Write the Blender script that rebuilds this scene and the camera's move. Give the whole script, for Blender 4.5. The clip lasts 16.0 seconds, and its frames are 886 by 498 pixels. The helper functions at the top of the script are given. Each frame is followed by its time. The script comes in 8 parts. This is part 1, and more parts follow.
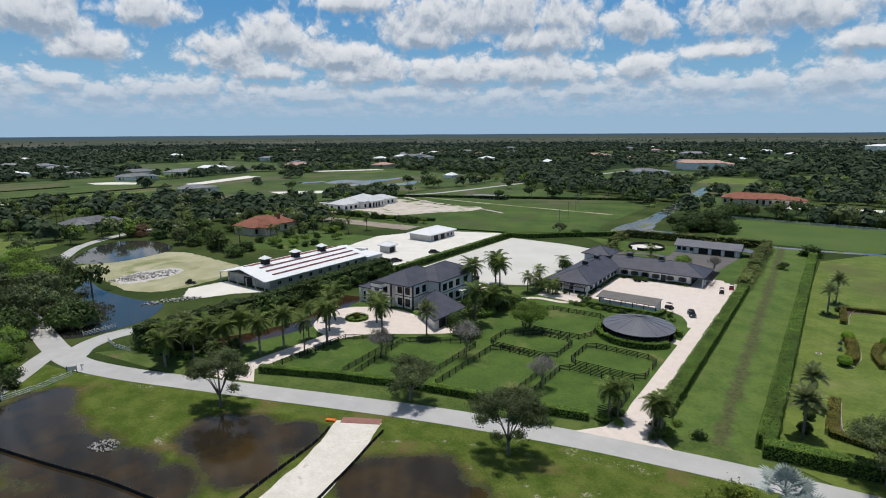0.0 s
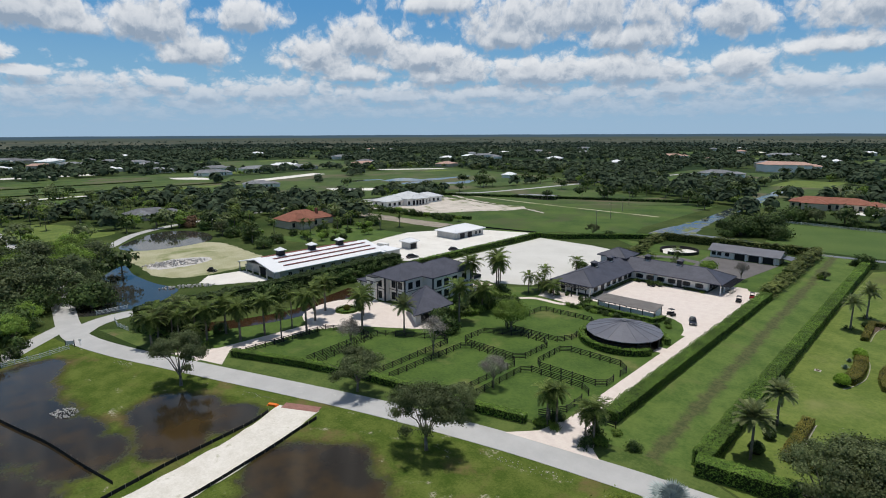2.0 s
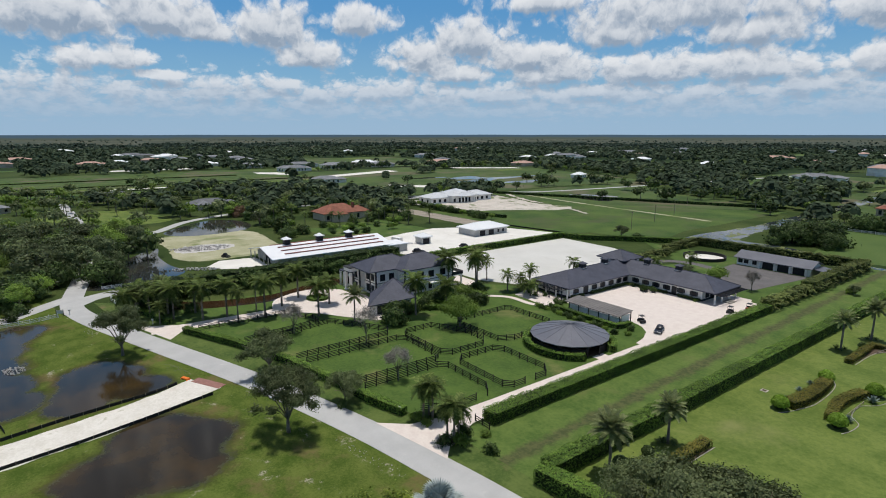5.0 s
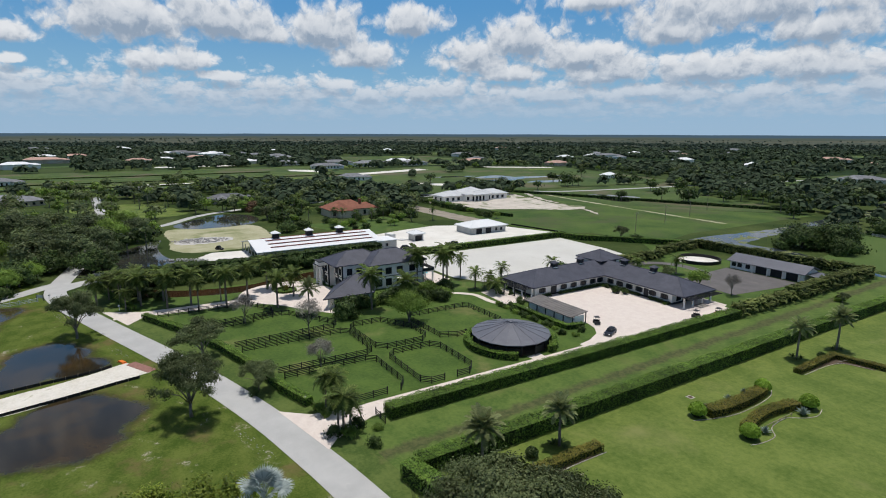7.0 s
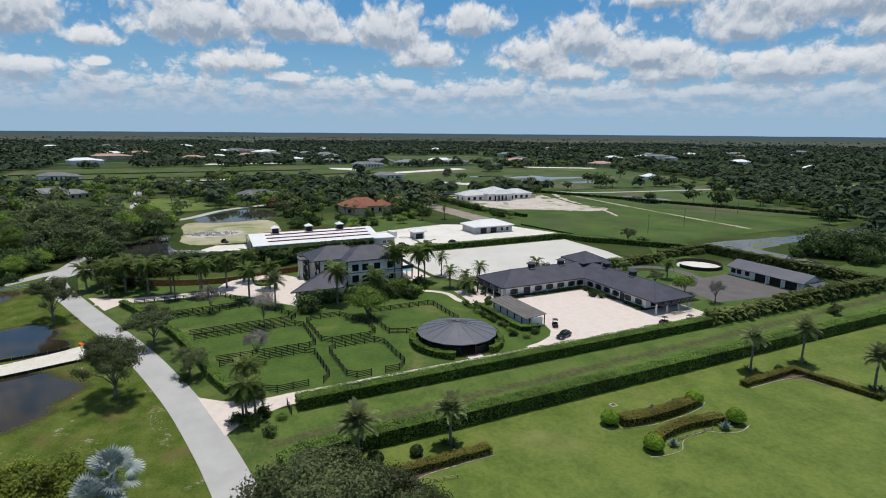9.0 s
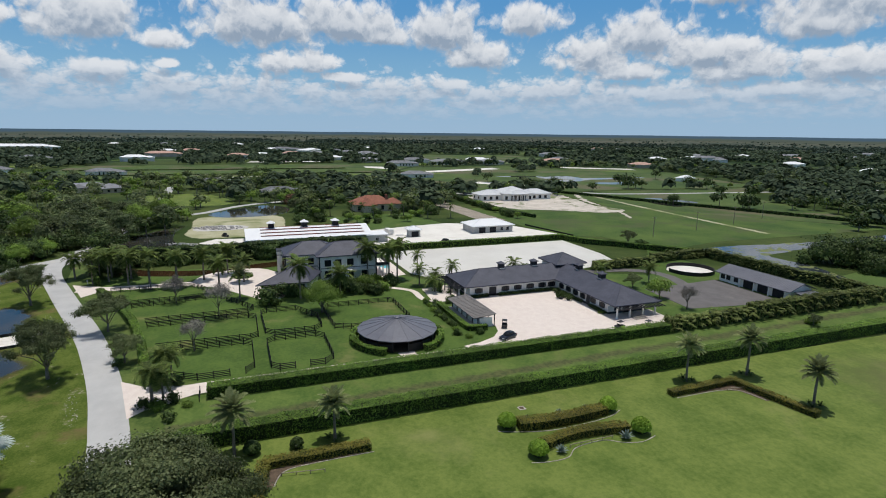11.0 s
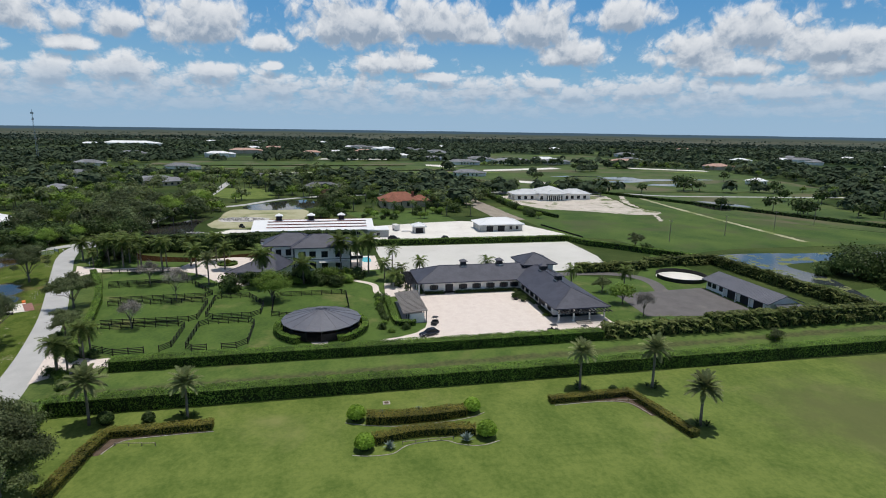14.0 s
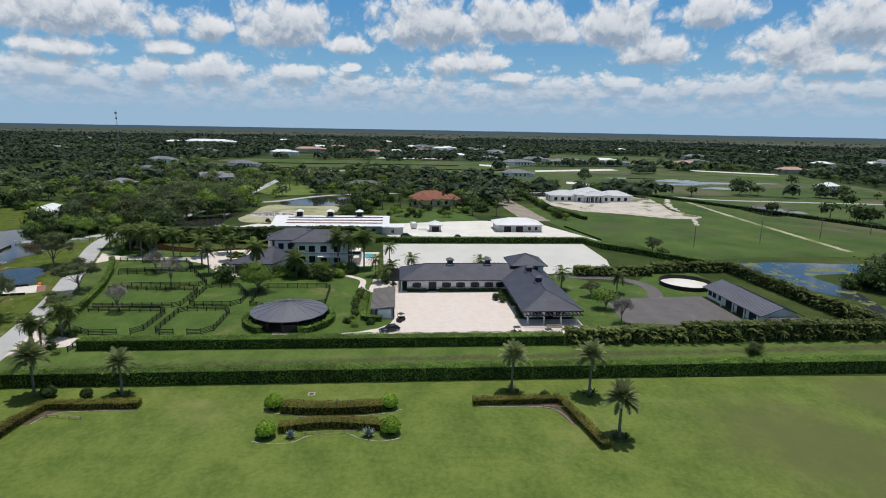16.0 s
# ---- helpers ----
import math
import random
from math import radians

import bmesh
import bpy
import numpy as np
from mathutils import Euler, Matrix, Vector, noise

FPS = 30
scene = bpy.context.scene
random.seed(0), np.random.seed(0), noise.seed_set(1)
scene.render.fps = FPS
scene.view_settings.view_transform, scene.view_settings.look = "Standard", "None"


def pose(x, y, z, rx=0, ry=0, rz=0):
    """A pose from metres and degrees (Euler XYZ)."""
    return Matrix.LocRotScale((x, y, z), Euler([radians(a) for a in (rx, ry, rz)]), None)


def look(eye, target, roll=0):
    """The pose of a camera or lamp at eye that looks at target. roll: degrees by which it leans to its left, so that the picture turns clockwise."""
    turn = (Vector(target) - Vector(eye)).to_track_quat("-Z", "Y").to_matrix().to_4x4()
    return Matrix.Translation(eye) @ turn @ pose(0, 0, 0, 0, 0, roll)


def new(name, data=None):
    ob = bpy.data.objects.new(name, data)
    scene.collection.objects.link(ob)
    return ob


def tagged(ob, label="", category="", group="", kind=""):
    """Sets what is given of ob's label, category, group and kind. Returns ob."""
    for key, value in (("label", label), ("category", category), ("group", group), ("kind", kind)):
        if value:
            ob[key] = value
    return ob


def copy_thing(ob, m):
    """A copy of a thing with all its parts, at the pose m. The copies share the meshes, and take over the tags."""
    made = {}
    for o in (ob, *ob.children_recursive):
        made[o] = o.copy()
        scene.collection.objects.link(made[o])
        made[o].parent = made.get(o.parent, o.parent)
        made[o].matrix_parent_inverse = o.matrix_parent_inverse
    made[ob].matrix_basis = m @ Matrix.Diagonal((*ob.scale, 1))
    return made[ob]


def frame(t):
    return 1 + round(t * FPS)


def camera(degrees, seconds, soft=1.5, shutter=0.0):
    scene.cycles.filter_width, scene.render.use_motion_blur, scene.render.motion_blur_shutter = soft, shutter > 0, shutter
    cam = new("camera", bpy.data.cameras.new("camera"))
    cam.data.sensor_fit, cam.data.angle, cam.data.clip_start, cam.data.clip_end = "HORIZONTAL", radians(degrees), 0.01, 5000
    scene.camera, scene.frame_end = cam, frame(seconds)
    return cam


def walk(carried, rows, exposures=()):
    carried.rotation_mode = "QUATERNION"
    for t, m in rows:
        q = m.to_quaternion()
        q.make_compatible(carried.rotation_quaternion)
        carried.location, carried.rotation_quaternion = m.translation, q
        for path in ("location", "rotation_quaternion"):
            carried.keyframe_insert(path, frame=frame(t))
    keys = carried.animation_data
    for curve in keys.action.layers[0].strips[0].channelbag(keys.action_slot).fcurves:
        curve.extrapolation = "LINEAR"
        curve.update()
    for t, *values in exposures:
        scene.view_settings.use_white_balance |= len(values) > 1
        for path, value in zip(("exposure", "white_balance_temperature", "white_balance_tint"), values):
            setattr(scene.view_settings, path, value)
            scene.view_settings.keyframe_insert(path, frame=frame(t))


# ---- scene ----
cam = camera(76.7, 16.0, soft=1.0)
METRES, EYE, TILT, LEAN, TURN = 194.1, 50.8, 0.29, 0.57, 35.0
ROWS = [
    (0.0, 0.0, 0.0, 0.0, 0.05, -12.05, -0.25),
    (0.5, 0.0316, 0.0007, -0.0014, 2.18, -12.06, -0.25),
    (1.0, 0.0632, 0.0027, -0.003, 4.3, -12.07, -0.25),
    (1.5, 0.0945, 0.006, -0.0044, 6.28, -12.08, -0.28),
    (2.0, 0.1259, 0.0102, -0.0059, 8.13, -12.07, -0.29),
    (2.5, 0.1569, 0.0154, -0.0074, 9.79, -12.07, -0.3),
    (3.0, 0.1879, 0.0212, -0.0088, 11.49, -12.07, -0.31),
    (3.5, 0.2187, 0.0279, -0.0103, 13.24, -12.07, -0.33),
    (4.0, 0.2492, 0.0355, -0.0114, 15.03, -12.1, -0.36),
    (6.5, 0.3969, 0.0861, -0.0171, 22.07, -12.19, -0.56),
    (7.0, 0.4255, 0.0979, -0.018, 23.21, -12.22, -0.59),
    (7.5, 0.454, 0.1106, -0.0186, 24.58, -12.24, -0.63),
    (8.0, 0.4822, 0.1238, -0.019, 25.97, -12.24, -0.67),
    (8.5, 0.51, 0.1377, -0.0193, 27.47, -12.27, -0.74),
    (9.0, 0.5374, 0.1526, -0.0195, 29.05, -12.3, -0.79),
    (11.5, 0.6681, 0.2381, -0.0216, 35.52, -12.41, -0.96),
    (12.0, 0.6934, 0.2564, -0.0218, 36.71, -12.44, -0.96),
    (12.5, 0.718, 0.2751, -0.0223, 38.06, -12.46, -1.0),
    (13.0, 0.7422, 0.2946, -0.0225, 39.78, -12.52, -1.0),
    (13.5, 0.7654, 0.315, -0.023, 41.69, -12.56, -1.04),
    (14.0, 0.7883, 0.3365, -0.0231, 43.3, -12.59, -1.03),
    (14.5, 0.8104, 0.3584, -0.0233, 44.83, -12.62, -1.05),
    (15.0, 0.8321, 0.3806, -0.0234, 46.61, -12.65, -1.09),
    (15.5, 0.8527, 0.4037, -0.0237, 48.52, -12.68, -1.1),
    (16.0, 0.8723, 0.4273, -0.0241, 50.59, -12.7, -1.14),
]
walk(cam, [(t, pose(0, 0, EYE, TILT, LEAN, TURN) @ pose(METRES * x, METRES * y, METRES * z, 90 + pitch, roll, yaw)) for t, x, y, z, yaw, pitch, roll in ROWS])

# ---- light ----
SUN_EL, SUN_AZ = 82.0, 140.0   # degrees; azimuth counted from +x towards +y
world = bpy.data.worlds.new("sky")
scene.world = world
world.use_nodes = True


class Nodes:
    """Small helper to wire a node tree."""
    def __init__(self, tree):
        self.t = tree
        tree.nodes.clear()

    def add(self, kind, **ins):
        n = self.t.nodes.new(kind)
        for k, v in ins.items():
            self.put(n.inputs[k.replace("_", " ")] if not k[1:].isdigit() else n.inputs[int(k[1:])], v)
        return n

    def put(self, sock, v):
        if isinstance(v, bpy.types.NodeSocket):
            self.t.links.new(v, sock)
        else:
            sock.default_value = v

    def math(self, op, a, b=0.0, c=0.0, clamp=False):
        n = self.add("ShaderNodeMath", i0=a, i1=b, i2=c)
        n.operation, n.use_clamp = op, clamp
        return n.outputs[0]

    def ramp(self, v, a, b, lo=0.0, hi=1.0, smooth=True):
        n = self.add("ShaderNodeMapRange", i0=v, i1=a, i2=b, i3=lo, i4=hi)
        n.interpolation_type = "SMOOTHSTEP" if smooth else "LINEAR"
        return n.outputs[0]

    def mix(self, f, a, b, mode="MIX"):
        n = self.t.nodes.new("ShaderNodeMix")
        n.data_type, n.blend_type = "RGBA", mode
        for i, v in ((0, f), (6, a), (7, b)):
            self.put(n.inputs[i], v)
        return n.outputs[2]

    def noise(self, vec, scale, detail=4.0, rough=0.55, distortion=0.0):
        n = self.add("ShaderNodeTexNoise", Vector=vec, Scale=scale, Detail=detail, Roughness=rough, Distortion=distortion)
        return n.outputs[0]


def rgb(r, g, b):
    return (r, g, b, 1.0)


# the sky: Nishita with fair-weather cumulus
W = Nodes(world.node_tree)
sky = W.add("ShaderNodeTexSky")
sky.sky_type, sky.sun_disc = "NISHITA", False
sky.sun_elevation, sky.sun_rotation = radians(SUN_EL), radians(90 - SUN_AZ)
sky.air_density, sky.dust_density, sky.ozone_density = 1.0, 0.6, 2.0
way = W.add("ShaderNodeTexCoord").outputs["Generated"]
sep = W.add("ShaderNodeSeparateXYZ", Vector=way)
azim = W.math("ARCTAN2", W.math("MULTIPLY", sep.outputs[1], -1.0), W.math("MULTIPLY", sep.outputs[0], -1.0))
up = W.math("MAXIMUM", sep.outputs[2], 0.0)
# heaps of cumulus: azimuth, height, half width, half height
EAST_HEAPS = [
    (-0.36, 0.162, 0.060, 0.040), (-0.42, 0.123, 0.055, 0.024), (-0.50, 0.177, 0.050, 0.024), (-0.69, 0.147, 0.056, 0.036), (-0.61, 0.122, 0.066, 0.028),
    (-0.78, 0.121, 0.085, 0.030), (-1.03, 0.182, 0.175, 0.036), (-1.13, 0.148, 0.076, 0.028), (-0.92, 0.154, 0.067, 0.025), (-0.81, 0.206, 0.070, 0.018),
    (-1.28, 0.164, 0.052, 0.033), (-1.40, 0.120, 0.060, 0.015), (-1.48, 0.165, 0.120, 0.034), (-1.58, 0.120, 0.050, 0.018), (-1.80, 0.150, 0.150, 0.035),
]
LOW_HEAPS = [
    (-0.98, 0.097, 0.100, 0.026), (-1.12, 0.095, 0.095, 0.027), (-0.84, 0.098, 0.080, 0.024), (-0.67, 0.096, 0.064, 0.016), (-1.29, 0.099, 0.047, 0.022),
    (-1.37, 0.070, 0.050, 0.013), (-1.46, 0.066, 0.046, 0.018), (-1.56, 0.071, 0.056, 0.026), (-1.20, 0.068, 0.044, 0.013), (-0.90, 0.067, 0.060, 0.013),
    (-0.74, 0.061, 0.066, 0.013), (-0.54, 0.067, 0.052, 0.014), (-0.43, 0.064, 0.034, 0.009), (-0.37, 0.078, 0.036, 0.011), (0.08, 0.097, 0.016, 0.008),
]
WEST_HEAPS = [
    (0.49, 0.148, 0.140, 0.032), (0.50, 0.103, 0.052, 0.013), (0.19, 0.150, 0.074, 0.042), (0.09, 0.129, 0.044, 0.014), (0.30, 0.143, 0.030, 0.021),
    (-0.06, 0.162, 0.098, 0.042), (-0.18, 0.169, 0.100, 0.034), (-0.26, 0.152, 0.040, 0.018), (-0.11, 0.107, 0.068, 0.019), (0.17, 0.085, 0.038, 0.014),
    (0.30, 0.084, 0.048, 0.022), (0.39, 0.074, 0.036, 0.020), (0.53, 0.070, 0.050, 0.017), (0.48, 0.059, 0.044, 0.011), (0.36, 0.112, 0.034, 0.011),
    (-0.19, 0.087, 0.040, 0.009), (-0.26, 0.063, 0.038, 0.009), (0.07, 0.062, 0.050, 0.009), (0.80, 0.150, 0.140, 0.035),
]


def vector(op, *ins):
    n = W.add("ShaderNodeVectorMath", **{"i%d" % k: v for k, v in enumerate(ins)})
    n.operation = op
    return n.outputs["Value"] if op == "LENGTH" else n.outputs[0]


def heaps(v):
    """1 in the middle of a heap, 0 at its rim, negative outside; the bases are flatter than the tops."""
    at = W.add("ShaderNodeCombineXYZ", i0=azim, i1=v, i2=0.0).outputs[0]
    g = -0.6
    for a, e, ra, re in EAST_HEAPS + LOW_HEAPS + WEST_HEAPS:
        p = vector("MULTIPLY_ADD", at, (1 / ra, 1 / re, 0.0), (-a / ra, -e / re, 0.0))
        p = vector("MAXIMUM", p, vector("MULTIPLY", p, (-1.0, -1.5, 0.0)))
        g = W.math("SMOOTH_MAX", g, W.math("SUBTRACT", 1.0, vector("LENGTH", p)), 0.25)
    band = W.math("MULTIPLY", W.ramp(v, 0.012, 0.035), W.ramp(v, 0.115, 0.065))
    g = W.math("MAXIMUM", g, W.math("ADD", -0.62, W.math("MULTIPLY", band, 0.74)))
    return W.math("MAXIMUM", g, W.ramp(v, 0.24, 0.4, -0.6, -0.32))


def billows(v):
    row = W.math("LOGARITHM", W.math("ADD", v, 0.045), 2.718)
    at = W.add("ShaderNodeCombineXYZ", i0=W.math("MULTIPLY", azim, 5.0), i1=row, i2=0.0).outputs[0]
    fine = W.noise(at, 4.2, 9.0, 0.58, 0.25)
    bend = vector("MULTIPLY_ADD", W.add("ShaderNodeTexNoise", Vector=at, Scale=9.0, Detail=4.0).outputs[1], (0.16, 0.16, 0.0), at)
    cell = W.add("ShaderNodeTexVoronoi", Vector=bend, Scale=6.5, Detail=3.0, Roughness=0.55)
    cell.voronoi_dimensions = "2D"
    return W.math("ADD", W.math("MULTIPLY", W.math("SUBTRACT", fine, 0.5), 1.5), W.math("MULTIPLY", W.math("SUBTRACT", 0.42, cell.outputs[0]), 0.62))


raised = W.math("ADD", up, 0.014)
dens = W.math("ADD", heaps(up), billows(up))
above = W.math("ADD", heaps(raised), billows(raised))
cover = W.ramp(dens, -0.72, -0.02)
deep = W.math("MULTIPLY", W.ramp(above, -0.70, 1.05, smooth=False), 0.80)
shade = W.math("ADD", deep, W.math("MULTIPLY", W.ramp(W.math("SUBTRACT", above, dens), -0.55, 0.50), 0.42), clamp=True)
cloud_col = W.mix(shade, rgb(8.6, 8.8, 9.1), rgb(3.2, 4.0, 5.1))
cloud_col = W.mix(W.ramp(up, 0.12, 0.02, 0.0, 0.60), cloud_col, rgb(3.9, 5.1, 6.6))
veil = W.ramp(up, 0.10, 0.0, 0.0, 0.80)
blue = W.mix(W.ramp(up, 0.05, 0.22), rgb(2.5, 4.8, 6.9), rgb(1.1, 3.3, 6.4))
haze = W.mix(1.0, sky.outputs[0], rgb(0.6, 0.6, 0.6), "MULTIPLY")
skyc = W.mix(W.ramp(up, 0.30, 0.5), blue, haze)
skyc = W.mix(W.math("MULTIPLY", cover, W.ramp(up, 0.0, 0.06, 0.35, 0.96)), skyc, cloud_col)
skyc = W.mix(veil, skyc, rgb(3.8, 5.3, 7.0))
bg = W.add("ShaderNodeBackground", Color=skyc, Strength=0.09)
W.t.links.new(bg.outputs[0], W.add("ShaderNodeOutputWorld").inputs[0])

lamp = bpy.data.lights.new("sun", "SUN")
lamp.energy, lamp.angle, lamp.color = 3.1, radians(0.55), (1.0, 0.965, 0.90)
sun = new("sun", lamp)
ce, se = math.cos(radians(SUN_EL)), math.sin(radians(SUN_EL))
sun.matrix_world = look((400 * ce * math.cos(radians(SUN_AZ)), 400 * ce * math.sin(radians(SUN_AZ)), 400 * se), (0, 0, 0))


# ---- materials ----
def surface(name, c1, c2, scale=0.5, rough=0.9, bump=0.0, grain=8.0, c3=None, spot=(0.62, 0.75), spot_scale=0.12, metal=0.0, per_object=0.0, lines=None, spec=0.3, worn=(), band=None):
    """Two-scale variation between c1 and c2, spots of c3, fine relief; in metres of the world."""
    m = bpy.data.materials.new(name)
    m.use_nodes = True
    N = Nodes(m.node_tree)
    pos = N.add("ShaderNodeNewGeometry").outputs["Position"]
    a = N.noise(pos, scale, 5.0, 0.6)
    b = N.noise(pos, grain, 6.0, 0.75)
    f = N.math("ADD", N.math("MULTIPLY", a, 0.5), N.math("MULTIPLY", b, 0.5))
    col = N.mix(N.ramp(f, 0.36, 0.64), rgb(*c1), rgb(*c2))
    if c3:
        s = N.noise(pos, spot_scale, 5.0, 0.62, 0.4)
        col = N.mix(N.ramp(s, *spot), col, rgb(*c3))
    if per_object:
        r = N.add("ShaderNodeObjectInfo").outputs["Random"]
        col = N.mix(1.0, col, N.add("ShaderNodeCombineColor", i0=N.ramp(r, 0, 1, 1 - per_object, 1 + per_object, False), i1=N.ramp(r, 0, 1, 1 - per_object, 1 + per_object, False), i2=N.ramp(r, 0, 1, 1 - per_object, 1 + per_object, False)).outputs[0], "MULTIPLY")
    high = f
    for wx, wy, wr in worn:
        off = N.add("ShaderNodeVectorMath", i0=pos, i1=(wx, wy, 0.0))
        off.operation = "DISTANCE"
        k = N.math("ADD", N.math("DIVIDE", off.outputs["Value"], wr), N.math("MULTIPLY", N.math("SUBTRACT", N.noise(pos, 0.16, 5.0, 0.65), 0.5), 1.5))
        col = N.mix(N.ramp(k, 1.25, 0.2, 0.0, 0.85), col, rgb(0.104, 0.116, 0.036))
    if band:
        x0, slope, half, tone = band
        xyz = N.add("ShaderNodeSeparateXYZ", Vector=pos)
        mid = N.math("ADD", N.math("MULTIPLY", xyz.outputs[1], slope), x0)
        k = N.math("DIVIDE", N.math("ABSOLUTE", N.math("SUBTRACT", xyz.outputs[0], mid)), half)
        k = N.math("ADD", k, N.math("MULTIPLY", N.math("SUBTRACT", N.noise(pos, 0.22, 6.0, 0.75), 0.5), 3.2))
        k = N.ramp(k, 1.2, 0.25, 0.0, 0.85)
        tuft = N.mix(N.ramp(N.noise(pos, 0.9, 5.0, 0.7), 0.38, 0.62), rgb(*tone), rgb(tone[0] * 2.0, tone[1] * 1.75, tone[2] * 1.9))
        col = N.mix(k, col, tuft)
        high = N.math("ADD", high, N.math("MULTIPLY", k, N.noise(pos, 1.6, 3.0, 0.6)))
    if lines:
        axis, step, depth, dark = lines
        xyz = N.add("ShaderNodeSeparateXYZ", Vector=pos)
        k = N.math("FRACT", N.math("DIVIDE", xyz.outputs["XYZ".index(axis)], step))
        k = N.ramp(N.math("ABSOLUTE", N.math("SUBTRACT", k, 0.5)), 0.36, 0.48)
        col = N.mix(N.math("MULTIPLY", k, dark), col, rgb(c1[0] * 0.35, c1[1] * 0.35, c1[2] * 0.35))
    p = N.add("ShaderNodeBsdfPrincipled", Base_Color=col, Roughness=rough, Metallic=metal)
    p.inputs["Specular IOR Level"].default_value = spec
    if bump:
        bn = N.add("ShaderNodeBump", Strength=min(1.0, bump * 4), Distance=bump, Height=high)
        N.put(p.inputs["Normal"], bn.outputs[0])
    N.t.links.new(p.outputs[0], N.add("ShaderNodeOutputMaterial").inputs[0])
    return m


def foliage(name, c1, c2, thin=0.30, rough=0.5, per_object=0.25, vary=0.28):
    """Leaves: colour from leaf to leaf and tree to tree, a part of the light shines through."""
    m = bpy.data.materials.new(name)
    m.use_nodes = True
    N = Nodes(m.node_tree)
    r = N.add("ShaderNodeNewGeometry").outputs["Random Per Island"]
    o = N.add("ShaderNodeObjectInfo").outputs["Random"]
    pos = N.add("ShaderNodeNewGeometry").outputs["Position"]
    f = N.math("ADD", N.math("MULTIPLY", r, 0.34), N.math("MULTIPLY", N.noise(pos, 0.5, 4.0, 0.6), 0.66))
    col = N.mix(N.ramp(f, 0.26, 0.74), rgb(*c1), rgb(*c2))
    k = N.ramp(o, 0, 1, 1 - per_object, 1 + per_object, False)
    k = N.math("MULTIPLY", k, N.ramp(N.noise(pos, 0.13, 2.0, 0.5), 0.3, 0.7, 1 - vary, 1 + vary))
    col = N.mix(1.0, col, N.add("ShaderNodeCombineColor", i0=k, i1=k, i2=k).outputs[0], "MULTIPLY")
    p = N.add("ShaderNodeBsdfPrincipled", Base_Color=col, Roughness=rough)
    p.inputs["Specular IOR Level"].default_value = 0.14
    t = N.add("ShaderNodeBsdfTranslucent", Color=col)
    mx = N.add("ShaderNodeMixShader", i0=thin, i1=p.outputs[0], i2=t.outputs[0])
    N.t.links.new(mx.outputs[0], N.add("ShaderNodeOutputMaterial").inputs[0])
    return m


def water(name, c1, c2, rough=0.06, wave=0.02, scale=1.2, lilies=None):
    m = bpy.data.materials.new(name)
    m.use_nodes = True
    N = Nodes(m.node_tree)
    pos = N.add("ShaderNodeNewGeometry").outputs["Position"]
    col = N.mix(N.ramp(N.noise(pos, 0.06, 4.0), 0.4, 0.62), rgb(*c1), rgb(*c2))
    bn = N.add("ShaderNodeBump", Strength=0.25, Distance=wave, Height=N.noise(pos, scale, 3.0))
    p = N.add("ShaderNodeBsdfPrincipled", Base_Color=col, Roughness=rough, IOR=1.33, Normal=bn.outputs[0])
    p.inputs["Specular IOR Level"].default_value = 0.5
    if lilies:
        f = N.ramp(N.noise(pos, 0.16, 6.0, 0.65), 0.53, 0.58)
        N.put(p.inputs["Base Color"], N.mix(f, col, rgb(*lilies)))
        N.put(p.inputs["Roughness"], N.ramp(f, 0, 1, rough, 0.7))
    N.t.links.new(p.outputs[0], N.add("ShaderNodeOutputMaterial").inputs[0])
    return m


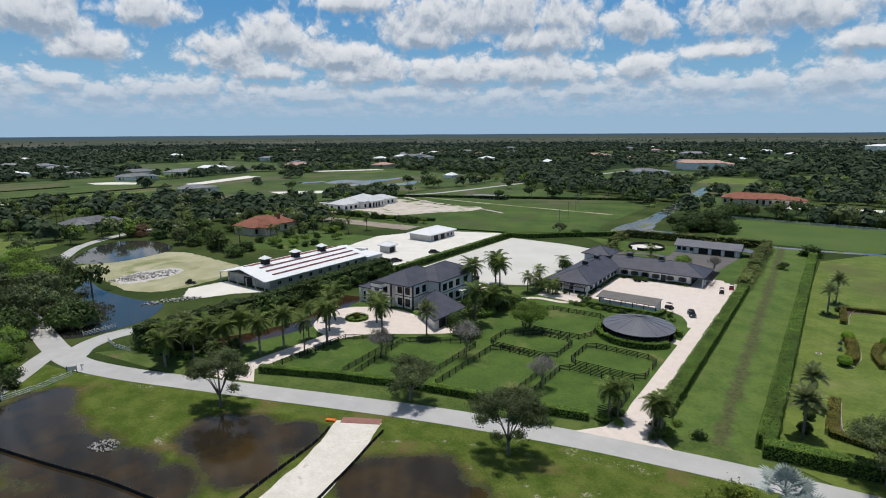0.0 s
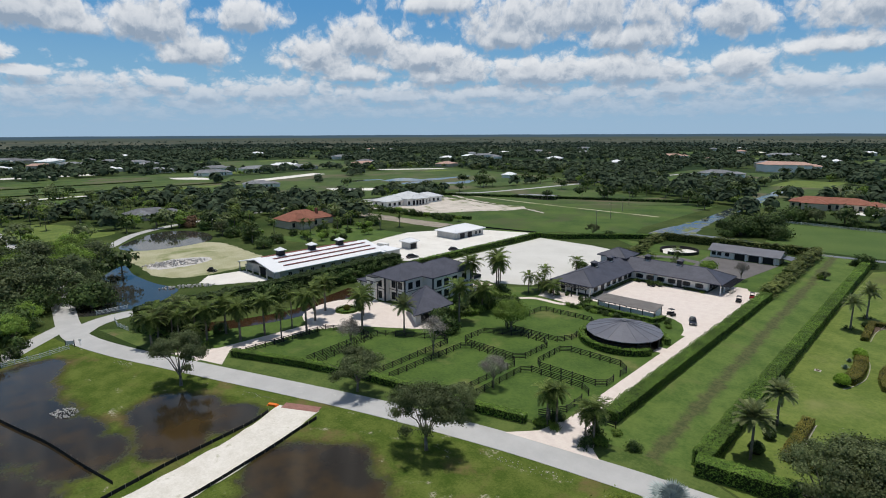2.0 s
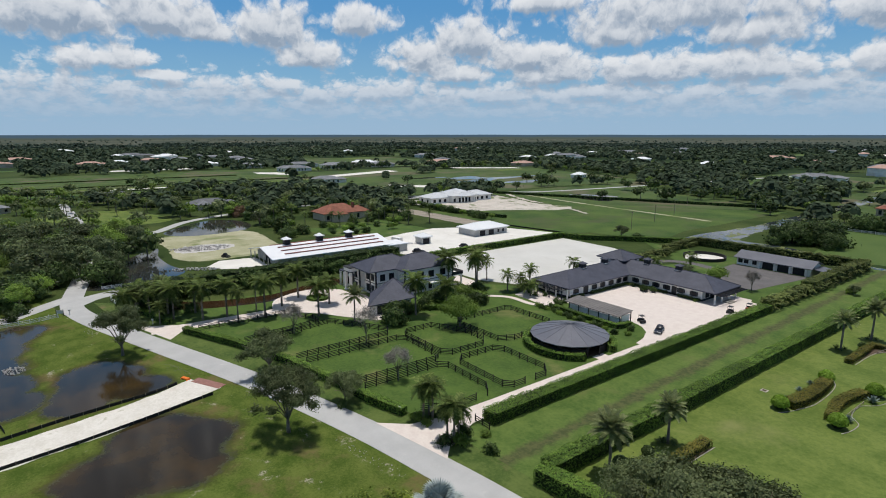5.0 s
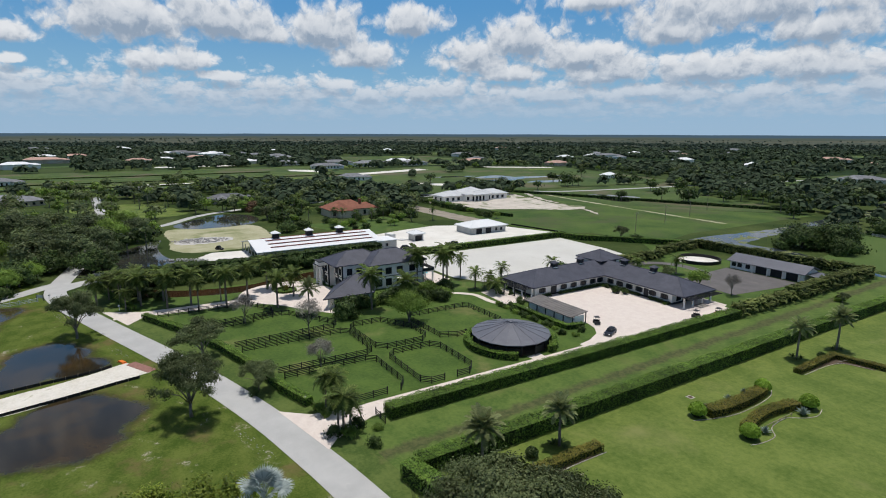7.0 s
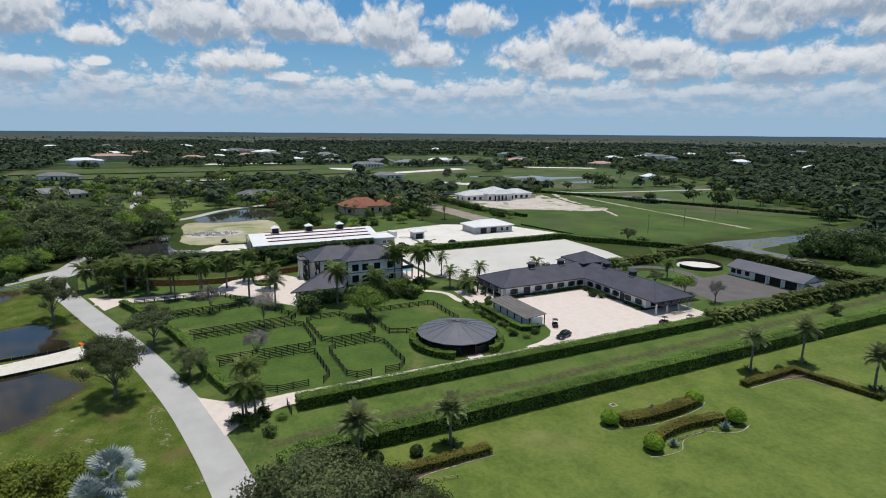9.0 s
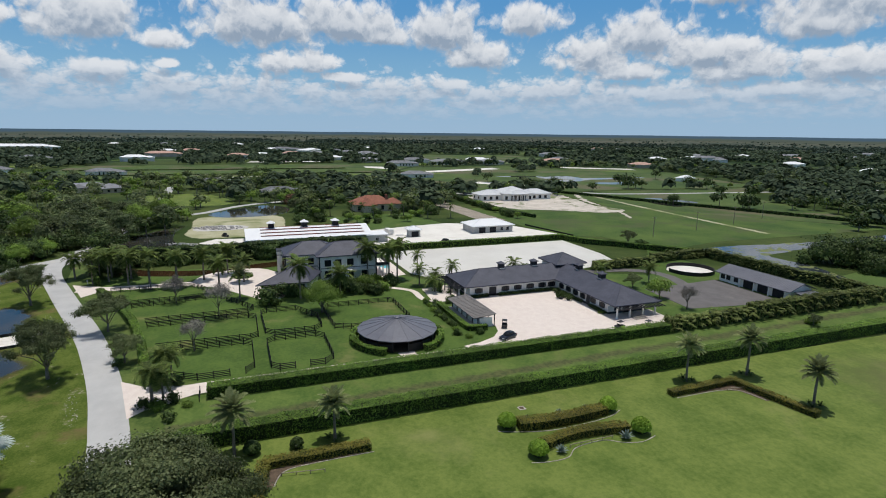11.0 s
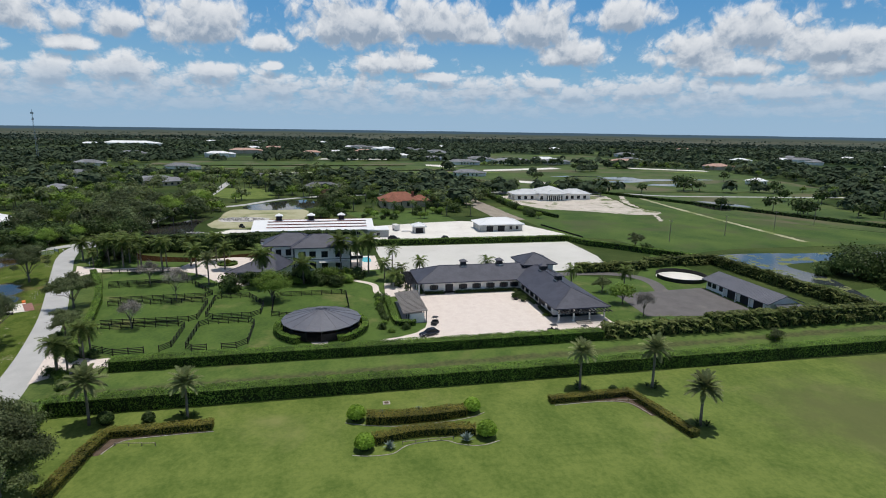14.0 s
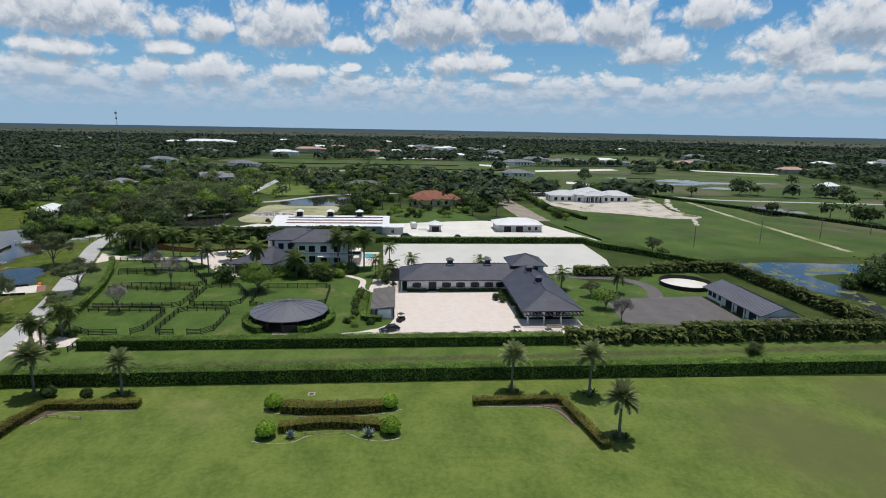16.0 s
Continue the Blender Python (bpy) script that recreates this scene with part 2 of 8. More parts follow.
def flooded(name, pools):
    """Rough olive grass with shallow brown standing water over its hollows (x, y, radius)."""
    m = bpy.data.materials.new(name)
    m.use_nodes = True
    N = Nodes(m.node_tree)
    pos = N.add("ShaderNodeNewGeometry").outputs["Position"]
    deep = 9.0
    for x, y, r in pools:
        off = N.add("ShaderNodeVectorMath", i0=pos, i1=(x, y, 0.0))
        off.operation = "DISTANCE"
        deep = N.math("SMOOTH_MIN", deep, N.math("DIVIDE", off.outputs["Value"], r), 0.25)
    wavy = N.math("ADD", N.math("MULTIPLY", N.noise(pos, 0.075, 6.0, 0.62, 0.5), 1.1), N.math("MULTIPLY", N.noise(pos, 1.2, 5.0, 0.75), 0.45))
    f = N.math("ADD", deep, N.math("SUBTRACT", wavy, 0.78))
    wet = N.ramp(f, 0.72, 1.24, 1.0, 0.0)
    mud = N.mix(N.ramp(N.noise(pos, 0.09, 4.0), 0.42, 0.62), rgb(0.026, 0.021, 0.014), rgb(0.052, 0.034, 0.014))
    blade = N.math("ADD", N.math("MULTIPLY", N.noise(pos, 0.25, 5.0, 0.6), 0.5), N.math("MULTIPLY", N.noise(pos, 2.4, 6.0, 0.78), 0.5))
    grass = N.mix(N.ramp(blade, 0.36, 0.64), rgb(0.050, 0.085, 0.014), rgb(0.125, 0.155, 0.036))
    grass = N.mix(N.ramp(N.noise(pos, 0.10, 5.0, 0.65), 0.52, 0.72), grass, rgb(0.150, 0.118, 0.052))
    bare = N.math("MULTIPLY", N.ramp(N.noise(pos, 0.22, 6.0, 0.7), 0.60, 0.68), N.ramp(N.noise(pos, 3.0, 4.0, 0.7), 0.4, 0.6))
    grass = N.mix(bare, grass, rgb(0.36, 0.33, 0.25))
    col = N.mix(wet, grass, mud)
    bn = N.add("ShaderNodeBump", Strength=N.ramp(wet, 0, 1, 0.5, 0.02), Distance=0.05, Height=N.noise(pos, 2.0, 3.0))
    p = N.add("ShaderNodeBsdfPrincipled", Base_Color=col, Roughness=N.ramp(wet, 0.5, 1.0, 0.9, 0.08), IOR=1.33, Normal=bn.outputs[0])
    N.put(p.inputs["Specular IOR Level"], N.ramp(wet, 0.3, 1, 0.05, 0.6))
    N.t.links.new(p.outputs[0], N.add("ShaderNodeOutputMaterial").inputs[0])
    return m


def ground_material():
    """Open land: rough pasture near, woods floor, then sawgrass marsh far out, tinted for haze."""
    m = bpy.data.materials.new("open_land")
    m.use_nodes = True
    N = Nodes(m.node_tree)
    pos = N.add("ShaderNodeNewGeometry").outputs["Position"]
    xyz = N.add("ShaderNodeSeparateXYZ", Vector=pos)
    f = N.math("ADD", N.math("MULTIPLY", N.noise(pos, 0.02, 6.0, 0.65), 0.7), N.math("MULTIPLY", N.noise(pos, 2.2, 3.0), 0.3))
    near = N.mix(N.ramp(f, 0.40, 0.62), rgb(0.028, 0.050, 0.012), rgb(0.078, 0.102, 0.030))
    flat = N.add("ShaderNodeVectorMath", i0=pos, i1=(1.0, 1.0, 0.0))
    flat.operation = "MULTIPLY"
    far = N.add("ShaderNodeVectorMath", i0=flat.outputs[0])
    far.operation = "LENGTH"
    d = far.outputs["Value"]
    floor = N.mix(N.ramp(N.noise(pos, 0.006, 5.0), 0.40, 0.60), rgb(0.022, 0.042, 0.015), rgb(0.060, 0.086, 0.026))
    # marsh colours carry a bluish tint in place of distance haze
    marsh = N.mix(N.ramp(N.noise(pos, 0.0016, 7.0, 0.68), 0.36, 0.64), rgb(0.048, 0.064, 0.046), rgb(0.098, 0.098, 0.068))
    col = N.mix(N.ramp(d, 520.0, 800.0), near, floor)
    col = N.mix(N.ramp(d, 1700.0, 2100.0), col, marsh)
    p = N.add("ShaderNodeBsdfPrincipled", Base_Color=col, Roughness=0.95)
    p.inputs["Specular IOR Level"].default_value = 0.1
    N.t.links.new(p.outputs[0], N.add("ShaderNodeOutputMaterial").inputs[0])
    return m


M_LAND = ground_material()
M_LAWN = surface("mown_lawn", (0.074, 0.119, 0.016), (0.156, 0.200, 0.041), 0.14, 0.9, 0.03, 1.1, c3=(0.205, 0.215, 0.072), spot=(0.55, 0.78), spot_scale=0.06, worn=[(20, 226, 16), (30, 236, 14), (6, 251, 11)])
M_PADDOCK = surface("paddock_grass", (0.043, 0.085, 0.012), (0.084, 0.138, 0.023), 0.15, 0.9, 0.03, 1.3, c3=(0.165, 0.168, 0.058), spot=(0.54, 0.76), spot_scale=0.09)
M_VERGE = surface("rough_grass", (0.046, 0.084, 0.014), (0.112, 0.150, 0.036), 0.2, 0.95, 0.05, 1.5, c3=(0.16, 0.135, 0.06), spot=(0.62, 0.76), spot_scale=0.13)
M_ROAD = surface("pale_asphalt", (0.40, 0.395, 0.39), (0.49, 0.485, 0.475), 0.18, 0.9, 0.006, 14.0, c3=(0.55, 0.54, 0.51), spot=(0.6, 0.8), spot_scale=0.3)
M_SAND = surface("white_shell_sand", (0.65, 0.62, 0.57), (0.78, 0.75, 0.70), 0.10, 0.95, 0.02, 5.0, c3=(0.54, 0.50, 0.44), spot=(0.60, 0.8), spot_scale=0.16)
M_ARENA = surface("arena_sand", (0.55, 0.535, 0.50), (0.63, 0.615, 0.58), 0.07, 0.95, 0.01, 4.0, c3=(0.50, 0.48, 0.44), spot=(0.58, 0.8), spot_scale=0.2)
M_PAVER = surface("pink_pavers", (0.65, 0.56, 0.51), (0.74, 0.66, 0.60), 0.5, 0.85, 0.006, 3.2, c3=(0.59, 0.50, 0.45), spot=(0.60, 0.76), spot_scale=0.5)
M_ASPHALT = surface("grey_asphalt", (0.112, 0.103, 0.103), (0.152, 0.142, 0.140), 0.25, 0.9, 0.004, 9.0, c3=(0.18, 0.165, 0.155), spot=(0.58, 0.74), spot_scale=0.12)
M_BRICK = surface("red_brick_apron", (0.24, 0.12, 0.10), (0.33, 0.17, 0.14), 1.2, 0.9, 0.01, 6.0)
M_LOT = surface("dry_sandy_lot", (0.30, 0.30, 0.165), (0.46, 0.43, 0.30), 0.09, 0.95, 0.04, 2.0, c3=(0.17, 0.20, 0.07), spot=(0.47, 0.66), spot_scale=0.05)
M_TRACK = surface("white_marl_track", (0.60, 0.56, 0.49), (0.74, 0.70, 0.64), 0.3, 0.95, 0.04, 2.0, c3=(0.40, 0.38, 0.27), spot=(0.60, 0.74), spot_scale=0.3)
M_MARL = surface("grassy_marl", (0.46, 0.41, 0.35), (0.64, 0.58, 0.52), 0.12, 0.95, 0.05, 1.5, c3=(0.13, 0.16, 0.055), spot=(0.52, 0.64), spot_scale=0.06)
M_GRAVEL = surface("brown_gravel", (0.24, 0.205, 0.165), (0.36, 0.315, 0.26), 0.2, 0.95, 0.03, 2.0)
M_BED = surface("mulch", (0.07, 0.05, 0.035), (0.14, 0.10, 0.07), 1.0, 0.95, 0.02, 8.0)
M_STONE = surface("edging_stone", (0.26, 0.235, 0.20), (0.40, 0.37, 0.33), 1.0, 0.9, 0.01, 8.0, per_object=0.25)
M_FLOOD = flooded("flooded_grass", [(-118, 33, 8.5), (-108, 31, 8.5), (-97, 31, 8.5), (-86, 33, 8.5), (-77, 35, 7), (-122, 38, 6), (-83, 50, 7.5), (-75, 49, 7.5), (-72, 56, 6), (-70, 46, 5.5), (-80, 54, 6), (-50, 55, 8.5), (-40, 56, 8), (-46, 61, 6), (-42, 48, 8), (-110, 8, 22), (-85, 12, 18), (-138, 10, 20), (-70, 22, 8)])
M_POND = water("pond_water", (0.030, 0.034, 0.034), (0.045, 0.043, 0.034), 0.05, 0.01, 0.8)
M_BROWN = water("tannin_water", (0.032, 0.017, 0.009), (0.048, 0.024, 0.012), 0.10, 0.01, 0.8)
M_LILY = water("lily_pond", (0.035, 0.045, 0.055), (0.045, 0.055, 0.06), 0.06, 0.01, 0.8, lilies=(0.15, 0.17, 0.06))
M_POOL = water("pool_water", (0.10, 0.42, 0.46), (0.14, 0.50, 0.52), 0.04, 0.01, 2.0)
M_SLATE = surface("dark_slate_roof", (0.044, 0.047, 0.068), (0.074, 0.077, 0.106), 0.35, 0.6, 0.01, 2.2, lines=("Z", 0.17, 0.01, 0.25), spec=0.4)
M_SEAM = surface("dark_metal_roof", (0.112, 0.114, 0.138), (0.150, 0.152, 0.178), 0.2, 0.45, 0.0, 2.0, spec=0.5)
M_GREYSEAM = surface("weathered_grey_metal_roof", (0.14, 0.125, 0.115), (0.20, 0.18, 0.165), 0.5, 0.5, 0.0, 3.0, spec=0.4)
M_WHITEMETAL = surface("white_metal_roof", (0.74, 0.75, 0.77), (0.82, 0.82, 0.83), 0.15, 0.6, 0.0, 2.0)
M_TERRA = surface("terracotta_tile_roof", (0.215, 0.080, 0.050), (0.32, 0.130, 0.085), 0.4, 0.8, 0.02, 3.0, lines=("Z", 0.22, 0.01, 0.4))
M_PINKROOF = surface("faded_pink_tile_roof", (0.40, 0.25, 0.20), (0.52, 0.34, 0.28), 0.4, 0.85, 0.0, 3.0)
M_GREYROOF = surface("grey_shingle_roof", (0.15, 0.155, 0.17), (0.24, 0.245, 0.26), 0.4, 0.85, 0.0, 3.0, per_object=0.3)
M_WHITE = surface("white_stucco", (0.77, 0.74, 0.70), (0.85, 0.82, 0.775), 0.3, 0.85, 0.004, 6.0)
M_GREY = surface("pale_grey_stucco", (0.50, 0.49, 0.48), (0.58, 0.57, 0.56), 0.3, 0.85, 0.004, 6.0)
M_BLOCK = surface("bare_concrete_block", (0.40, 0.39, 0.37), (0.50, 0.49, 0.47), 0.6, 0.9, 0.004, 5.0, lines=("Z", 0.2, 0.01, 0.25))
M_TAN = surface("tan_stucco", (0.52, 0.44, 0.34), (0.60, 0.52, 0.42), 0.3, 0.9, 0.0, 5.0)
M_DARKTRIM = surface("charcoal_trim", (0.028, 0.028, 0.032), (0.042, 0.042, 0.046), 1.0, 0.6, 0.0, 4.0)
M_FENCE = surface("black_fence_paint", (0.010, 0.010, 0.011), (0.022, 0.021, 0.021), 0.8, 0.6, 0.0, 6.0, per_object=0.25)
M_WHITEPAINT = surface("white_paint", (0.75, 0.73, 0.70), (0.82, 0.80, 0.77), 0.8, 0.6, 0.0, 6.0)
M_UNDERLAY = surface("red_brown_underlayment", (0.16, 0.055, 0.045), (0.24, 0.09, 0.075), 0.5, 0.85, 0.0, 3.0)
M_GLASS = surface("dark_glass", (0.012, 0.014, 0.018), (0.022, 0.025, 0.030), 0.4, 0.12, 0.0, 1.0, spec=0.25)
# paints the shade inside openings onto flat panels; also the dark cupola bodies
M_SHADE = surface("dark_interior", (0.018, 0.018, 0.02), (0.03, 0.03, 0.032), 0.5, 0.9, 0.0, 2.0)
M_BARK = surface("grey_bark", (0.13, 0.11, 0.09), (0.24, 0.21, 0.18), 1.5, 0.95, 0.03, 9.0)
M_PALMTRUNK = surface("ringed_palm_trunk", (0.13, 0.11, 0.09), (0.24, 0.21, 0.175), 1.2, 0.95, 0.02, 6.0, lines=("Z", 0.22, 0.01, 0.4))
M_SHAFT = surface("green_crownshaft", (0.12, 0.20, 0.05), (0.18, 0.27, 0.07), 1.5, 0.5, 0.0, 5.0)
M_ROCK = surface("pale_rubble", (0.34, 0.325, 0.31), (0.52, 0.50, 0.48), 1.2, 0.95, 0.03, 6.0, per_object=0.25)
M_ORANGE = surface("orange_plastic", (0.75, 0.16, 0.02), (0.85, 0.22, 0.03), 1.0, 0.5, 0.0, 5.0)
M_SILT = surface("black_silt_fabric", (0.012, 0.012, 0.012), (0.03, 0.03, 0.028), 0.8, 0.9, 0.0, 5.0)
M_CAR = surface("dark_blue_car_paint", (0.010, 0.013, 0.024), (0.014, 0.018, 0.030), 1.0, 0.2, 0.0, 2.0, spec=0.6)
M_CARRED = surface("red_paint", (0.30, 0.02, 0.02), (0.34, 0.03, 0.03), 1.0, 0.3, 0.0, 2.0, spec=0.5)
M_TYRE = surface("black_rubber", (0.014, 0.014, 0.014), (0.022, 0.022, 0.022), 2.0, 0.85, 0.0, 8.0)
M_STEEL = surface("galvanised_steel", (0.35, 0.36, 0.37), (0.45, 0.46, 0.47), 1.0, 0.4, 0.0, 5.0, metal=0.8)
M_WOOD = surface("weathered_timber", (0.22, 0.18, 0.14), (0.34, 0.29, 0.23), 1.0, 0.9, 0.01, 9.0)

L_OAK = foliage("live_oak_leaves", (0.070, 0.096, 0.036), (0.192, 0.226, 0.102), 0.36)
L_DARK = foliage("dark_tree_leaves", (0.026, 0.052, 0.013), (0.108, 0.156, 0.046), 0.22)
L_SHADE = foliage("shade_tree_leaves", (0.040, 0.062, 0.024), (0.135, 0.165, 0.070), 0.22)
L_RUST = foliage("rust_brown_leaves", (0.110, 0.070, 0.040), (0.210, 0.125, 0.075), 0.2)
L_GREEN = foliage("bright_tree_leaves", (0.095, 0.165, 0.024), (0.230, 0.325, 0.064))
L_HEDGE = foliage("clusia_leaves", (0.052, 0.110, 0.014), (0.178, 0.280, 0.047), 0.10, 0.5, 0.05)
L_FICUS = foliage("red_tip_leaves", (0.086, 0.098, 0.014), (0.195, 0.165, 0.034), 0.15, 0.5, 0.05)
L_TOPIARY = foliage("topiary_leaves", (0.150, 0.270, 0.022), (0.280, 0.420, 0.055), 0.2, 0.5, 0.10)
L_PALM = foliage("palm_leaves", (0.056, 0.094, 0.020), (0.188, 0.235, 0.069), 0.28, 0.6)
L_DATE = foliage("date_palm_leaves", (0.155, 0.195, 0.075), (0.315, 0.345, 0.165), 0.32, 0.7)
L_ARECA = foliage("areca_leaves", (0.046, 0.074, 0.014), (0.205, 0.230, 0.073), 0.22, 0.5)
L_SILVER = foliage("silver_palm_leaves", (0.25, 0.30, 0.29), (0.41, 0.46, 0.45), 0.15, 0.6, 0.1)
L_YELLOW = foliage("yellow_green_leaves", (0.085, 0.135, 0.016), (0.230, 0.270, 0.045), 0.3, 0.5)
L_VERGE = foliage("bank_weeds", (0.040, 0.070, 0.018), (0.105, 0.140, 0.040), 0.2, 0.8, 0.0)
L_BARE = foliage("grey_twigs", (0.20, 0.18, 0.16), (0.34, 0.31, 0.28), 0.0, 0.9, 0.1)
L_AGAVE = foliage("agave_leaves", (0.10, 0.14, 0.12), (0.20, 0.25, 0.22), 0.05, 0.5)
# distant trees: the blue-grey of haze is mixed into both leaf colours
L_HAZE = foliage("hazed_marsh_leaves", (0.034, 0.056, 0.042), (0.066, 0.092, 0.066), 0.2, 0.9, 0.0)
L_FAR = foliage("hazed_wood_leaves", (0.034, 0.056, 0.034), (0.082, 0.112, 0.060), 0.2, 0.8, 0.0)


# ---- building blocks ----
def mesh_of(name, verts, faces, mat, smooth=False):
    me = bpy.data.meshes.new(name)
    me.from_pydata([tuple(v) for v in verts], [], [tuple(f) for f in faces])
    me.materials.append(mat)
    if smooth:
        me.shade_smooth()
    me.update()
    return me


def quads_mesh(name, centres, us, vs, mat):
    """A mesh of loose quads: centre +- u +- v."""
    c, u, v = (np.asarray(a, dtype=np.float32) for a in (centres, us, vs))
    n = len(c)
    co = np.stack([c - u - v, c + u - v, c + u + v, c - u + v], axis=1).reshape(-1, 3)
    me = bpy.data.meshes.new(name)
    me.vertices.add(4 * n)
    me.loops.add(4 * n)
    me.polygons.add(n)
    me.vertices.foreach_set("co", co.ravel())
    me.loops.foreach_set("vertex_index", np.arange(4 * n, dtype=np.int32))
    me.polygons.foreach_set("loop_start", np.arange(0, 4 * n, 4, dtype=np.int32))
    me.materials.append(mat)
    me.update(calc_edges=True)
    return me


def leaf_axes(rng, n, size, aspect=0.6, flat=0.0):
    """Random directions of leaf quads; flat > 0 turns them to face upwards."""
    d = rng.normal(size=(n, 3))
    d[:, 2] *= 1 - flat
    d /= np.linalg.norm(d, axis=1)[:, None]
    e = np.cross(d, rng.normal(size=(n, 3)))
    if flat:
        e[:, 2] *= 1 - flat
    e /= np.linalg.norm(e, axis=1)[:, None]
    s = size * rng.uniform(0.6, 1.3, n)[:, None]
    return d * s, e * s * aspect


def leaf_facing(rng, normals, size, aspect=0.6, jitter=0.45):
    """Leaf quads that lie along the surface of their crown or hedge, with some scatter."""
    n = normals / (np.linalg.norm(normals, axis=1)[:, None] + 1e-6) + rng.normal(size=normals.shape) * jitter
    n /= np.linalg.norm(n, axis=1)[:, None]
    u = np.cross(n, rng.normal(size=n.shape))
    u /= np.linalg.norm(u, axis=1)[:, None]
    v = np.cross(n, u)
    s = size * rng.uniform(0.6, 1.3, len(n))[:, None]
    return u * s, v * s * aspect


class Build:
    """Collects plain solids into one mesh."""
    def __init__(self):
        self.v, self.f = [], []

    def add(self, verts, faces):
        k = len(self.v)
        self.v += [tuple(p) for p in verts]
        self.f += [tuple(i + k for i in f) for f in faces]
        return self

    def box(self, x0, x1, y0, y1, z0, z1):
        return self.add([(x0, y0, z0), (x1, y0, z0), (x1, y1, z0), (x0, y1, z0), (x0, y0, z1), (x1, y0, z1), (x1, y1, z1), (x0, y1, z1)],
                        [(0, 3, 2, 1), (4, 5, 6, 7), (0, 1, 5, 4), (1, 2, 6, 5), (2, 3, 7, 6), (3, 0, 4, 7)])

    def prism(self, pts, z0, z1):
        n = len(pts)
        return self.add([(x, y, z0) for x, y in pts] + [(x, y, z1) for x, y in pts],
                        [tuple(range(n - 1, -1, -1)), tuple(range(n, 2 * n))] + [(i, (i + 1) % n, n + (i + 1) % n, n + i) for i in range(n)])

    def tube(self, path, radii, sides=7):
        path = [Vector(p) for p in path]
        rings = []
        for i, p in enumerate(path):
            d = (path[min(i + 1, len(path) - 1)] - path[max(i - 1, 0)]).normalized()
            a = d.orthogonal().normalized()
            b = d.cross(a)
            rings.append([p + radii[i] * (a * math.cos(2 * math.pi * k / sides) + b * math.sin(2 * math.pi * k / sides)) for k in range(sides)])
        vs = [v for r in rings for v in r]
        fs = [(i * sides + k, i * sides + (k + 1) % sides, (i + 1) * sides + (k + 1) % sides, (i + 1) * sides + k) for i in range(len(path) - 1) for k in range(sides)]
        fs += [tuple(range(sides - 1, -1, -1)), tuple((len(path) - 1) * sides + k for k in range(sides))]
        return self.add(vs, fs)

    def mesh(self, name, mat, smooth=False):
        return mesh_of(name, self.v, self.f, mat, smooth)


def part(name, me, parent, label="", m=None):
    ob = new(name, me)
    ob.parent = parent
    if m is not None:
        ob.matrix_basis = m
    if label:
        ob["label"] = label
    return ob


def thing(name, label, category, at=(0, 0, 0), rz=0.0, group="", kind=""):
    ob = new(name)
    ob.empty_display_size = 0.5
    ob.matrix_basis = pose(*at, 0, 0, rz)
    return tagged(ob, label, category, group, kind)


def solid(name, me, label, category, kind="", group="", m=None):
    ob = new(name, me)
    if m is not None:
        ob.matrix_basis = m
    return tagged(ob, label, category, group, kind)


def rounded(pts, closed=True, steps=5):
    """A smooth line through points (Catmull-Rom)."""
    n, out = len(pts), []
    for i in range(n if closed else n - 1):
        p = [pts[(i + k) % n] if closed else pts[min(max(i + k, 0), n - 1)] for k in (-1, 0, 1, 2)]
        for s in range(steps):
            t = s / steps
            out.append(tuple(0.5 * (2 * p[1][a] + (p[2][a] - p[0][a]) * t + (2 * p[0][a] - 5 * p[1][a] + 4 * p[2][a] - p[3][a]) * t * t
                                    + (3 * p[1][a] - p[0][a] - 3 * p[2][a] + p[3][a]) * t ** 3) for a in (0, 1)))
    if not closed:
        out.append(tuple(pts[-1]))
    return out


def sheet(name, pts, z, mat, label, category, smooth=False, rough=0.0, seed=1):
    """A flat area of ground with its own edge, z high."""
    rng = random.Random(seed)
    if smooth:
        pts = rounded(pts)
    if rough:
        fine = []
        for i, (x, y) in enumerate(pts):
            x2, y2 = pts[(i + 1) % len(pts)]
            k = max(1, int(math.hypot(x2 - x, y2 - y) / (rough * 3)))
            fine += [(x + (x2 - x) * j / k + rng.uniform(-rough, rough), y + (y2 - y) * j / k + rng.uniform(-rough, rough)) for j in range(k)]
        pts = fine
    area = sum(pts[i - 1][0] * pts[i][1] - pts[i][0] * pts[i - 1][1] for i in range(len(pts)))
    if area < 0:
        pts = pts[::-1]
    bm = bmesh.new()
    top = [bm.verts.new((x, y, z)) for x, y in pts]
    low = [bm.verts.new((x, y, -0.25)) for x, y in pts]
    bm.faces.new(top)
    for i in range(len(pts)):
        j = (i + 1) % len(pts)
        bm.faces.new((low[i], low[j], top[j], top[i]))
    bm.normal_update()
    bmesh.ops.triangulate(bm, faces=[f for f in bm.faces if len(f.verts) > 4], ngon_method="EAR_CLIP")
    me = bpy.data.meshes.new(name)
    bm.to_mesh(me)
    bm.free()
    me.materials.append(mat)
    return solid(name, me, label, category, "structure")


def band(line, width):
    """The outline of a strip along a line; width a number or one for each point."""
    left, right = [], []
    for i, (x, y) in enumerate(line):
        x0, y0 = line[max(i - 1, 0)]
        x1, y1 = line[min(i + 1, len(line) - 1)]
        d = math.hypot(x1 - x0, y1 - y0)
        nx, ny = -(y1 - y0) / d, (x1 - x0) / d
        w = (width[min(i, len(width) - 1)] if isinstance(width, (list, tuple)) else width) / 2
        left.append((x + nx * w, y + ny * w))
        right.append((x - nx * w, y - ny * w))
    return left + right[::-1]


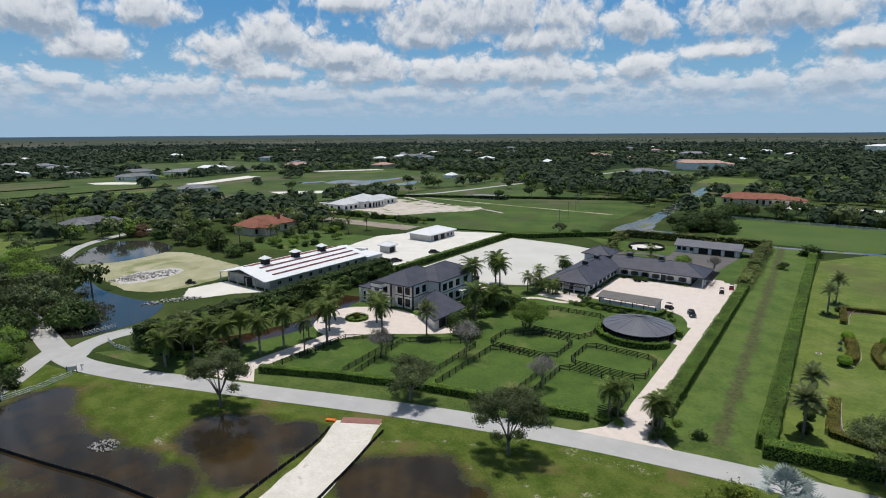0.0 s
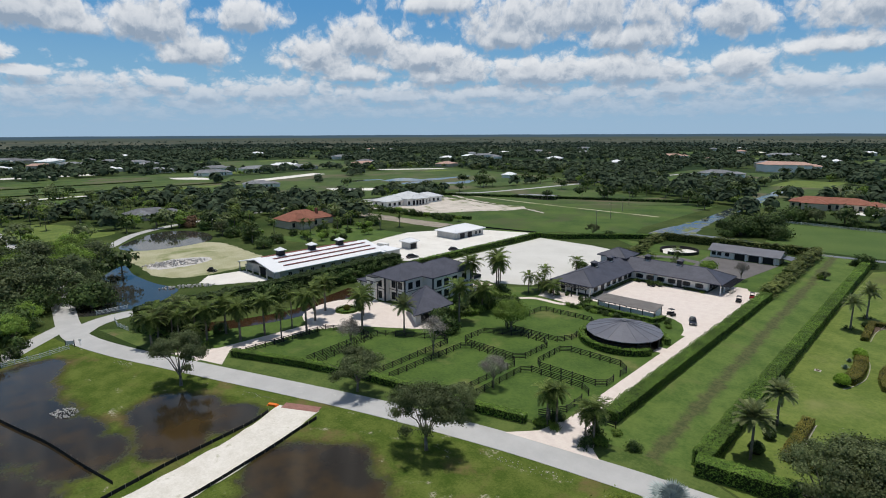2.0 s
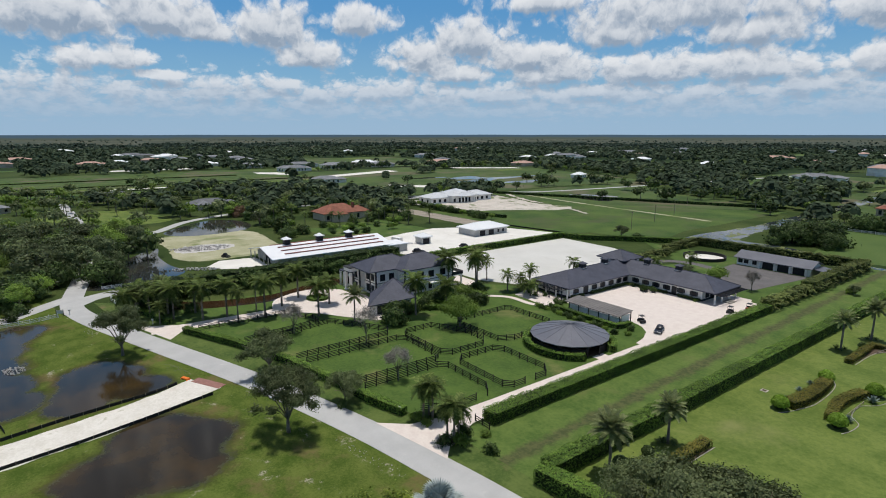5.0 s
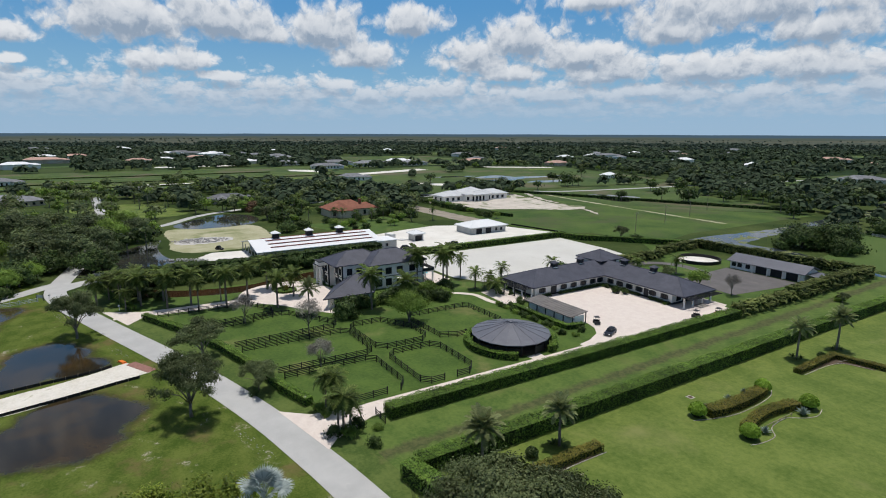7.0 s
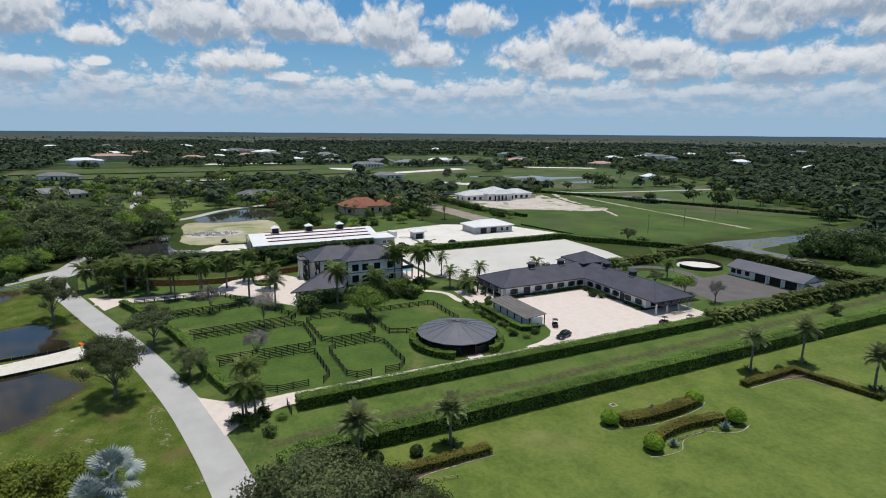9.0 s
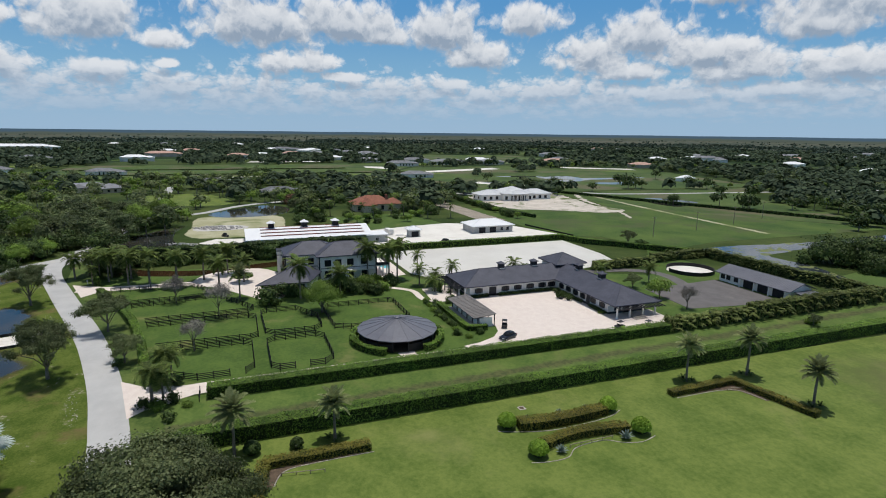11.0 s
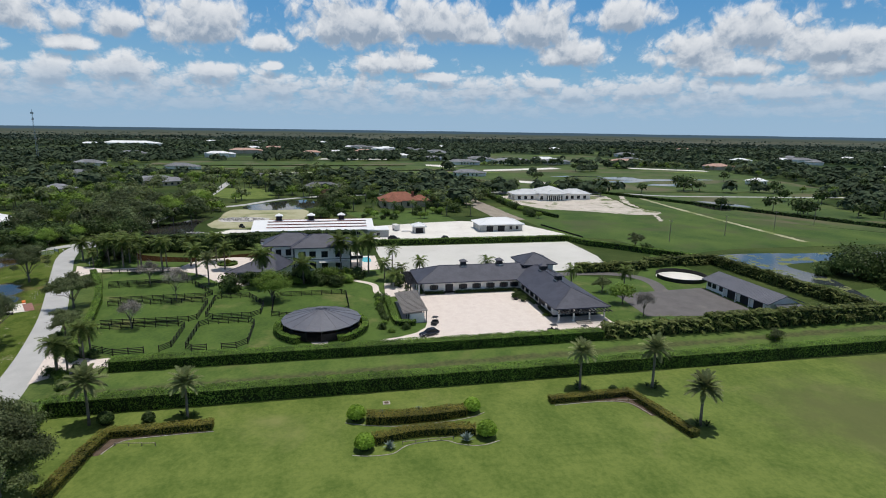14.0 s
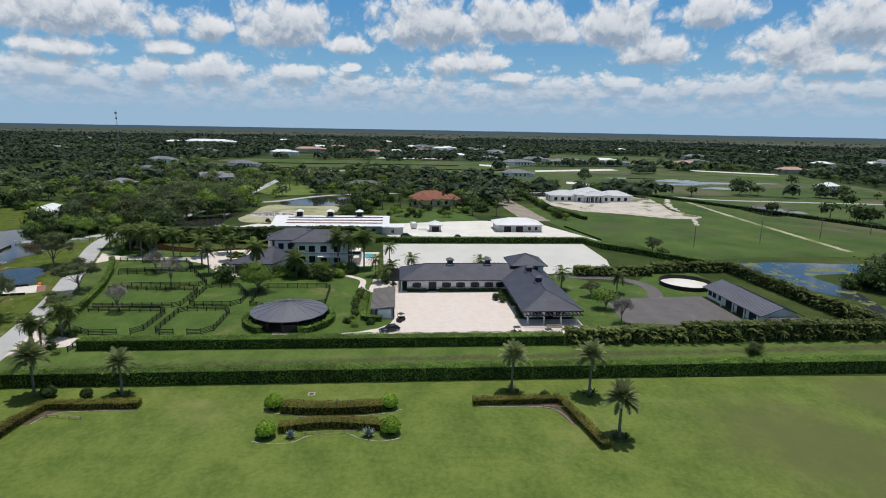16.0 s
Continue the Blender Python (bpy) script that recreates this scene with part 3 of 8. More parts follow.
def spaced(line, step=0.58):
    """Points at even steps along a line."""
    out, left = [line[0]], 0.0
    for (x0, y0), (x1, y1) in zip(line, line[1:]):
        d = math.hypot(x1 - x0, y1 - y0)
        s = step - left
        while s <= d:
            out.append((x0 + (x1 - x0) * s / d, y0 + (y1 - y0) * s / d))
            s += step
        left = d - (s - step)
    return out


def strip(name, line, width, z, mat, label, category, rough=0.0, steps=5):
    rng = random.Random(len(line))
    pts = band(spaced(rounded(line, False, steps), 2.0) if rough else rounded(line, False, steps), width)
    pts = [(x + rng.uniform(-rough, rough), y + rng.uniform(-rough, rough)) for x, y in pts]
    n = len(pts) // 2
    left, right = pts[:n], pts[n:][::-1]
    vs = [(x, y, h) for side in (left, right) for h in (z, -0.25) for x, y in side]
    fs = []
    for i in range(n - 1):
        fs += [(2 * n + i, 2 * n + i + 1, i + 1, i), (i, i + 1, n + i + 1, n + i), (2 * n + i + 1, 2 * n + i, 3 * n + i, 3 * n + i + 1)]
    return solid(name, mesh_of(name, vs, fs, mat), label, category, "structure")


# ---- ground ----
def disc(name, x, y, r, z, mat, label, category, n=96):
    pts = [(x + r * math.cos(2 * math.pi * k / n), y + r * math.sin(2 * math.pi * k / n)) for k in range(n)]
    return sheet(name, pts, z, mat, label, category)


land = [(-40 + 4850 * math.cos(2 * math.pi * k / 128), 100 + 4850 * math.sin(2 * math.pi * k / 128), 0.0) for k in range(128)]
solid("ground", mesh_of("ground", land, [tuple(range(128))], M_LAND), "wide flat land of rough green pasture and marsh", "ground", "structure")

# far rim of the marsh, at the horizon: a glowing ring with haze painted in
M_RIM = bpy.data.materials.new("glowing_haze_backdrop")
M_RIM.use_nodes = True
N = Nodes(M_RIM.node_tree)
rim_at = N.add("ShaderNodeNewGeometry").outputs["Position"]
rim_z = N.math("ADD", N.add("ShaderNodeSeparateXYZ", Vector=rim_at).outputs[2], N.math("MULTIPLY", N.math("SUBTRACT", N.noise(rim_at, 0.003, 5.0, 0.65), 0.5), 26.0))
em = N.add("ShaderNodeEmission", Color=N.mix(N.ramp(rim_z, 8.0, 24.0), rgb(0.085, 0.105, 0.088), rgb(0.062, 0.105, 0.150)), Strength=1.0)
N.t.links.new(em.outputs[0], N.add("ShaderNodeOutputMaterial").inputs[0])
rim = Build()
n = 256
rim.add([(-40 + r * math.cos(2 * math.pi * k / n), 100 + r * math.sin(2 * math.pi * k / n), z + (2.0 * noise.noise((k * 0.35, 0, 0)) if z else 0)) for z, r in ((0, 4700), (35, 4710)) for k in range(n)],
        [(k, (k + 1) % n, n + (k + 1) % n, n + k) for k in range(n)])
solid("backdrop", rim.mesh("backdrop", M_RIM), "glowing blue-green backdrop of the far marsh rim, haze in its colour", "backdrop", "structure")

ROAD = [(-420, 62), (-300, 64), (-215, 60), (-173, 54.5), (-150, 50.6), (-136, 49.8), (-121, 53.2), (-106, 58.4), (-90, 64.1), (-72.5, 70.5), (-56, 76.2), (-40, 80.8), (-28, 83.8), (-17, 86.0), (-8, 87.6), (6, 89.5), (40, 93.4), (130, 104), (300, 125)]
HEDGE_S = [(-131, 61.5), (-113.7, 66.3), (-98, 70.2), (-82, 77.3), (-66, 82.8), (-50, 86.6), (-39.5, 88.4), (-32, 90.6)]


def south(x):
    return float(np.interp(x, [p[0] for p in HEDGE_S], [p[1] for p in HEDGE_S]))


sheet("verge", [(-140, 55), (-110, 59), (-70, 71), (-36, 81), (-10, 88), (7, 91), (-6.2, 96), (-19.5, 94), (-31, 91), (-50, 87), (-82, 78), (-113, 67), (-135, 61)], 0.02, M_VERGE, "strip of rough mown grass between road and hedges", "grass verge")
sheet("hedge_strip", [(-3, 95.5), (-4, 282), (-22, 282), (-22, 96), (-19.5, 93.8)], 0.028, surface("strip_grass", (0.055, 0.104, 0.016), (0.118, 0.170, 0.036), 0.16, 0.9, 0.03, 1.2, c3=(0.130, 0.150, 0.045), spot=(0.58, 0.76), spot_scale=0.08, band=(-8.4, -0.029, 1.7, (0.048, 0.056, 0.020))), "mown grass strip between two long hedges", "grass strip")
sheet("lawn", [(-6, 96.5), (7, 91.5), (40, 95.5), (130, 106.5), (300, 127.5), (300, 420), (200, 420),  (200, 420), (24, 420), (24, 300), (-2, 262)], 0.03, M_LAWN, "large sunlit mown garden lawn", "lawn")
sheet("estate_lawn", [(-31.5, 92), (-50, 87.5), (-82, 78.5), (-113, 67), (-122, 80), (-117, 125), (-92, 156), (-78, 166), (-78, 212), (-66, 235), (-100, 262), (-24, 262), (-22, 160), (-24, 152), (-24, 97), (-26, 93.5)], 0.025, M_PADDOCK, "mown lawn of the horse estate", "lawn")
sheet("meadow", [(-232, 236), (-136, 245), (-130, 262), (-96, 268), (-104, 300), (-104, 420), (-165, 372), (-240, 336), (-214, 330), (-205, 305), (-240, 262)], 0.03, surface("wet_meadow", (0.030, 0.070, 0.010), (0.092, 0.138, 0.026), 0.045, 0.95, 0.05, 1.6, c3=(0.070, 0.088, 0.030), spot=(0.48, 0.66), spot_scale=0.035), "wide green wet meadow", "field", smooth=False)
sheet("side_lawn", [(-150, 170), (-172, 168), (-222, 150), (-228, 200), (-186, 206), (-178, 190)], 0.03, M_PADDOCK, "green lawn before the red-roofed house", "lawn")
sheet("north_field", [(-58, 366), (-44, 292), (60, 288), (200, 300), (200, 372), (40, 362)], 0.03, surface("field_grass", (0.055, 0.102, 0.020), (0.092, 0.138, 0.032), 0.03, 0.95, 0.04, 1.5), "flat green field beyond the canal", "field")
sheet("west_lawn", [(-345, 45), (-292, 80), (-300, 108), (-360, 86)], 0.03, M_LAWN, "mown lawn with a curved hedge", "lawn", smooth=True)
sheet("near_meadow", [(-132, 47), (-121, 51.6), (-106, 56.6), (-90, 62.4), (-72.5, 68.8), (-56, 74.6), (-40, 79.2), (-17, 84), (6, 87.2), (40, 91.4), (130, 102), (300, 123), (420, 60), (300, -240), (-260, -240), (-240, 20), (-150, 44)], 0.015, M_FLOOD, "flooded rough grass plot across the road", "grass plot")

strip("road", ROAD, 5.6, 0.07, M_ROAD, "pale grey worn asphalt country lane", "road")
strip("side_road", [(-142, 50), (-147, 57), (-148.5, 64), (-146, 71), (-141, 76)], [8, 7.5, 7] + [6] * 30, 0.06, M_ROAD, "pale concrete drive over a culvert", "road")
strip("west_drive", [(-150, 50.5), (-145, 45), (-139.5, 39.5), (-134, 33), (-130, 22)], 5.0, 0.055, M_ROAD, "pale asphalt side drive", "driveway")
strip("barn_drive", [(-22.5, 90), (-24.9, 98), (-25.0, 110), (-25.0, 140), (-25.0, 158), (-25.4, 166)], [7.0] * 3 + [5.4] * 2 + [4.5] * 25, 0.07, M_PAVER, "pink-beige paved driveway between hedge and paddocks", "driveway")
sheet("drive_apron", [(-32.5, 85.4), (-28.6, 89.8), (-27.6, 95), (-20.6, 95), (-20.0, 91.6), (-16.8, 88.6)], 0.085, M_PAVER, "pink-beige paved driveway mouth", "driveway")
sheet("paved_court", [(-61.2, 163.5), (-61.2, 195.4), (-36.2, 195.4), (-36.2, 208.6), (-28.4, 208.6), (-27.5, 206), (-22.8, 206), (-22.8, 152), (-28.2, 152), (-29.0, 156), (-31.2, 160.5), (-34.2, 163), (-37.5, 164)], 0.075, M_PAVER, "pale pink paved stable court", "courtyard")
sheet("house_apron", [(-110, 61.0), (-95, 66.2), (-100.4, 70.4), (-104.8, 70.4)], 0.08, M_PAVER, "pale paved mouth of the house drive", "driveway")
strip("house_drive", [(-103.5, 63.5), (-102.5, 72), (-101.8, 82), (-101.2, 92), (-101, 98)], 4.6, 0.07, M_PAVER, "pale paved drive to the house", "driveway")
sheet("house_court", [(-104, 94), (-98.5, 94), (-94, 101), (-84, 108), (-77, 114), (-79.5, 119), (-91, 119), (-101, 121), (-113, 116), (-116, 108), (-112, 98)], 0.075, M_PAVER, "pale paved turning court before the house", "courtyard", smooth=True)
sheet("sand_yard", [(-146, 160), (-176, 164), (-183, 190), (-186, 208), (-172, 236), (-134, 250), (-133, 166)], 0.035, M_SAND, "bright white shell-sand building yard", "yard")
sheet("barn_apron", [(-174, 99), (-167, 93), (-160, 96), (-156, 104), (-149, 111), (-172, 112)], 0.045, M_SAND, "white sand apron before the unfinished barn", "yard", rough=0.3)
sheet("riding_arena", [(-127.5, 159), (-93, 160), (-82, 166), (-80, 214), (-85, 236), (-100, 239.5), (-127.5, 240)], 0.05, M_ARENA, "raked pale grey sand riding arena", "riding arena")
sheet("asphalt_court", [(-52.5, 221), (-33, 219.5), (-29, 249.8), (-54.5, 250.3)], 0.06, M_ASPHALT, "dark grey asphalt court", "courtyard")
strip("asphalt_path", [(-52, 236), (-62, 239), (-70, 237), (-75, 229), (-76.5, 214)], 4.0, 0.055, M_ASPHALT, "grey asphalt path", "path")
strip("garden_path", [(-84, 143), (-79, 148.5), (-73, 154.2), (-64.4, 154.6), (-61, 158), (-63, 166)], 1.8, 0.06, M_PAVER, "pale curved garden path", "path")
sheet("porch_paving", [(-62, 156.5), (-74, 157.5), (-76, 166), (-60, 166)], 0.065, M_PAVER, "pale paved porch forecourt", "path")
strip("sand_track", [(-65.6, 66.6), (-63.5, 62), (-61, 55), (-58.6, 45), (-55, 25), (-48, -20)], 8.2, 0.06, M_TRACK, "white marl building track", "track", rough=0.22)
sheet("brick_apron", [(-69.0, 66.2), (-62.6, 69.6), (-61.6, 67.9), (-68.0, 64.4)], 0.08, M_BRICK, "red-brown brick apron at the road's edge", "apron")
sheet("sandy_lot", [(-237, 89), (-243, 103), (-243, 119), (-231, 131), (-203, 130), (-183, 128), (-178, 118), (-176, 100), (-179, 91), (-190, 86), (-207, 88)], 0.04, M_LOT, "dry sandy building lot with thin grass", "building lot", smooth=True, rough=0.5)
sheet("marl_lot", [(-240, 262), (-255, 258), (-290, 262), (-292, 332), (-262, 334), (-225, 326), (-200, 331), (-195, 312), (-212, 290), (-222, 270)], 0.045, M_MARL, "bare white marl ground round the new house", "building lot", smooth=True, rough=1.0)
strip("far_lane", [(-306, 262), (-301, 352), (-280, 388), (-264, 486), (-246, 620), (-225, 760)], 5.5, 0.06, M_ROAD, "pale country lane far off", "road")
strip("meadow_track", [(-284, 360), (-220, 352), (-160, 347), (-112, 344)], 3.0, 0.05, M_LOT, "pale dirt track across the meadow", "track", rough=0.4)
strip("marl_streak", [(-285, 352), (-250, 336), (-226, 330), (-191, 321), (-172, 312)], [3, 5, 4, 3, 2] * 6, 0.052, M_MARL, "pale streak of bare marl in the meadow", "bare ground", rough=0.7)
sheet("rubble_ground", [(-198, 90), (-195, 100), (-198, 111), (-205, 113), (-211, 104), (-208, 91)], 0.05, surface("crushed_rubble", (0.42, 0.40, 0.38), (0.60, 0.575, 0.55), 0.8, 0.95, 0.06, 2.5), "pale patch of crushed rubble on the lot", "bare ground", smooth=True, rough=0.6)
strip("lot_drive", [(-305, 229), (-280, 231), (-255, 233), (-208, 234.5), (-184, 236)], 13.0, 0.05, M_GRAVEL, "wide brown gravel drive lined with trees", "driveway", rough=0.4)
strip("west_road", [(-250, 78), (-258, 92), (-284, 112), (-300, 140), (-306, 170), (-318, 230), (-312, 300)], 5.0, 0.06, M_ROAD, "pale lane along the pond", "road")

# water
sheet("pond_1", [(-165, 53), (-190, 66), (-214, 84), (-196, 82), (-178, 82.5), (-166, 85), (-160, 82), (-153, 72), (-154, 57)], 0.045, M_POND, "dark still pond by the culvert", "pond", smooth=True)
sheet("pond_2", [(-250, 94), (-268, 106), (-282, 126), (-264, 138), (-240, 130), (-236, 104)], 0.045, M_POND, "dark still pond with grassy banks", "pond", smooth=True)
sheet("pond_3", [(-252, 386), (-238, 374), (-206, 374), (-216, 396), (-240, 402)], 0.045, M_POND, "small pond beyond the meadow", "pond", smooth=True)
sheet("lily_pond", [(-94, 285), (-80, 281), (-66, 284), (-54, 290), (-50, 296), (-60, 300), (-76, 300), (-80, 318), (-93, 318)], 0.045, M_LILY, "pond half covered with water lilies", "pond", smooth=True)
strip("canal_ditch", [(-56, 297), (-51, 295.5), (-40, 291.5), (-30, 287.5), (-22, 284), (0, 285.5), (20, 289), (60, 295), (120, 305)], 4.0, 0.05, M_LILY, "dark ditch with water lilies beyond the palm hedge", "ditch", rough=0.3)
strip("canal", [(-86.5, 316), (-87, 360), (-89, 410), (-92, 470), (-96, 560)], [12] * 10 + [9] * 20, 0.043, M_LILY, "straight drainage canal with water lilies", "canal", rough=0.3)
strip("ditch", [(-131, 66), (-121, 76), (-116, 88), (-114.5, 100), (-118, 112), (-121, 124)], 7.0, 0.045, M_BROWN, "brown tannin ditch behind the palms", "ditch")


# ---- greenery kinds ----
def crown_points(rng, n, rx, ry, rz, clumps=26, tight=0.26, low=0.0):
    """Leaf places in clumps spread through a dome-like crown, and the way each leaf faces."""
    d = rng.normal(size=(clumps, 3))
    d /= np.linalg.norm(d, axis=1)[:, None]
    d[:, 2] = np.abs(d[:, 2]) * (1.15 + low) - 0.35 - low
    c = d * rng.uniform(0.45, 0.95, clumps)[:, None] * np.array([rx, ry, rz])
    k = rng.integers(0, clumps, n)
    off = rng.normal(size=(n, 3)) * tight * np.array([rx, ry, rz * 0.8])
    face = 0.6 * off / (tight * np.array([rx, ry, rz * 0.8])) + 1.1 * c[k] / np.array([rx, ry, rz])
    face[:, 2] += 0.5
    return c[k] + off, face


def tree_meshes(seed, height, spread, leaf, count, leaves, trunk_r=0.22, clear=0.3, clumps=26, tight=0.22, limbs=7):
    rng = np.random.default_rng(seed)
    rz = height * (1 - clear) * 0.5
    mid = height - rz * (1.05 if clear > 0.08 else 1.3)
    pts, face = crown_points(rng, count, spread, spread * rng.uniform(0.85, 1.1), rz, clumps, tight, 0.45 if clear < 0.1 else 0.0)
    pts[:, 2] += mid
    pts[:, 2] = np.maximum(pts[:, 2], height * clear * 0.8)
    u, v = leaf_facing(rng, face, leaf, 0.65, 0.32)
    crown = quads_mesh("crown", pts, u, v, leaves)
    b = Build()
    fork = height * clear
    b.tube([(0, 0, -0.2), (0.05, 0.03, fork * 0.5), (0.1, -0.05, fork), (0.05, 0.05, mid + rz * 0.3)], [trunk_r * 1.35, trunk_r, trunk_r * 0.85, trunk_r * 0.25], 8)
    for k in range(limbs):
        a = 2 * math.pi * (k + rng.uniform(-0.3, 0.3)) / limbs
        r = spread * rng.uniform(0.5, 0.85)
        z = mid + rz * rng.uniform(-0.4, 0.5)
        s = fork * rng.uniform(0.7, 1.2)
        b.tube([(0.05, 0, s), (r * 0.4 * math.cos(a), r * 0.4 * math.sin(a), s + (z - s) * 0.6), (r * math.cos(a), r * math.sin(a), z)], [trunk_r * 0.5, trunk_r * 0.32, trunk_r * 0.1], 5)
    return b.mesh("trunk", M_BARK, True), crown


KIND = {}


def tree(kind, x, y, s=1.0, rz=0.0, group="", tall=1.0):
    """A tree of a kind, built once and then copied."""
    if kind not in KIND:
        label, category, seed, h, sp, leaf, count, mat, tr, clear, clumps, tight = TREES[kind]
        t = thing("tree", label, category, (x, y, 0), rz, group)
        tm, cm = tree_meshes(seed, h, sp, leaf, count, mat, tr, clear, clumps, tight)
        part("trunk", tm, t)
        part("crown", cm, t)
        t.scale = (s, s, s * tall)
        KIND[kind] = t
        return t
    t = copy_thing(KIND[kind], pose(x, y, 0, 0, 0, rz))
    t.scale = (s, s, s * tall)
    return t


TREES = {
    "oak_a": ("grey-green live oak with an open round crown", "tree", 11, 10.6, 6.4, 0.088, 22000, L_OAK, 0.26, 0.16, 54, 0.085),
    "oak_b": ("grey-green live oak with an uneven crown", "tree", 12, 8.6, 5.4, 0.10, 13500, L_OAK, 0.2, 0.18, 44, 0.092),
    "dark_a": ("dark green spreading shade tree", "tree", 13, 11.0, 7.2, 0.34, 2700, L_DARK, 0.35, 0.06, 44, 0.17),
    "shade": ("dark green spreading shade tree", "tree", 23, 11.0, 7.2, 0.19, 6600, L_SHADE, 0.35, 0.09, 60, 0.115),
    "dark_b": ("dark green round shade tree", "tree", 14, 9.0, 5.2, 0.31, 1900, L_DARK, 0.3, 0.06, 28, 0.19),
    "dark_c": ("grey-green tall shade tree", "tree", 15, 12.0, 5.2, 0.36, 1900, L_OAK, 0.3, 0.10, 30, 0.18),
    "green_a": ("fresh green broad garden tree", "tree", 16, 8.8, 4.8, 0.12, 10500, L_GREEN, 0.25, 0.14, 36, 0.17),
    "green_b": ("fresh green small garden tree", "tree", 17, 5.0, 2.5, 0.15, 2200, L_GREEN, 0.12, 0.2, 18, 0.22),
    "shrub": ("dark green bushy shrub", "shrub", 18, 2.4, 1.5, 0.14, 650, L_DARK, 0.05, 0.03, 16, 0.26),
    "shrub_light": ("bright green bushy shrub", "shrub", 19, 2.4, 1.5, 0.14, 650, L_GREEN, 0.05, 0.03, 16, 0.26),
    "shrub_yellow": ("bushy yellow-green croton shrub", "shrub", 20, 3.6, 2.6, 0.13, 4200, L_YELLOW, 0.06, 0.04, 24, 0.22),
    "yellow_tree": ("tall bushy yellow-green garden tree", "tree", 22, 10.2, 4.4, 0.15, 8500, L_YELLOW, 0.2, 0.08, 40, 0.15),
    "rust": ("rust-brown leaved shade tree by the pond", "tree", 24, 9.0, 6.5, 0.26, 2600, L_RUST, 0.3, 0.06, 40, 0.16),
    "dense": ("dense dark green tree by the canal", "tree", 21, 11.5, 7.5, 0.24, 8000, L_DARK, 0.3, 0.02, 44, 0.17),
}


def bare_tree(x, y, h, seed):
    t = thing("bare_tree", "leafless grey-twigged tree in a paddock", "tree", (x, y, 0))
    rng = np.random.default_rng(seed)
    tm, _ = tree_meshes(seed, h, h * 0.36, 0.2, 10, L_BARE, 0.13, 0.3, 10, 0.2, 9)
    part("trunk", tm, t)
    n = 2600
    pts, _ = crown_points(rng, n, h * 0.38, h * 0.38, h * 0.36, 30, 0.15)
    pts[:, 2] += h * 0.66
    d = rng.normal(size=(n, 3)) * 0.6
    d[:, 2] = np.abs(d[:, 2])
    d /= np.linalg.norm(d, axis=1)[:, None]
    e = np.cross(d, rng.normal(size=(n, 3)))
    e /= np.linalg.norm(e, axis=1)[:, None]
    part("branchwork", quads_mesh("branchwork", pts, d * 0.34, e * 0.014, L_BARE), t)


def frond_mesh(name, length, droop, leaflets, width, mat, vee=0.5, seed=3):
    """One feather leaf: a bowed midrib with leaflets on both sides, along +x."""
    rng = np.random.default_rng(seed)
    ts = np.linspace(0, 1, 9)
    rib = [(length * t * (1 - 0.12 * t * t), 0.0, length * (0.35 * t - droop * t * t)) for t in ts]
    b = Build()
    for i in range(8):
        p, q = rib[i], rib[i + 1]
        w = 0.035 * (1 - 0.8 * ts[i])
        b.add([(p[0], -w, p[2]), (p[0], w, p[2]), (q[0], w, q[2]), (q[0], -w, q[2])], [(0, 1, 2, 3)])
    for i in range(leaflets):
        t = 0.12 + 0.86 * i / (leaflets - 1)
        x = length * t * (1 - 0.12 * t * t)
        z = length * (0.35 * t - droop * t * t)
        reach = width * (math.sin(math.pi * min(1, 0.12 + 0.86 * t)) ** 0.6) * rng.uniform(0.85, 1.1)
        for s in (-1, 1):
            dx, dy, dz = reach * 0.55, s * reach * 0.8, reach * (vee * 0.5 - 0.45 * rng.uniform(0.3, 1.0))
            h = length * 0.020 + 0.012
            b.add([(x - h, 0, z), (x + h, 0, z), (x + dx + h * 0.5, dy, z + dz), (x + dx - h * 0.3, dy, z + dz)], [(0, 1, 2, 3)])
    return b.mesh(name, mat)


FROND = {
    "date": frond_mesh("date_frond", 3.7, 0.42, 30, 0.62, L_DATE, 0.7, 3),
    "royal": frond_mesh("royal_frond", 3.9, 0.66, 28, 1.05, L_PALM, 0.1, 4),
    "fox": frond_mesh("feather_frond", 3.0, 0.70, 22, 0.80, L_PALM, 0.3, 5),
}
PALM = {}


def joined_head(kind, n, top, seed):
    """All leaves of a far palm in one mesh."""
    src = FROND[kind]
    co = [v.co.copy() for v in src.vertices]
    fs = [tuple(p.vertices) for p in src.polygons]
    rng, b = random.Random(seed), Build()
    for i in range(n):
        m = pose(0, 0, top, 0, 0, i * 137.5) @ pose(0.05, 0, 0, rng.uniform(-8, 8), -50 + 102 * i / n, 0)
        b.add([m @ c for c in co], fs)
    return b.mesh("fronds", L_PALM)


def far_palm(x, y, h, rz=0.0):
    key = ("far", round(h))
    if key in PALM:
        return copy_thing(PALM[key], pose(x, y, 0, 0, 0, rz))
    t = thing("palm_tree", "feathery green palm of a distant garden", "palm tree", (x, y, 0), rz)
    part("trunk", Build().tube([(0, 0, -0.2), (0.06, 0.03, h * 0.5), (0, 0, h + 0.6)], [0.24, 0.17, 0.13], 7).mesh("trunk", M_PALMTRUNK, True), t)
    part("fronds", joined_head("fox", 16, h + 0.6, int(h)), t)
    PALM[key] = t
    return t


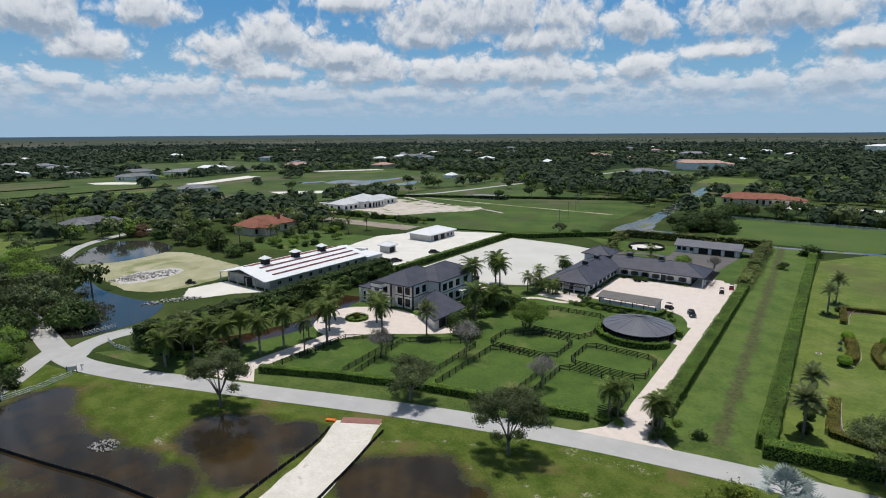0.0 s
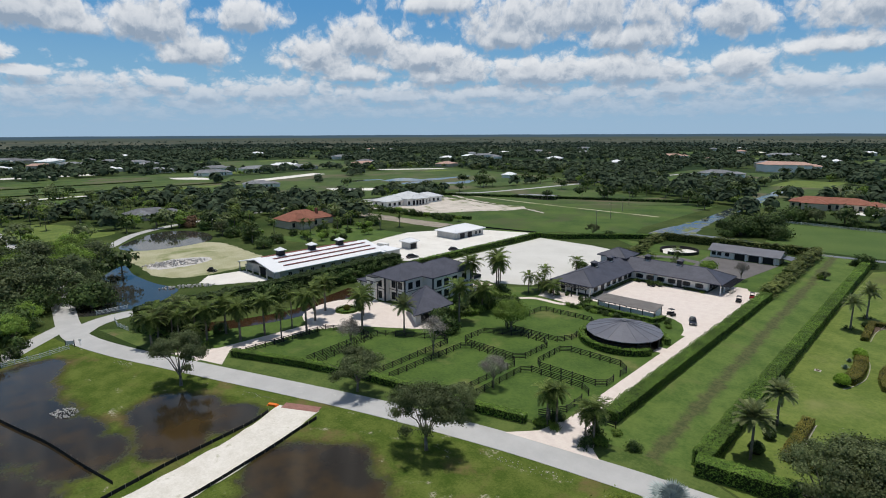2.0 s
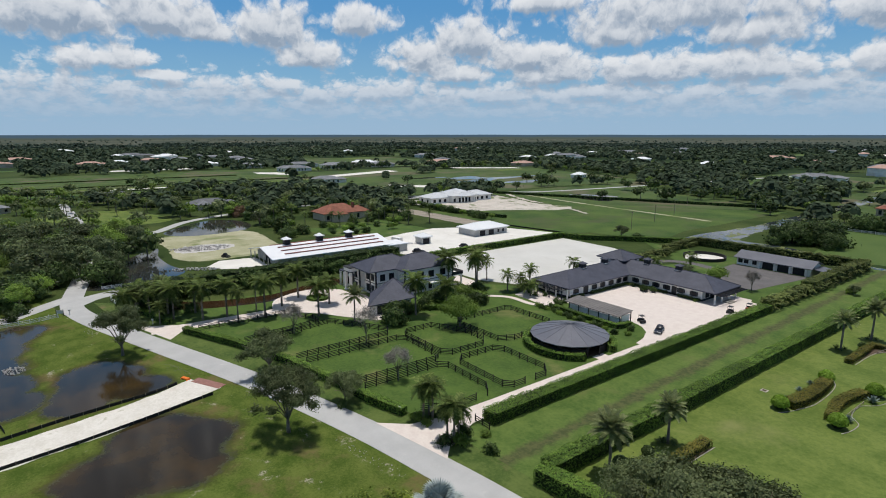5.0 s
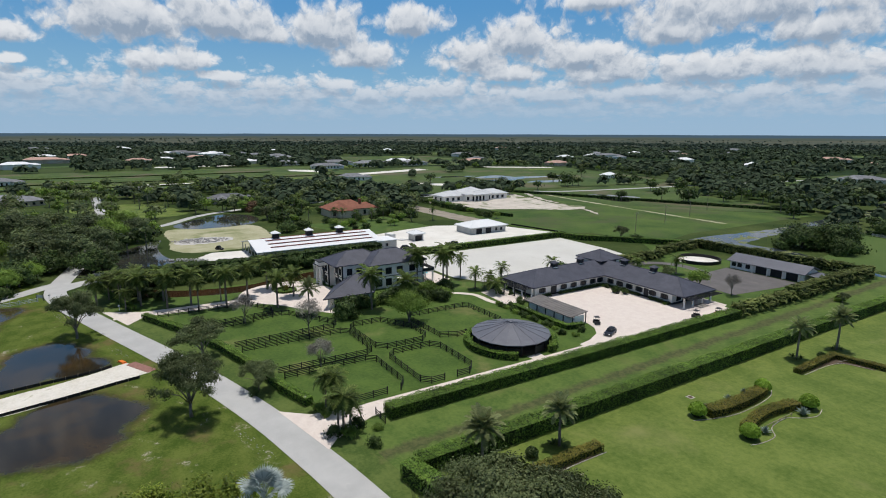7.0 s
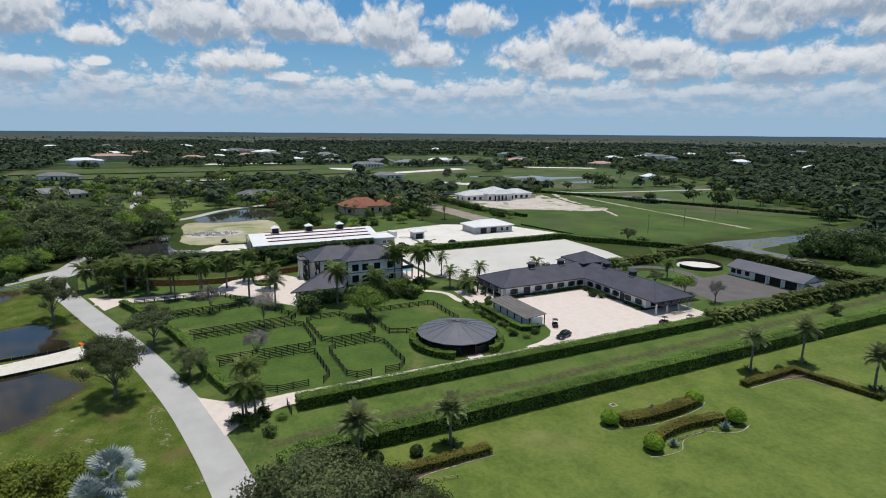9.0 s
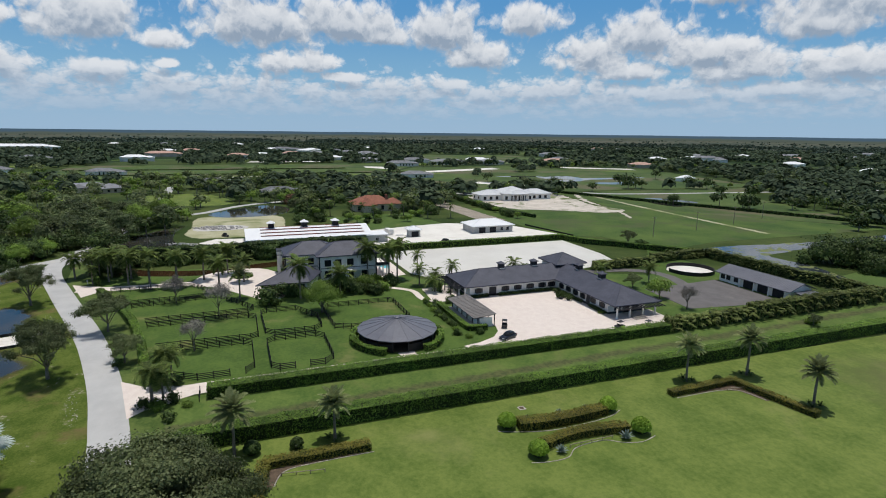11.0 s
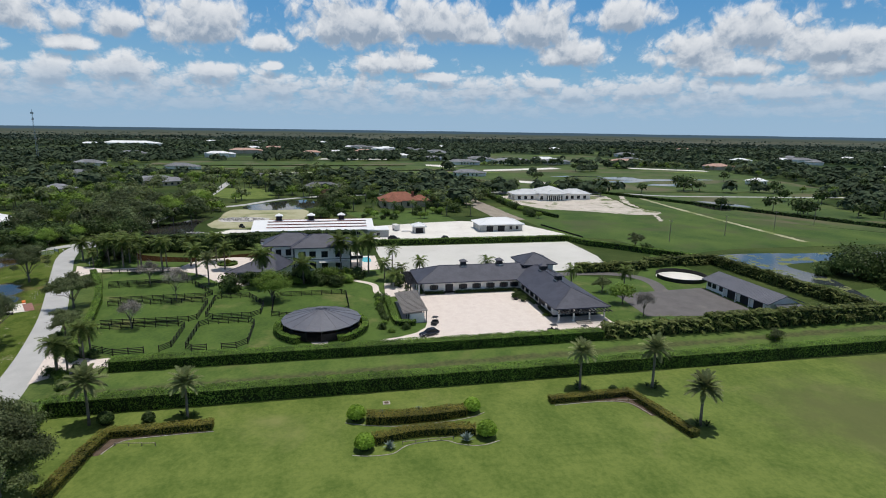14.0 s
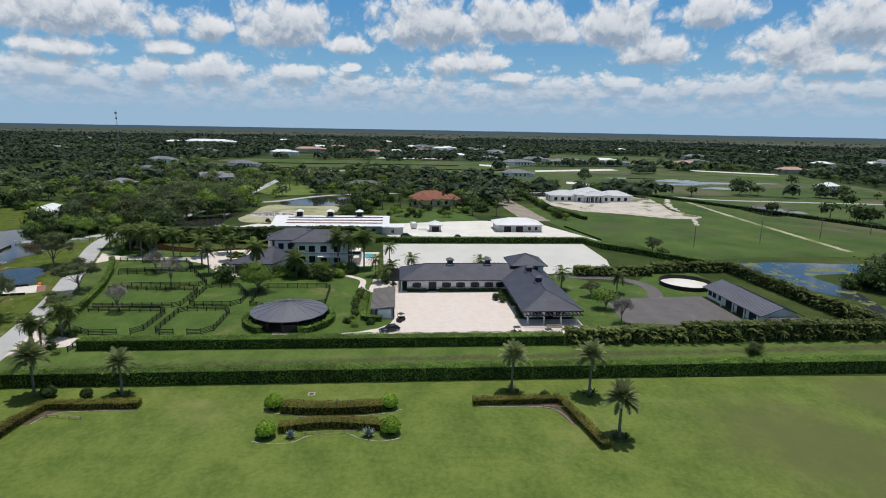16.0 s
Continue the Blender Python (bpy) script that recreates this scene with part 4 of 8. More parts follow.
def palm(kind, x, y, h, rz=0.0, group="", head=1.0):
    """kind, height of the trunk's top; palms of one kind share their meshes."""
    key = (kind, round(h), head)
    if key in PALM:
        t = copy_thing(PALM[key], pose(x, y, 0, 0, 0, rz))
        k = h / round(h)
        t.scale = (k, k, k)
        return t
    label = {"date": "grey-green date palm with a stiff round head", "royal": "tall royal palm with arching fronds", "fox": "feathery green palm with a slim grey trunk"}[kind]
    t = thing("palm_tree", label, "palm tree", (x, y, 0), rz, group)
    H = float(round(h))
    r = {"date": 0.20, "royal": 0.24, "fox": 0.17}[kind]
    b = Build()
    b.tube([(0, 0, -0.2), (0.02, 0, 0.3), (0.06, 0.03, H * 0.5), (0.0, 0.0, H)], [r * 1.5, r * 1.15, r, r * 0.85], 9)
    part("trunk", b.mesh("trunk", M_PALMTRUNK, True), t)
    top = H
    if kind != "date":
        b = Build().tube([(0, 0, H), (0, 0, H + 0.5), (0, 0, H + 1.1)], [r * 0.95, r * 0.9, r * 0.4], 8)
        part("crownshaft", b.mesh("crownshaft", M_SHAFT, True), t, "smooth green crownshaft")
        top = H + 1.0
    rng = random.Random(int(H * 7) + len(kind))
    n = {"date": 46, "royal": 26, "fox": 20}[kind]
    for i in range(n):
        a = i * 137.5 + rng.uniform(-9, 9)
        f = i / n
        tilt = {"date": -72 + 104 * f, "royal": -52 + 105 * f, "fox": -48 + 100 * f}[kind]
        g = head * rng.uniform(0.86, 1.08)
        part("frond", FROND[kind], t, m=pose(0, 0, top, 0, 0, a) @ pose(0.05, 0, 0, rng.uniform(-8, 8), tilt, 0) @ Matrix.Scale(g, 4))
    PALM[key] = t
    return t


def hedge(label, line, width, height, mat, dens=14, leaf=0.16, seed=1, wave=0.15, name="hedge", group=""):
    """A clipped hedge along a line: a woody core, darkened as inner shade, with leaves over its sides and top."""
    rng = np.random.default_rng(seed)
    b = Build()
    pts = band(line, width - 0.62)
    k = len(line)
    left, right = pts[:k], pts[k:][::-1]
    vs, fs = [], []
    for (x, y), (p, q) in zip(left, right):
        vs += [(x, y, 0.0), (x, y, height - 0.2), (p, q, height - 0.2), (p, q, 0.0)]
    for i in range(k - 1):
        fs += [(4 * i + j, 4 * i + j + 1, 4 * i + j + 5, 4 * i + j + 4) for j in range(3)]
    fs += [(0, 3, 2, 1), (4 * k - 4, 4 * k - 3, 4 * k - 2, 4 * k - 1)]
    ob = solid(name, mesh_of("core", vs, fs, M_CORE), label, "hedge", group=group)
    cs, fn = [], []
    for i in range(k - 1):
        (x0, y0), (x1, y1) = line[i], line[i + 1]
        d = math.hypot(x1 - x0, y1 - y0)
        if d < 1e-6:
            continue
        ax = np.array([(x1 - x0) / d, (y1 - y0) / d])
        nn = np.array([-ax[1], ax[0]])
        n = max(4, int(d * (2 * height + width) * dens * 1.5))
        s = rng.uniform(-0.15, d + 0.15, n)
        w = rng.uniform(0, 2 * height + width, n)
        w = np.where((w < height) | (w > height + width), np.where(rng.random(n) < 0.42, height + rng.uniform(0, width, n), w), w)
        side = np.where(w < height, -width / 2, np.where(w < height + width, w - height - width / 2, width / 2))
        z = np.where(w < height, w, np.where(w < height + width, height, 2 * height + width - w))
        base = np.array([x0, y0]) + s[:, None] * ax
        bump = np.array([noise.noise((float(p[0]) * 0.5, float(p[1]) * 0.5, float(h) * 0.5)) for p, h in zip(base, z)])
        side = side * (1 + wave * bump) * (1 - rng.uniform(0, 0.34, n) ** 1.5 / width) + rng.normal(size=n) * 0.04
        z = np.maximum(z + wave * bump * (z > height * 0.6) + rng.normal(size=n) * 0.06, 0.03)
        sgn = np.where(w < height, -1.0, np.where(w < height + width, 0.0, 1.0))
        cs.append(np.column_stack([base + side[:, None] * nn, z]))
        fn.append(np.column_stack([sgn[:, None] * nn, np.where(sgn == 0, 1.0, 0.0)]))
    for (x, y), (x1, y1) in ((line[0], line[1]), (line[-1], line[-2])):
        d = math.hypot(x1 - x, y1 - y)
        nn = np.array([-(y1 - y) / d, (x1 - x) / d])
        n = int(width * height * dens * 1.5)
        base = np.array([x, y]) - 0.1 * np.array([(x1 - x) / d, (y1 - y) / d]) + rng.uniform(-width / 2, width / 2, n)[:, None] * nn
        cs.append(np.column_stack([base, rng.uniform(0.03, height, n)]))
        fn.append(np.tile([(x - x1) / d, (y - y1) / d, 0.15], (n, 1)))
    c = np.concatenate(cs)
    u, v = leaf_facing(rng, np.concatenate(fn), leaf, 0.6, 0.30)
    tagged(part("leaves", quads_mesh("leaves", c, u, v, mat), ob), kind="stuff")
    return ob


# twigs in near-black: the shade between the leaves is put into this colour
M_CORE = surface("shaded_hedge_twigs", (0.014, 0.022, 0.007), (0.026, 0.038, 0.012), 1.0, 0.95, 0.0, 4.0)


def straight(a, b, step=4.0):
    d = math.hypot(b[0] - a[0], b[1] - a[1])
    n = max(1, round(d / step))
    return [(a[0] + (b[0] - a[0]) * i / n, a[1] + (b[1] - a[1]) * i / n) for i in range(n + 1)]


def poly(*pts):
    out = []
    for a, b in zip(pts, pts[1:]):
        out += straight(a, b)[:-1]
    return out + [pts[-1]]


def clump_hedge(label, line, width, height, mat, per_m=9, seed=1, frond=1.5, name="palm_hedge"):
    """A tall loose hedge of clumping palms: canes and many arching feather leaves."""
    rng = np.random.default_rng(seed)
    cs, us, vs = [], [], []
    can = Build()
    for (x0, y0), (x1, y1) in zip(line, line[1:]):
        d = math.hypot(x1 - x0, y1 - y0)
        n = int(d * per_m)
        s = rng.uniform(0, 1, n)
        off = rng.uniform(-0.5, 0.5, n) * width
        nx, ny = -(y1 - y0) / d, (x1 - x0) / d
        for i in range(n):
            x, y = x0 + (x1 - x0) * s[i] + nx * off[i], y0 + (y1 - y0) * s[i] + ny * off[i]
            edge = 1 - 1.1 * (abs(off[i]) / width) ** 2
            z = height * edge * (rng.uniform(0.15, 0.95) ** 0.8) * (0.86 + 0.22 * noise.noise((x * 0.12, y * 0.12, seed)))
            a = rng.uniform(0, 2 * math.pi)
            rise, L = rng.uniform(0.1, 1.1), frond * rng.uniform(0.7, 1.2)
            if i % 6 == 0:
                can.tube([(x, y, 0), (x + 0.1, y, z * 0.9)], [0.05, 0.035], 4)
            for t in np.linspace(0.15, 1, 7):
                px, pz = L * t, L * (rise * t - 0.95 * t * t * 0.8)
                w = 0.42 * math.sin(math.pi * (0.12 + 0.8 * t)) + 0.05
                for sd in (-1, 1):
                    dx, dy = math.cos(a + sd * 0.9), math.sin(a + sd * 0.9)
                    c = (x + math.cos(a) * px + dx * w * 0.5, y + math.sin(a) * px + dy * w * 0.5, max(0.1, z + pz - 0.08))
                    cs.append(c)
                    us.append((dx * w * 0.55, dy * w * 0.55, -0.10 * w))
                    vs.append((-dy * 0.07, dx * 0.07, 0.02))
    ob = solid(name, can.mesh("canes", M_SHAFT), label, "palm hedge")
    tagged(part("leaves", quads_mesh("leaves", cs, us, vs, mat), ob), kind="stuff")
    return ob


def topiary(x, y, r, mat=None, label="round clipped bright green shrub", seed=1):
    rng = np.random.default_rng(seed)
    t = thing("clipped_shrub", label, "shrub", (x, y, 0))
    n = int(900 * r * r)
    d = rng.normal(size=(n, 3))
    d /= np.linalg.norm(d, axis=1)[:, None]
    d[:, 2] = np.abs(d[:, 2]) * 1.1 - 0.1
    p = d * r * rng.uniform(0.88, 1.05, n)[:, None]
    p[:, 2] = np.maximum(p[:, 2] + r * 0.75, 0.05)
    u, v = leaf_facing(rng, d, 0.13, 0.6, 0.4)
    part("leaves", quads_mesh("leaves", p, u, v, mat or L_TOPIARY), t)
    bm = bmesh.new()
    bmesh.ops.create_icosphere(bm, subdivisions=2, radius=r * 0.86, matrix=Matrix.Translation((0, 0, r * 0.78)))
    me = bpy.data.meshes.new("core")
    bm.to_mesh(me)
    bm.free()
    # core painted as dark as the shaded inside of the shrub
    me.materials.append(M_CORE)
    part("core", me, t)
    return t


def agave(x, y, r, seed=1):
    rng = random.Random(seed)
    t = thing("agave", "blue-grey spiky agave in a garden bed", "agave", (x, y, 0))
    b = Build()
    w = 0.11 * r / 0.9
    b.add([(0, -w * 0.7, 0), (0, w * 0.7, 0), (r * 0.5, w, r * 0.20), (r * 0.5, -w, r * 0.20), (r, 0, r * 0.24), (0.0, 0, -0.06), (r * 0.5, 0, r * 0.20 - 0.07)],
          [(0, 3, 2, 1), (3, 4, 2), (0, 5, 6, 3), (5, 1, 2, 6), (3, 6, 4), (6, 2, 4)])
    me = b.mesh("leaf", L_AGAVE)
    for i in range(26):
        part("leaf", me, t, m=pose(0, 0, 0.1, 0, 0, i * 137.5) @ pose(0.05, 0, 0, 0, -75 + 72 * (i / 26) + rng.uniform(-5, 5), 0))


# ---- buildings ----
def hip_roof(x0, x1, y0, y1, ze, rise, over=0.6, fascia=0.28):
    """A hipped roof with eaves and a flat soffit over a rectangle; the ridge along its longer side."""
    x0, x1, y0, y1 = x0 - over, x1 + over, y0 - over, y1 + over
    w, d = x1 - x0, y1 - y0
    h = min(w, d) / 2
    if w >= d:
        r0, r1 = (x0 + h, (y0 + y1) / 2), (x1 - h, (y0 + y1) / 2)
    else:
        r0, r1 = ((x0 + x1) / 2, y0 + h), ((x0 + x1) / 2, y1 - h)
    z1, zt = ze + fascia, ze + fascia + rise
    vs = [(x0, y0, ze), (x1, y0, ze), (x1, y1, ze), (x0, y1, ze), (x0, y0, z1), (x1, y0, z1), (x1, y1, z1), (x0, y1, z1), (*r0, zt), (*r1, zt)]
    fs = [(3, 2, 1, 0), (0, 1, 5, 4), (1, 2, 6, 5), (2, 3, 7, 6), (3, 0, 4, 7)]
    fs += [(4, 5, 9, 8), (5, 6, 9), (6, 7, 8, 9), (7, 4, 8)] if w >= d else [(4, 5, 8), (5, 6, 9, 8), (6, 7, 9), (7, 4, 8, 9)]
    if w >= d:
        caps = [(vs[4], vs[8]), (vs[7], vs[8]), (vs[5], vs[9]), (vs[6], vs[9]), (vs[8], vs[9])]
    else:
        caps = [(vs[4], vs[8]), (vs[5], vs[8]), (vs[6], vs[9]), (vs[7], vs[9]), (vs[8], vs[9])]
    return vs, fs, caps


def add_hip(parent, mat, *a, caps=True, capmat=None, name="roof", label="", **k):
    vs, fs, lines = hip_roof(*a, **k)
    r = part(name, mesh_of(name, vs, fs, mat), parent, label)
    if caps:
        b = Build()
        for p, q in lines:
            if (Vector(p) - Vector(q)).length > 0.1:
                b.tube([Vector(p) + Vector((0, 0, 0.02)), Vector(q) + Vector((0, 0, 0.02))], [0.11, 0.11], 6)
        part("ridge_cap", b.mesh("ridge_cap", capmat or mat), r)
    return r


def window(parent, x, y, z, w, h, face, mat=None, name="window", bars=1, trim=0.12):
    """A window on a wall that faces +x, -x, +y or -y: a frame that stands proud, a pane set back in it, bars."""
    rz = {"+y": 180, "-y": 0, "+x": 90, "-x": -90}[face]
    o = part(name, Build().box(-w / 2, w / 2, -0.005, 0.06, 0, h).mesh("pane", M_GLASS), parent, m=pose(x, y, z, 0, 0, rz))
    b = Build()
    t = trim
    b.box(-w / 2 - t, -w / 2, -0.06, 0.05, -t, h + t).box(w / 2, w / 2 + t, -0.06, 0.05, -t, h + t)
    b.box(-w / 2, w / 2, -0.06, 0.05, h, h + t).box(-w / 2, w / 2, -0.09, 0.05, -t, 0)
    for i in range(bars):
        k = -w / 2 + w * (i + 1) / (bars + 1)
        b.box(k - 0.03, k + 0.03, -0.035, 0.03, 0, h)
    part("window_frame", b.mesh("window_frame", mat or M_DARKTRIM), o)
    return o


def shutters(parent, x, y, z, w, h, face):
    rz = {"+y": 180, "-y": 0, "+x": 90, "-x": -90}[face]
    for s in (-1, 1):
        part("shutter", Build().box(-0.22, 0.22, -0.07, 0.0, 0, h).mesh("shutter", M_DARKTRIM), parent, m=pose(x, y, z, 0, 0, rz) @ pose(s * (w / 2 + 0.36), 0, 0))


def cupola(parent, x, y, z, s=1.0, roof=None, body=None):
    c = part("cupola", Build().box(-0.9 * s, 0.9 * s, -0.9 * s, 0.9 * s, -0.9 * s, 0.9 * s).mesh("cupola", body or M_WHITE), parent, m=pose(x, y, z))
    b = Build()
    for k in range(4):
        b.box(-0.7 * s, 0.7 * s, -0.94 * s, -0.9 * s, (-0.2 + 0.25 * k) * s, (-0.04 + 0.25 * k) * s)
        b.box(-0.7 * s, 0.7 * s, 0.9 * s, 0.94 * s, (-0.2 + 0.25 * k) * s, (-0.04 + 0.25 * k) * s)
        b.box(-0.94 * s, -0.9 * s, -0.7 * s, 0.7 * s, (-0.2 + 0.25 * k) * s, (-0.04 + 0.25 * k) * s)
        b.box(0.9 * s, 0.94 * s, -0.7 * s, 0.7 * s, (-0.2 + 0.25 * k) * s, (-0.04 + 0.25 * k) * s)
    part("louvre", b.mesh("louvre", M_DARKTRIM), c)
    vs, fs, _ = hip_roof(-0.9 * s, 0.9 * s, -0.9 * s, 0.9 * s, 0.9 * s, 0.8 * s, over=0.45 * s, fascia=0.12 * s)
    part("cupola_roof", mesh_of("cupola_roof", vs, fs, roof or M_SLATE), c)


def post(parent, x, y, h, r=0.17, mat=None, z0=0.0):
    b = Build().box(-r, r, -r, r, 0, h).box(-r * 1.4, r * 1.4, -r * 1.4, r * 1.4, 0, 0.3).box(-r * 1.3, r * 1.3, -r * 1.3, r * 1.3, h - 0.2, h)
    return part("post", b.mesh("post", mat or M_WHITE), parent, m=pose(x, y, z0))


def main_barn():
    t = thing("stable", "white L-shaped stable with dark slate roofs and cupolas", "stable")
    e = 3.3
    part("wall", Build().prism([(-74, 167.5), (-61.3, 167.5), (-61.3, 195.6), (-36.5, 195.6), (-36.5, 207.2), (-74, 207.2)], 0, e).mesh("wall", M_WHITE), t)
    part("plinth", Build().prism([(-74.1, 167.4), (-61.2, 167.4), (-61.2, 195.5), (-36.4, 195.5), (-36.4, 207.3), (-74.1, 207.3)], 0, 0.55).mesh("plinth", M_DARKTRIM), t, "charcoal wall base")
    # two legs with one valley
    add_hip(t, M_SLATE, -74.0, -60.6, 166.2, 208.0, e, 3.0, over=0.9)
    add_hip(t, M_SLATE, -74.0, -32.8, 194.9, 207.7, e + 0.02, 3.0, over=0.9)
    part("tower_wall", Build().box(-74.6, -65.6, 198.4, 207.4, e, 6.2).mesh("tower_wall", M_WHITE), t)
    add_hip(t, M_SLATE, -74.6, -65.6, 198.4, 207.4, 6.2, 2.5, over=1.0, name="tower_roof")
    for y in (201, 204.8):
        window(t, -65.58, y, 4.9, 1.6, 0.9, "+x")
    for x, y in ((-67.3, 180.0), (-67.3, 191.0), (-58.5, 201.3), (-47.5, 201.3)):
        cupola(t, x, y, 6.9, 0.85, None, M_DARKTRIM)
        part("cupola_base", Build().box(x - 0.85, x + 0.85, y - 0.85, y + 0.85, 5.4, 6.45).mesh("cupola_base", M_WHITE), t)
    # court side of the long leg
    for y in (170.2, 178.6, 182.6, 186.7, 190.7, 193.9):
        window(t, -61.28, y, 1.15, 1.3, 1.25, "+x")
        shutters(t, -61.28, y, 1.15, 1.3, 1.25, "+x")
    for x in (-58.5, -54.9, -51.3, -47.7, -43.0, -39.0):
        window(t, x, 195.58, 1.15, 1.3, 1.25, "-y")
        shutters(t, x, 195.58, 1.15, 1.3, 1.25, "-y")
    for y in (174.6,):
        part("stable_door", Build().box(-61.3, -61.2, y - 1.1, y + 1.1, 0.05, 2.6).mesh("stable_door", M_DARKTRIM), t)
    part("stable_door", Build().box(-46.0, -44.4, 195.5, 195.62, 0.05, 2.6).mesh("stable_door", M_DARKTRIM), t)
    for x in (-71, -66.5):
        window(t, x, 167.48, 0.9, 1.6, 1.6, "-y")
    for y in (198.5, 204.2):
        window(t, -36.48, y, 0.9, 1.8, 1.5, "+x")
    part("porch_door", Build().box(-36.55, -36.4, 200.2, 202.6, 0.05, 2.5).mesh("porch_door", M_GLASS), t)
    for y in (195.4, 199.3, 203.4, 207.3):
        post(t, -32.6, y, e - 0.02)
    for x in (-73.4, -69.2, -65.3, -61.0):
        post(t, x, 165.9, e - 0.02, mat=M_WHITE)
    # pergola in front of the east porch
    b = Build().box(-33.2, -29.6, 0, 0.14, 3.0, 3.22).mesh("pergola_slat", M_DARKTRIM)
    for k in range(15):
        y = 194.8 + k * 0.92
        part("pergola_slat", b, t, m=pose(0, y, 0))
    part("pergola_beam", Build().box(-31.0, -30.8, 194.4, 208.2, 2.8, 3.0).mesh("pergola_beam", M_DARKTRIM), t, "charcoal pergola beam")
    b = Build().box(0, 0.14, 162.6, 166.6, 3.0, 3.22).mesh("pergola_slat", M_DARKTRIM)
    for k in range(16):
        part("pergola_slat", b, t, m=pose(-75.0 + k * 0.92, 0, 0))
    part("pergola_beam", Build().box(-75.4, -60.8, 163.4, 163.6, 2.8, 3.0).mesh("pergola_beam", M_DARKTRIM), t, "charcoal pergola beam")
    for x in (-75.2, -70.6, -65.8, -61.0):
        post(t, x, 163.5, 2.8, 0.12, M_DARKTRIM)
    part("step", Build().box(-32.4, -30.2, 199.5, 203.2, 0, 0.22).box(-32.4, -31.2, 199.5, 203.2, 0.22, 0.4).mesh("step", M_STONE), t)
    # flower beds along the foot of the walls
    part("bed", Build().box(-61.1, -60.2, 168, 173.2, 0, 0.16).box(-61.1, -60.2, 176, 195, 0, 0.16).mesh("bed", M_BED), t)
    return t


def round_pen():
    x, y, n, r, e, top = -37.3, 139.4, 16, 8.95, 2.5, 4.9
    t = thing("round_pen", "covered round horse pen with a dark metal roof", "round pen", (x, y, 0))
    ring = [(r * math.cos(2 * math.pi * k / n), r * math.sin(2 * math.pi * k / n)) for k in range(n)]
    vs = [(a, b, e) for a, b in ring] + [(a, b, e + 0.15) for a, b in ring] + [(0.45 * a / r, 0.45 * b / r, top) for a, b in ring] + [(0, 0, e + 0.1)]
    fs = [(k, (k + 1) % n, n + (k + 1) % n, n + k) for k in range(n)] + [(n + k, n + (k + 1) % n, 2 * n + (k + 1) % n, 2 * n + k) for k in range(n)] + [((k + 1) % n, k, 3 * n) for k in range(n)]
    roof = part("roof", mesh_of("roof", vs, fs, M_SEAM), t)
    seam = Build()
    for k in range(n):
        a, b = ring[k]
        seam.tube([(a, b, e + 0.17), (0.45 * a / r, 0.45 * b / r, top + 0.03)], [0.055, 0.055], 4)
    part("seam", seam.mesh("seam", M_SEAM), roof)
    part("cap", Build().tube([(0, 0, top - 0.05), (0, 0, top + 0.25), (0, 0, top + 0.45)], [0.7, 0.62, 0.1], 20).mesh("cap", M_SEAM), roof)
    side = 2 * r * 0.93 * math.sin(math.pi / n)
    pm = Build().box(-0.05, 0.05, -side / 2, side / 2, 0, 1.7).mesh("wall_panel", M_FENCE)
    for k in range(n):
        if k == 15:
            continue
        part("wall_panel", pm, t, m=pose(0, 0, 0, 0, 0, 360 * (k + 0.5) / n) @ pose(r * 0.93 * math.cos(math.pi / n), 0, 0))
    po = Build().box(-0.1, 0.1, -0.1, 0.1, 0, e).mesh("post", M_FENCE)
    for a, b in ring:
        part("post", po, t, m=pose(a * 0.95, b * 0.95, 0))
    part("footing", Build().prism([(a * 0.92, b * 0.92) for a, b in ring], 0.0, 0.1).mesh("footing", M_BED), t, "dark sand footing")
    # hedge ring with an opening
    a0, a1 = 22, 330
    line = [(x + 9.95 * math.cos(radians(a)), y + 9.95 * math.sin(radians(a))) for a in np.linspace(a0, a1, 40)]
    hedge("clipped green hedge round the covered pen", line, 1.4, 1.5, L_HEDGE, 15, 0.14, 5)
    sheet("pen_path", [(x + 8.3, y - 2.2), (x + 13.5, y - 1.5), (x + 13.5, y + 1.0), (x + 8.3, y + 1.4)], 0.065, M_PAVER, "short paved way into the pen", "path")


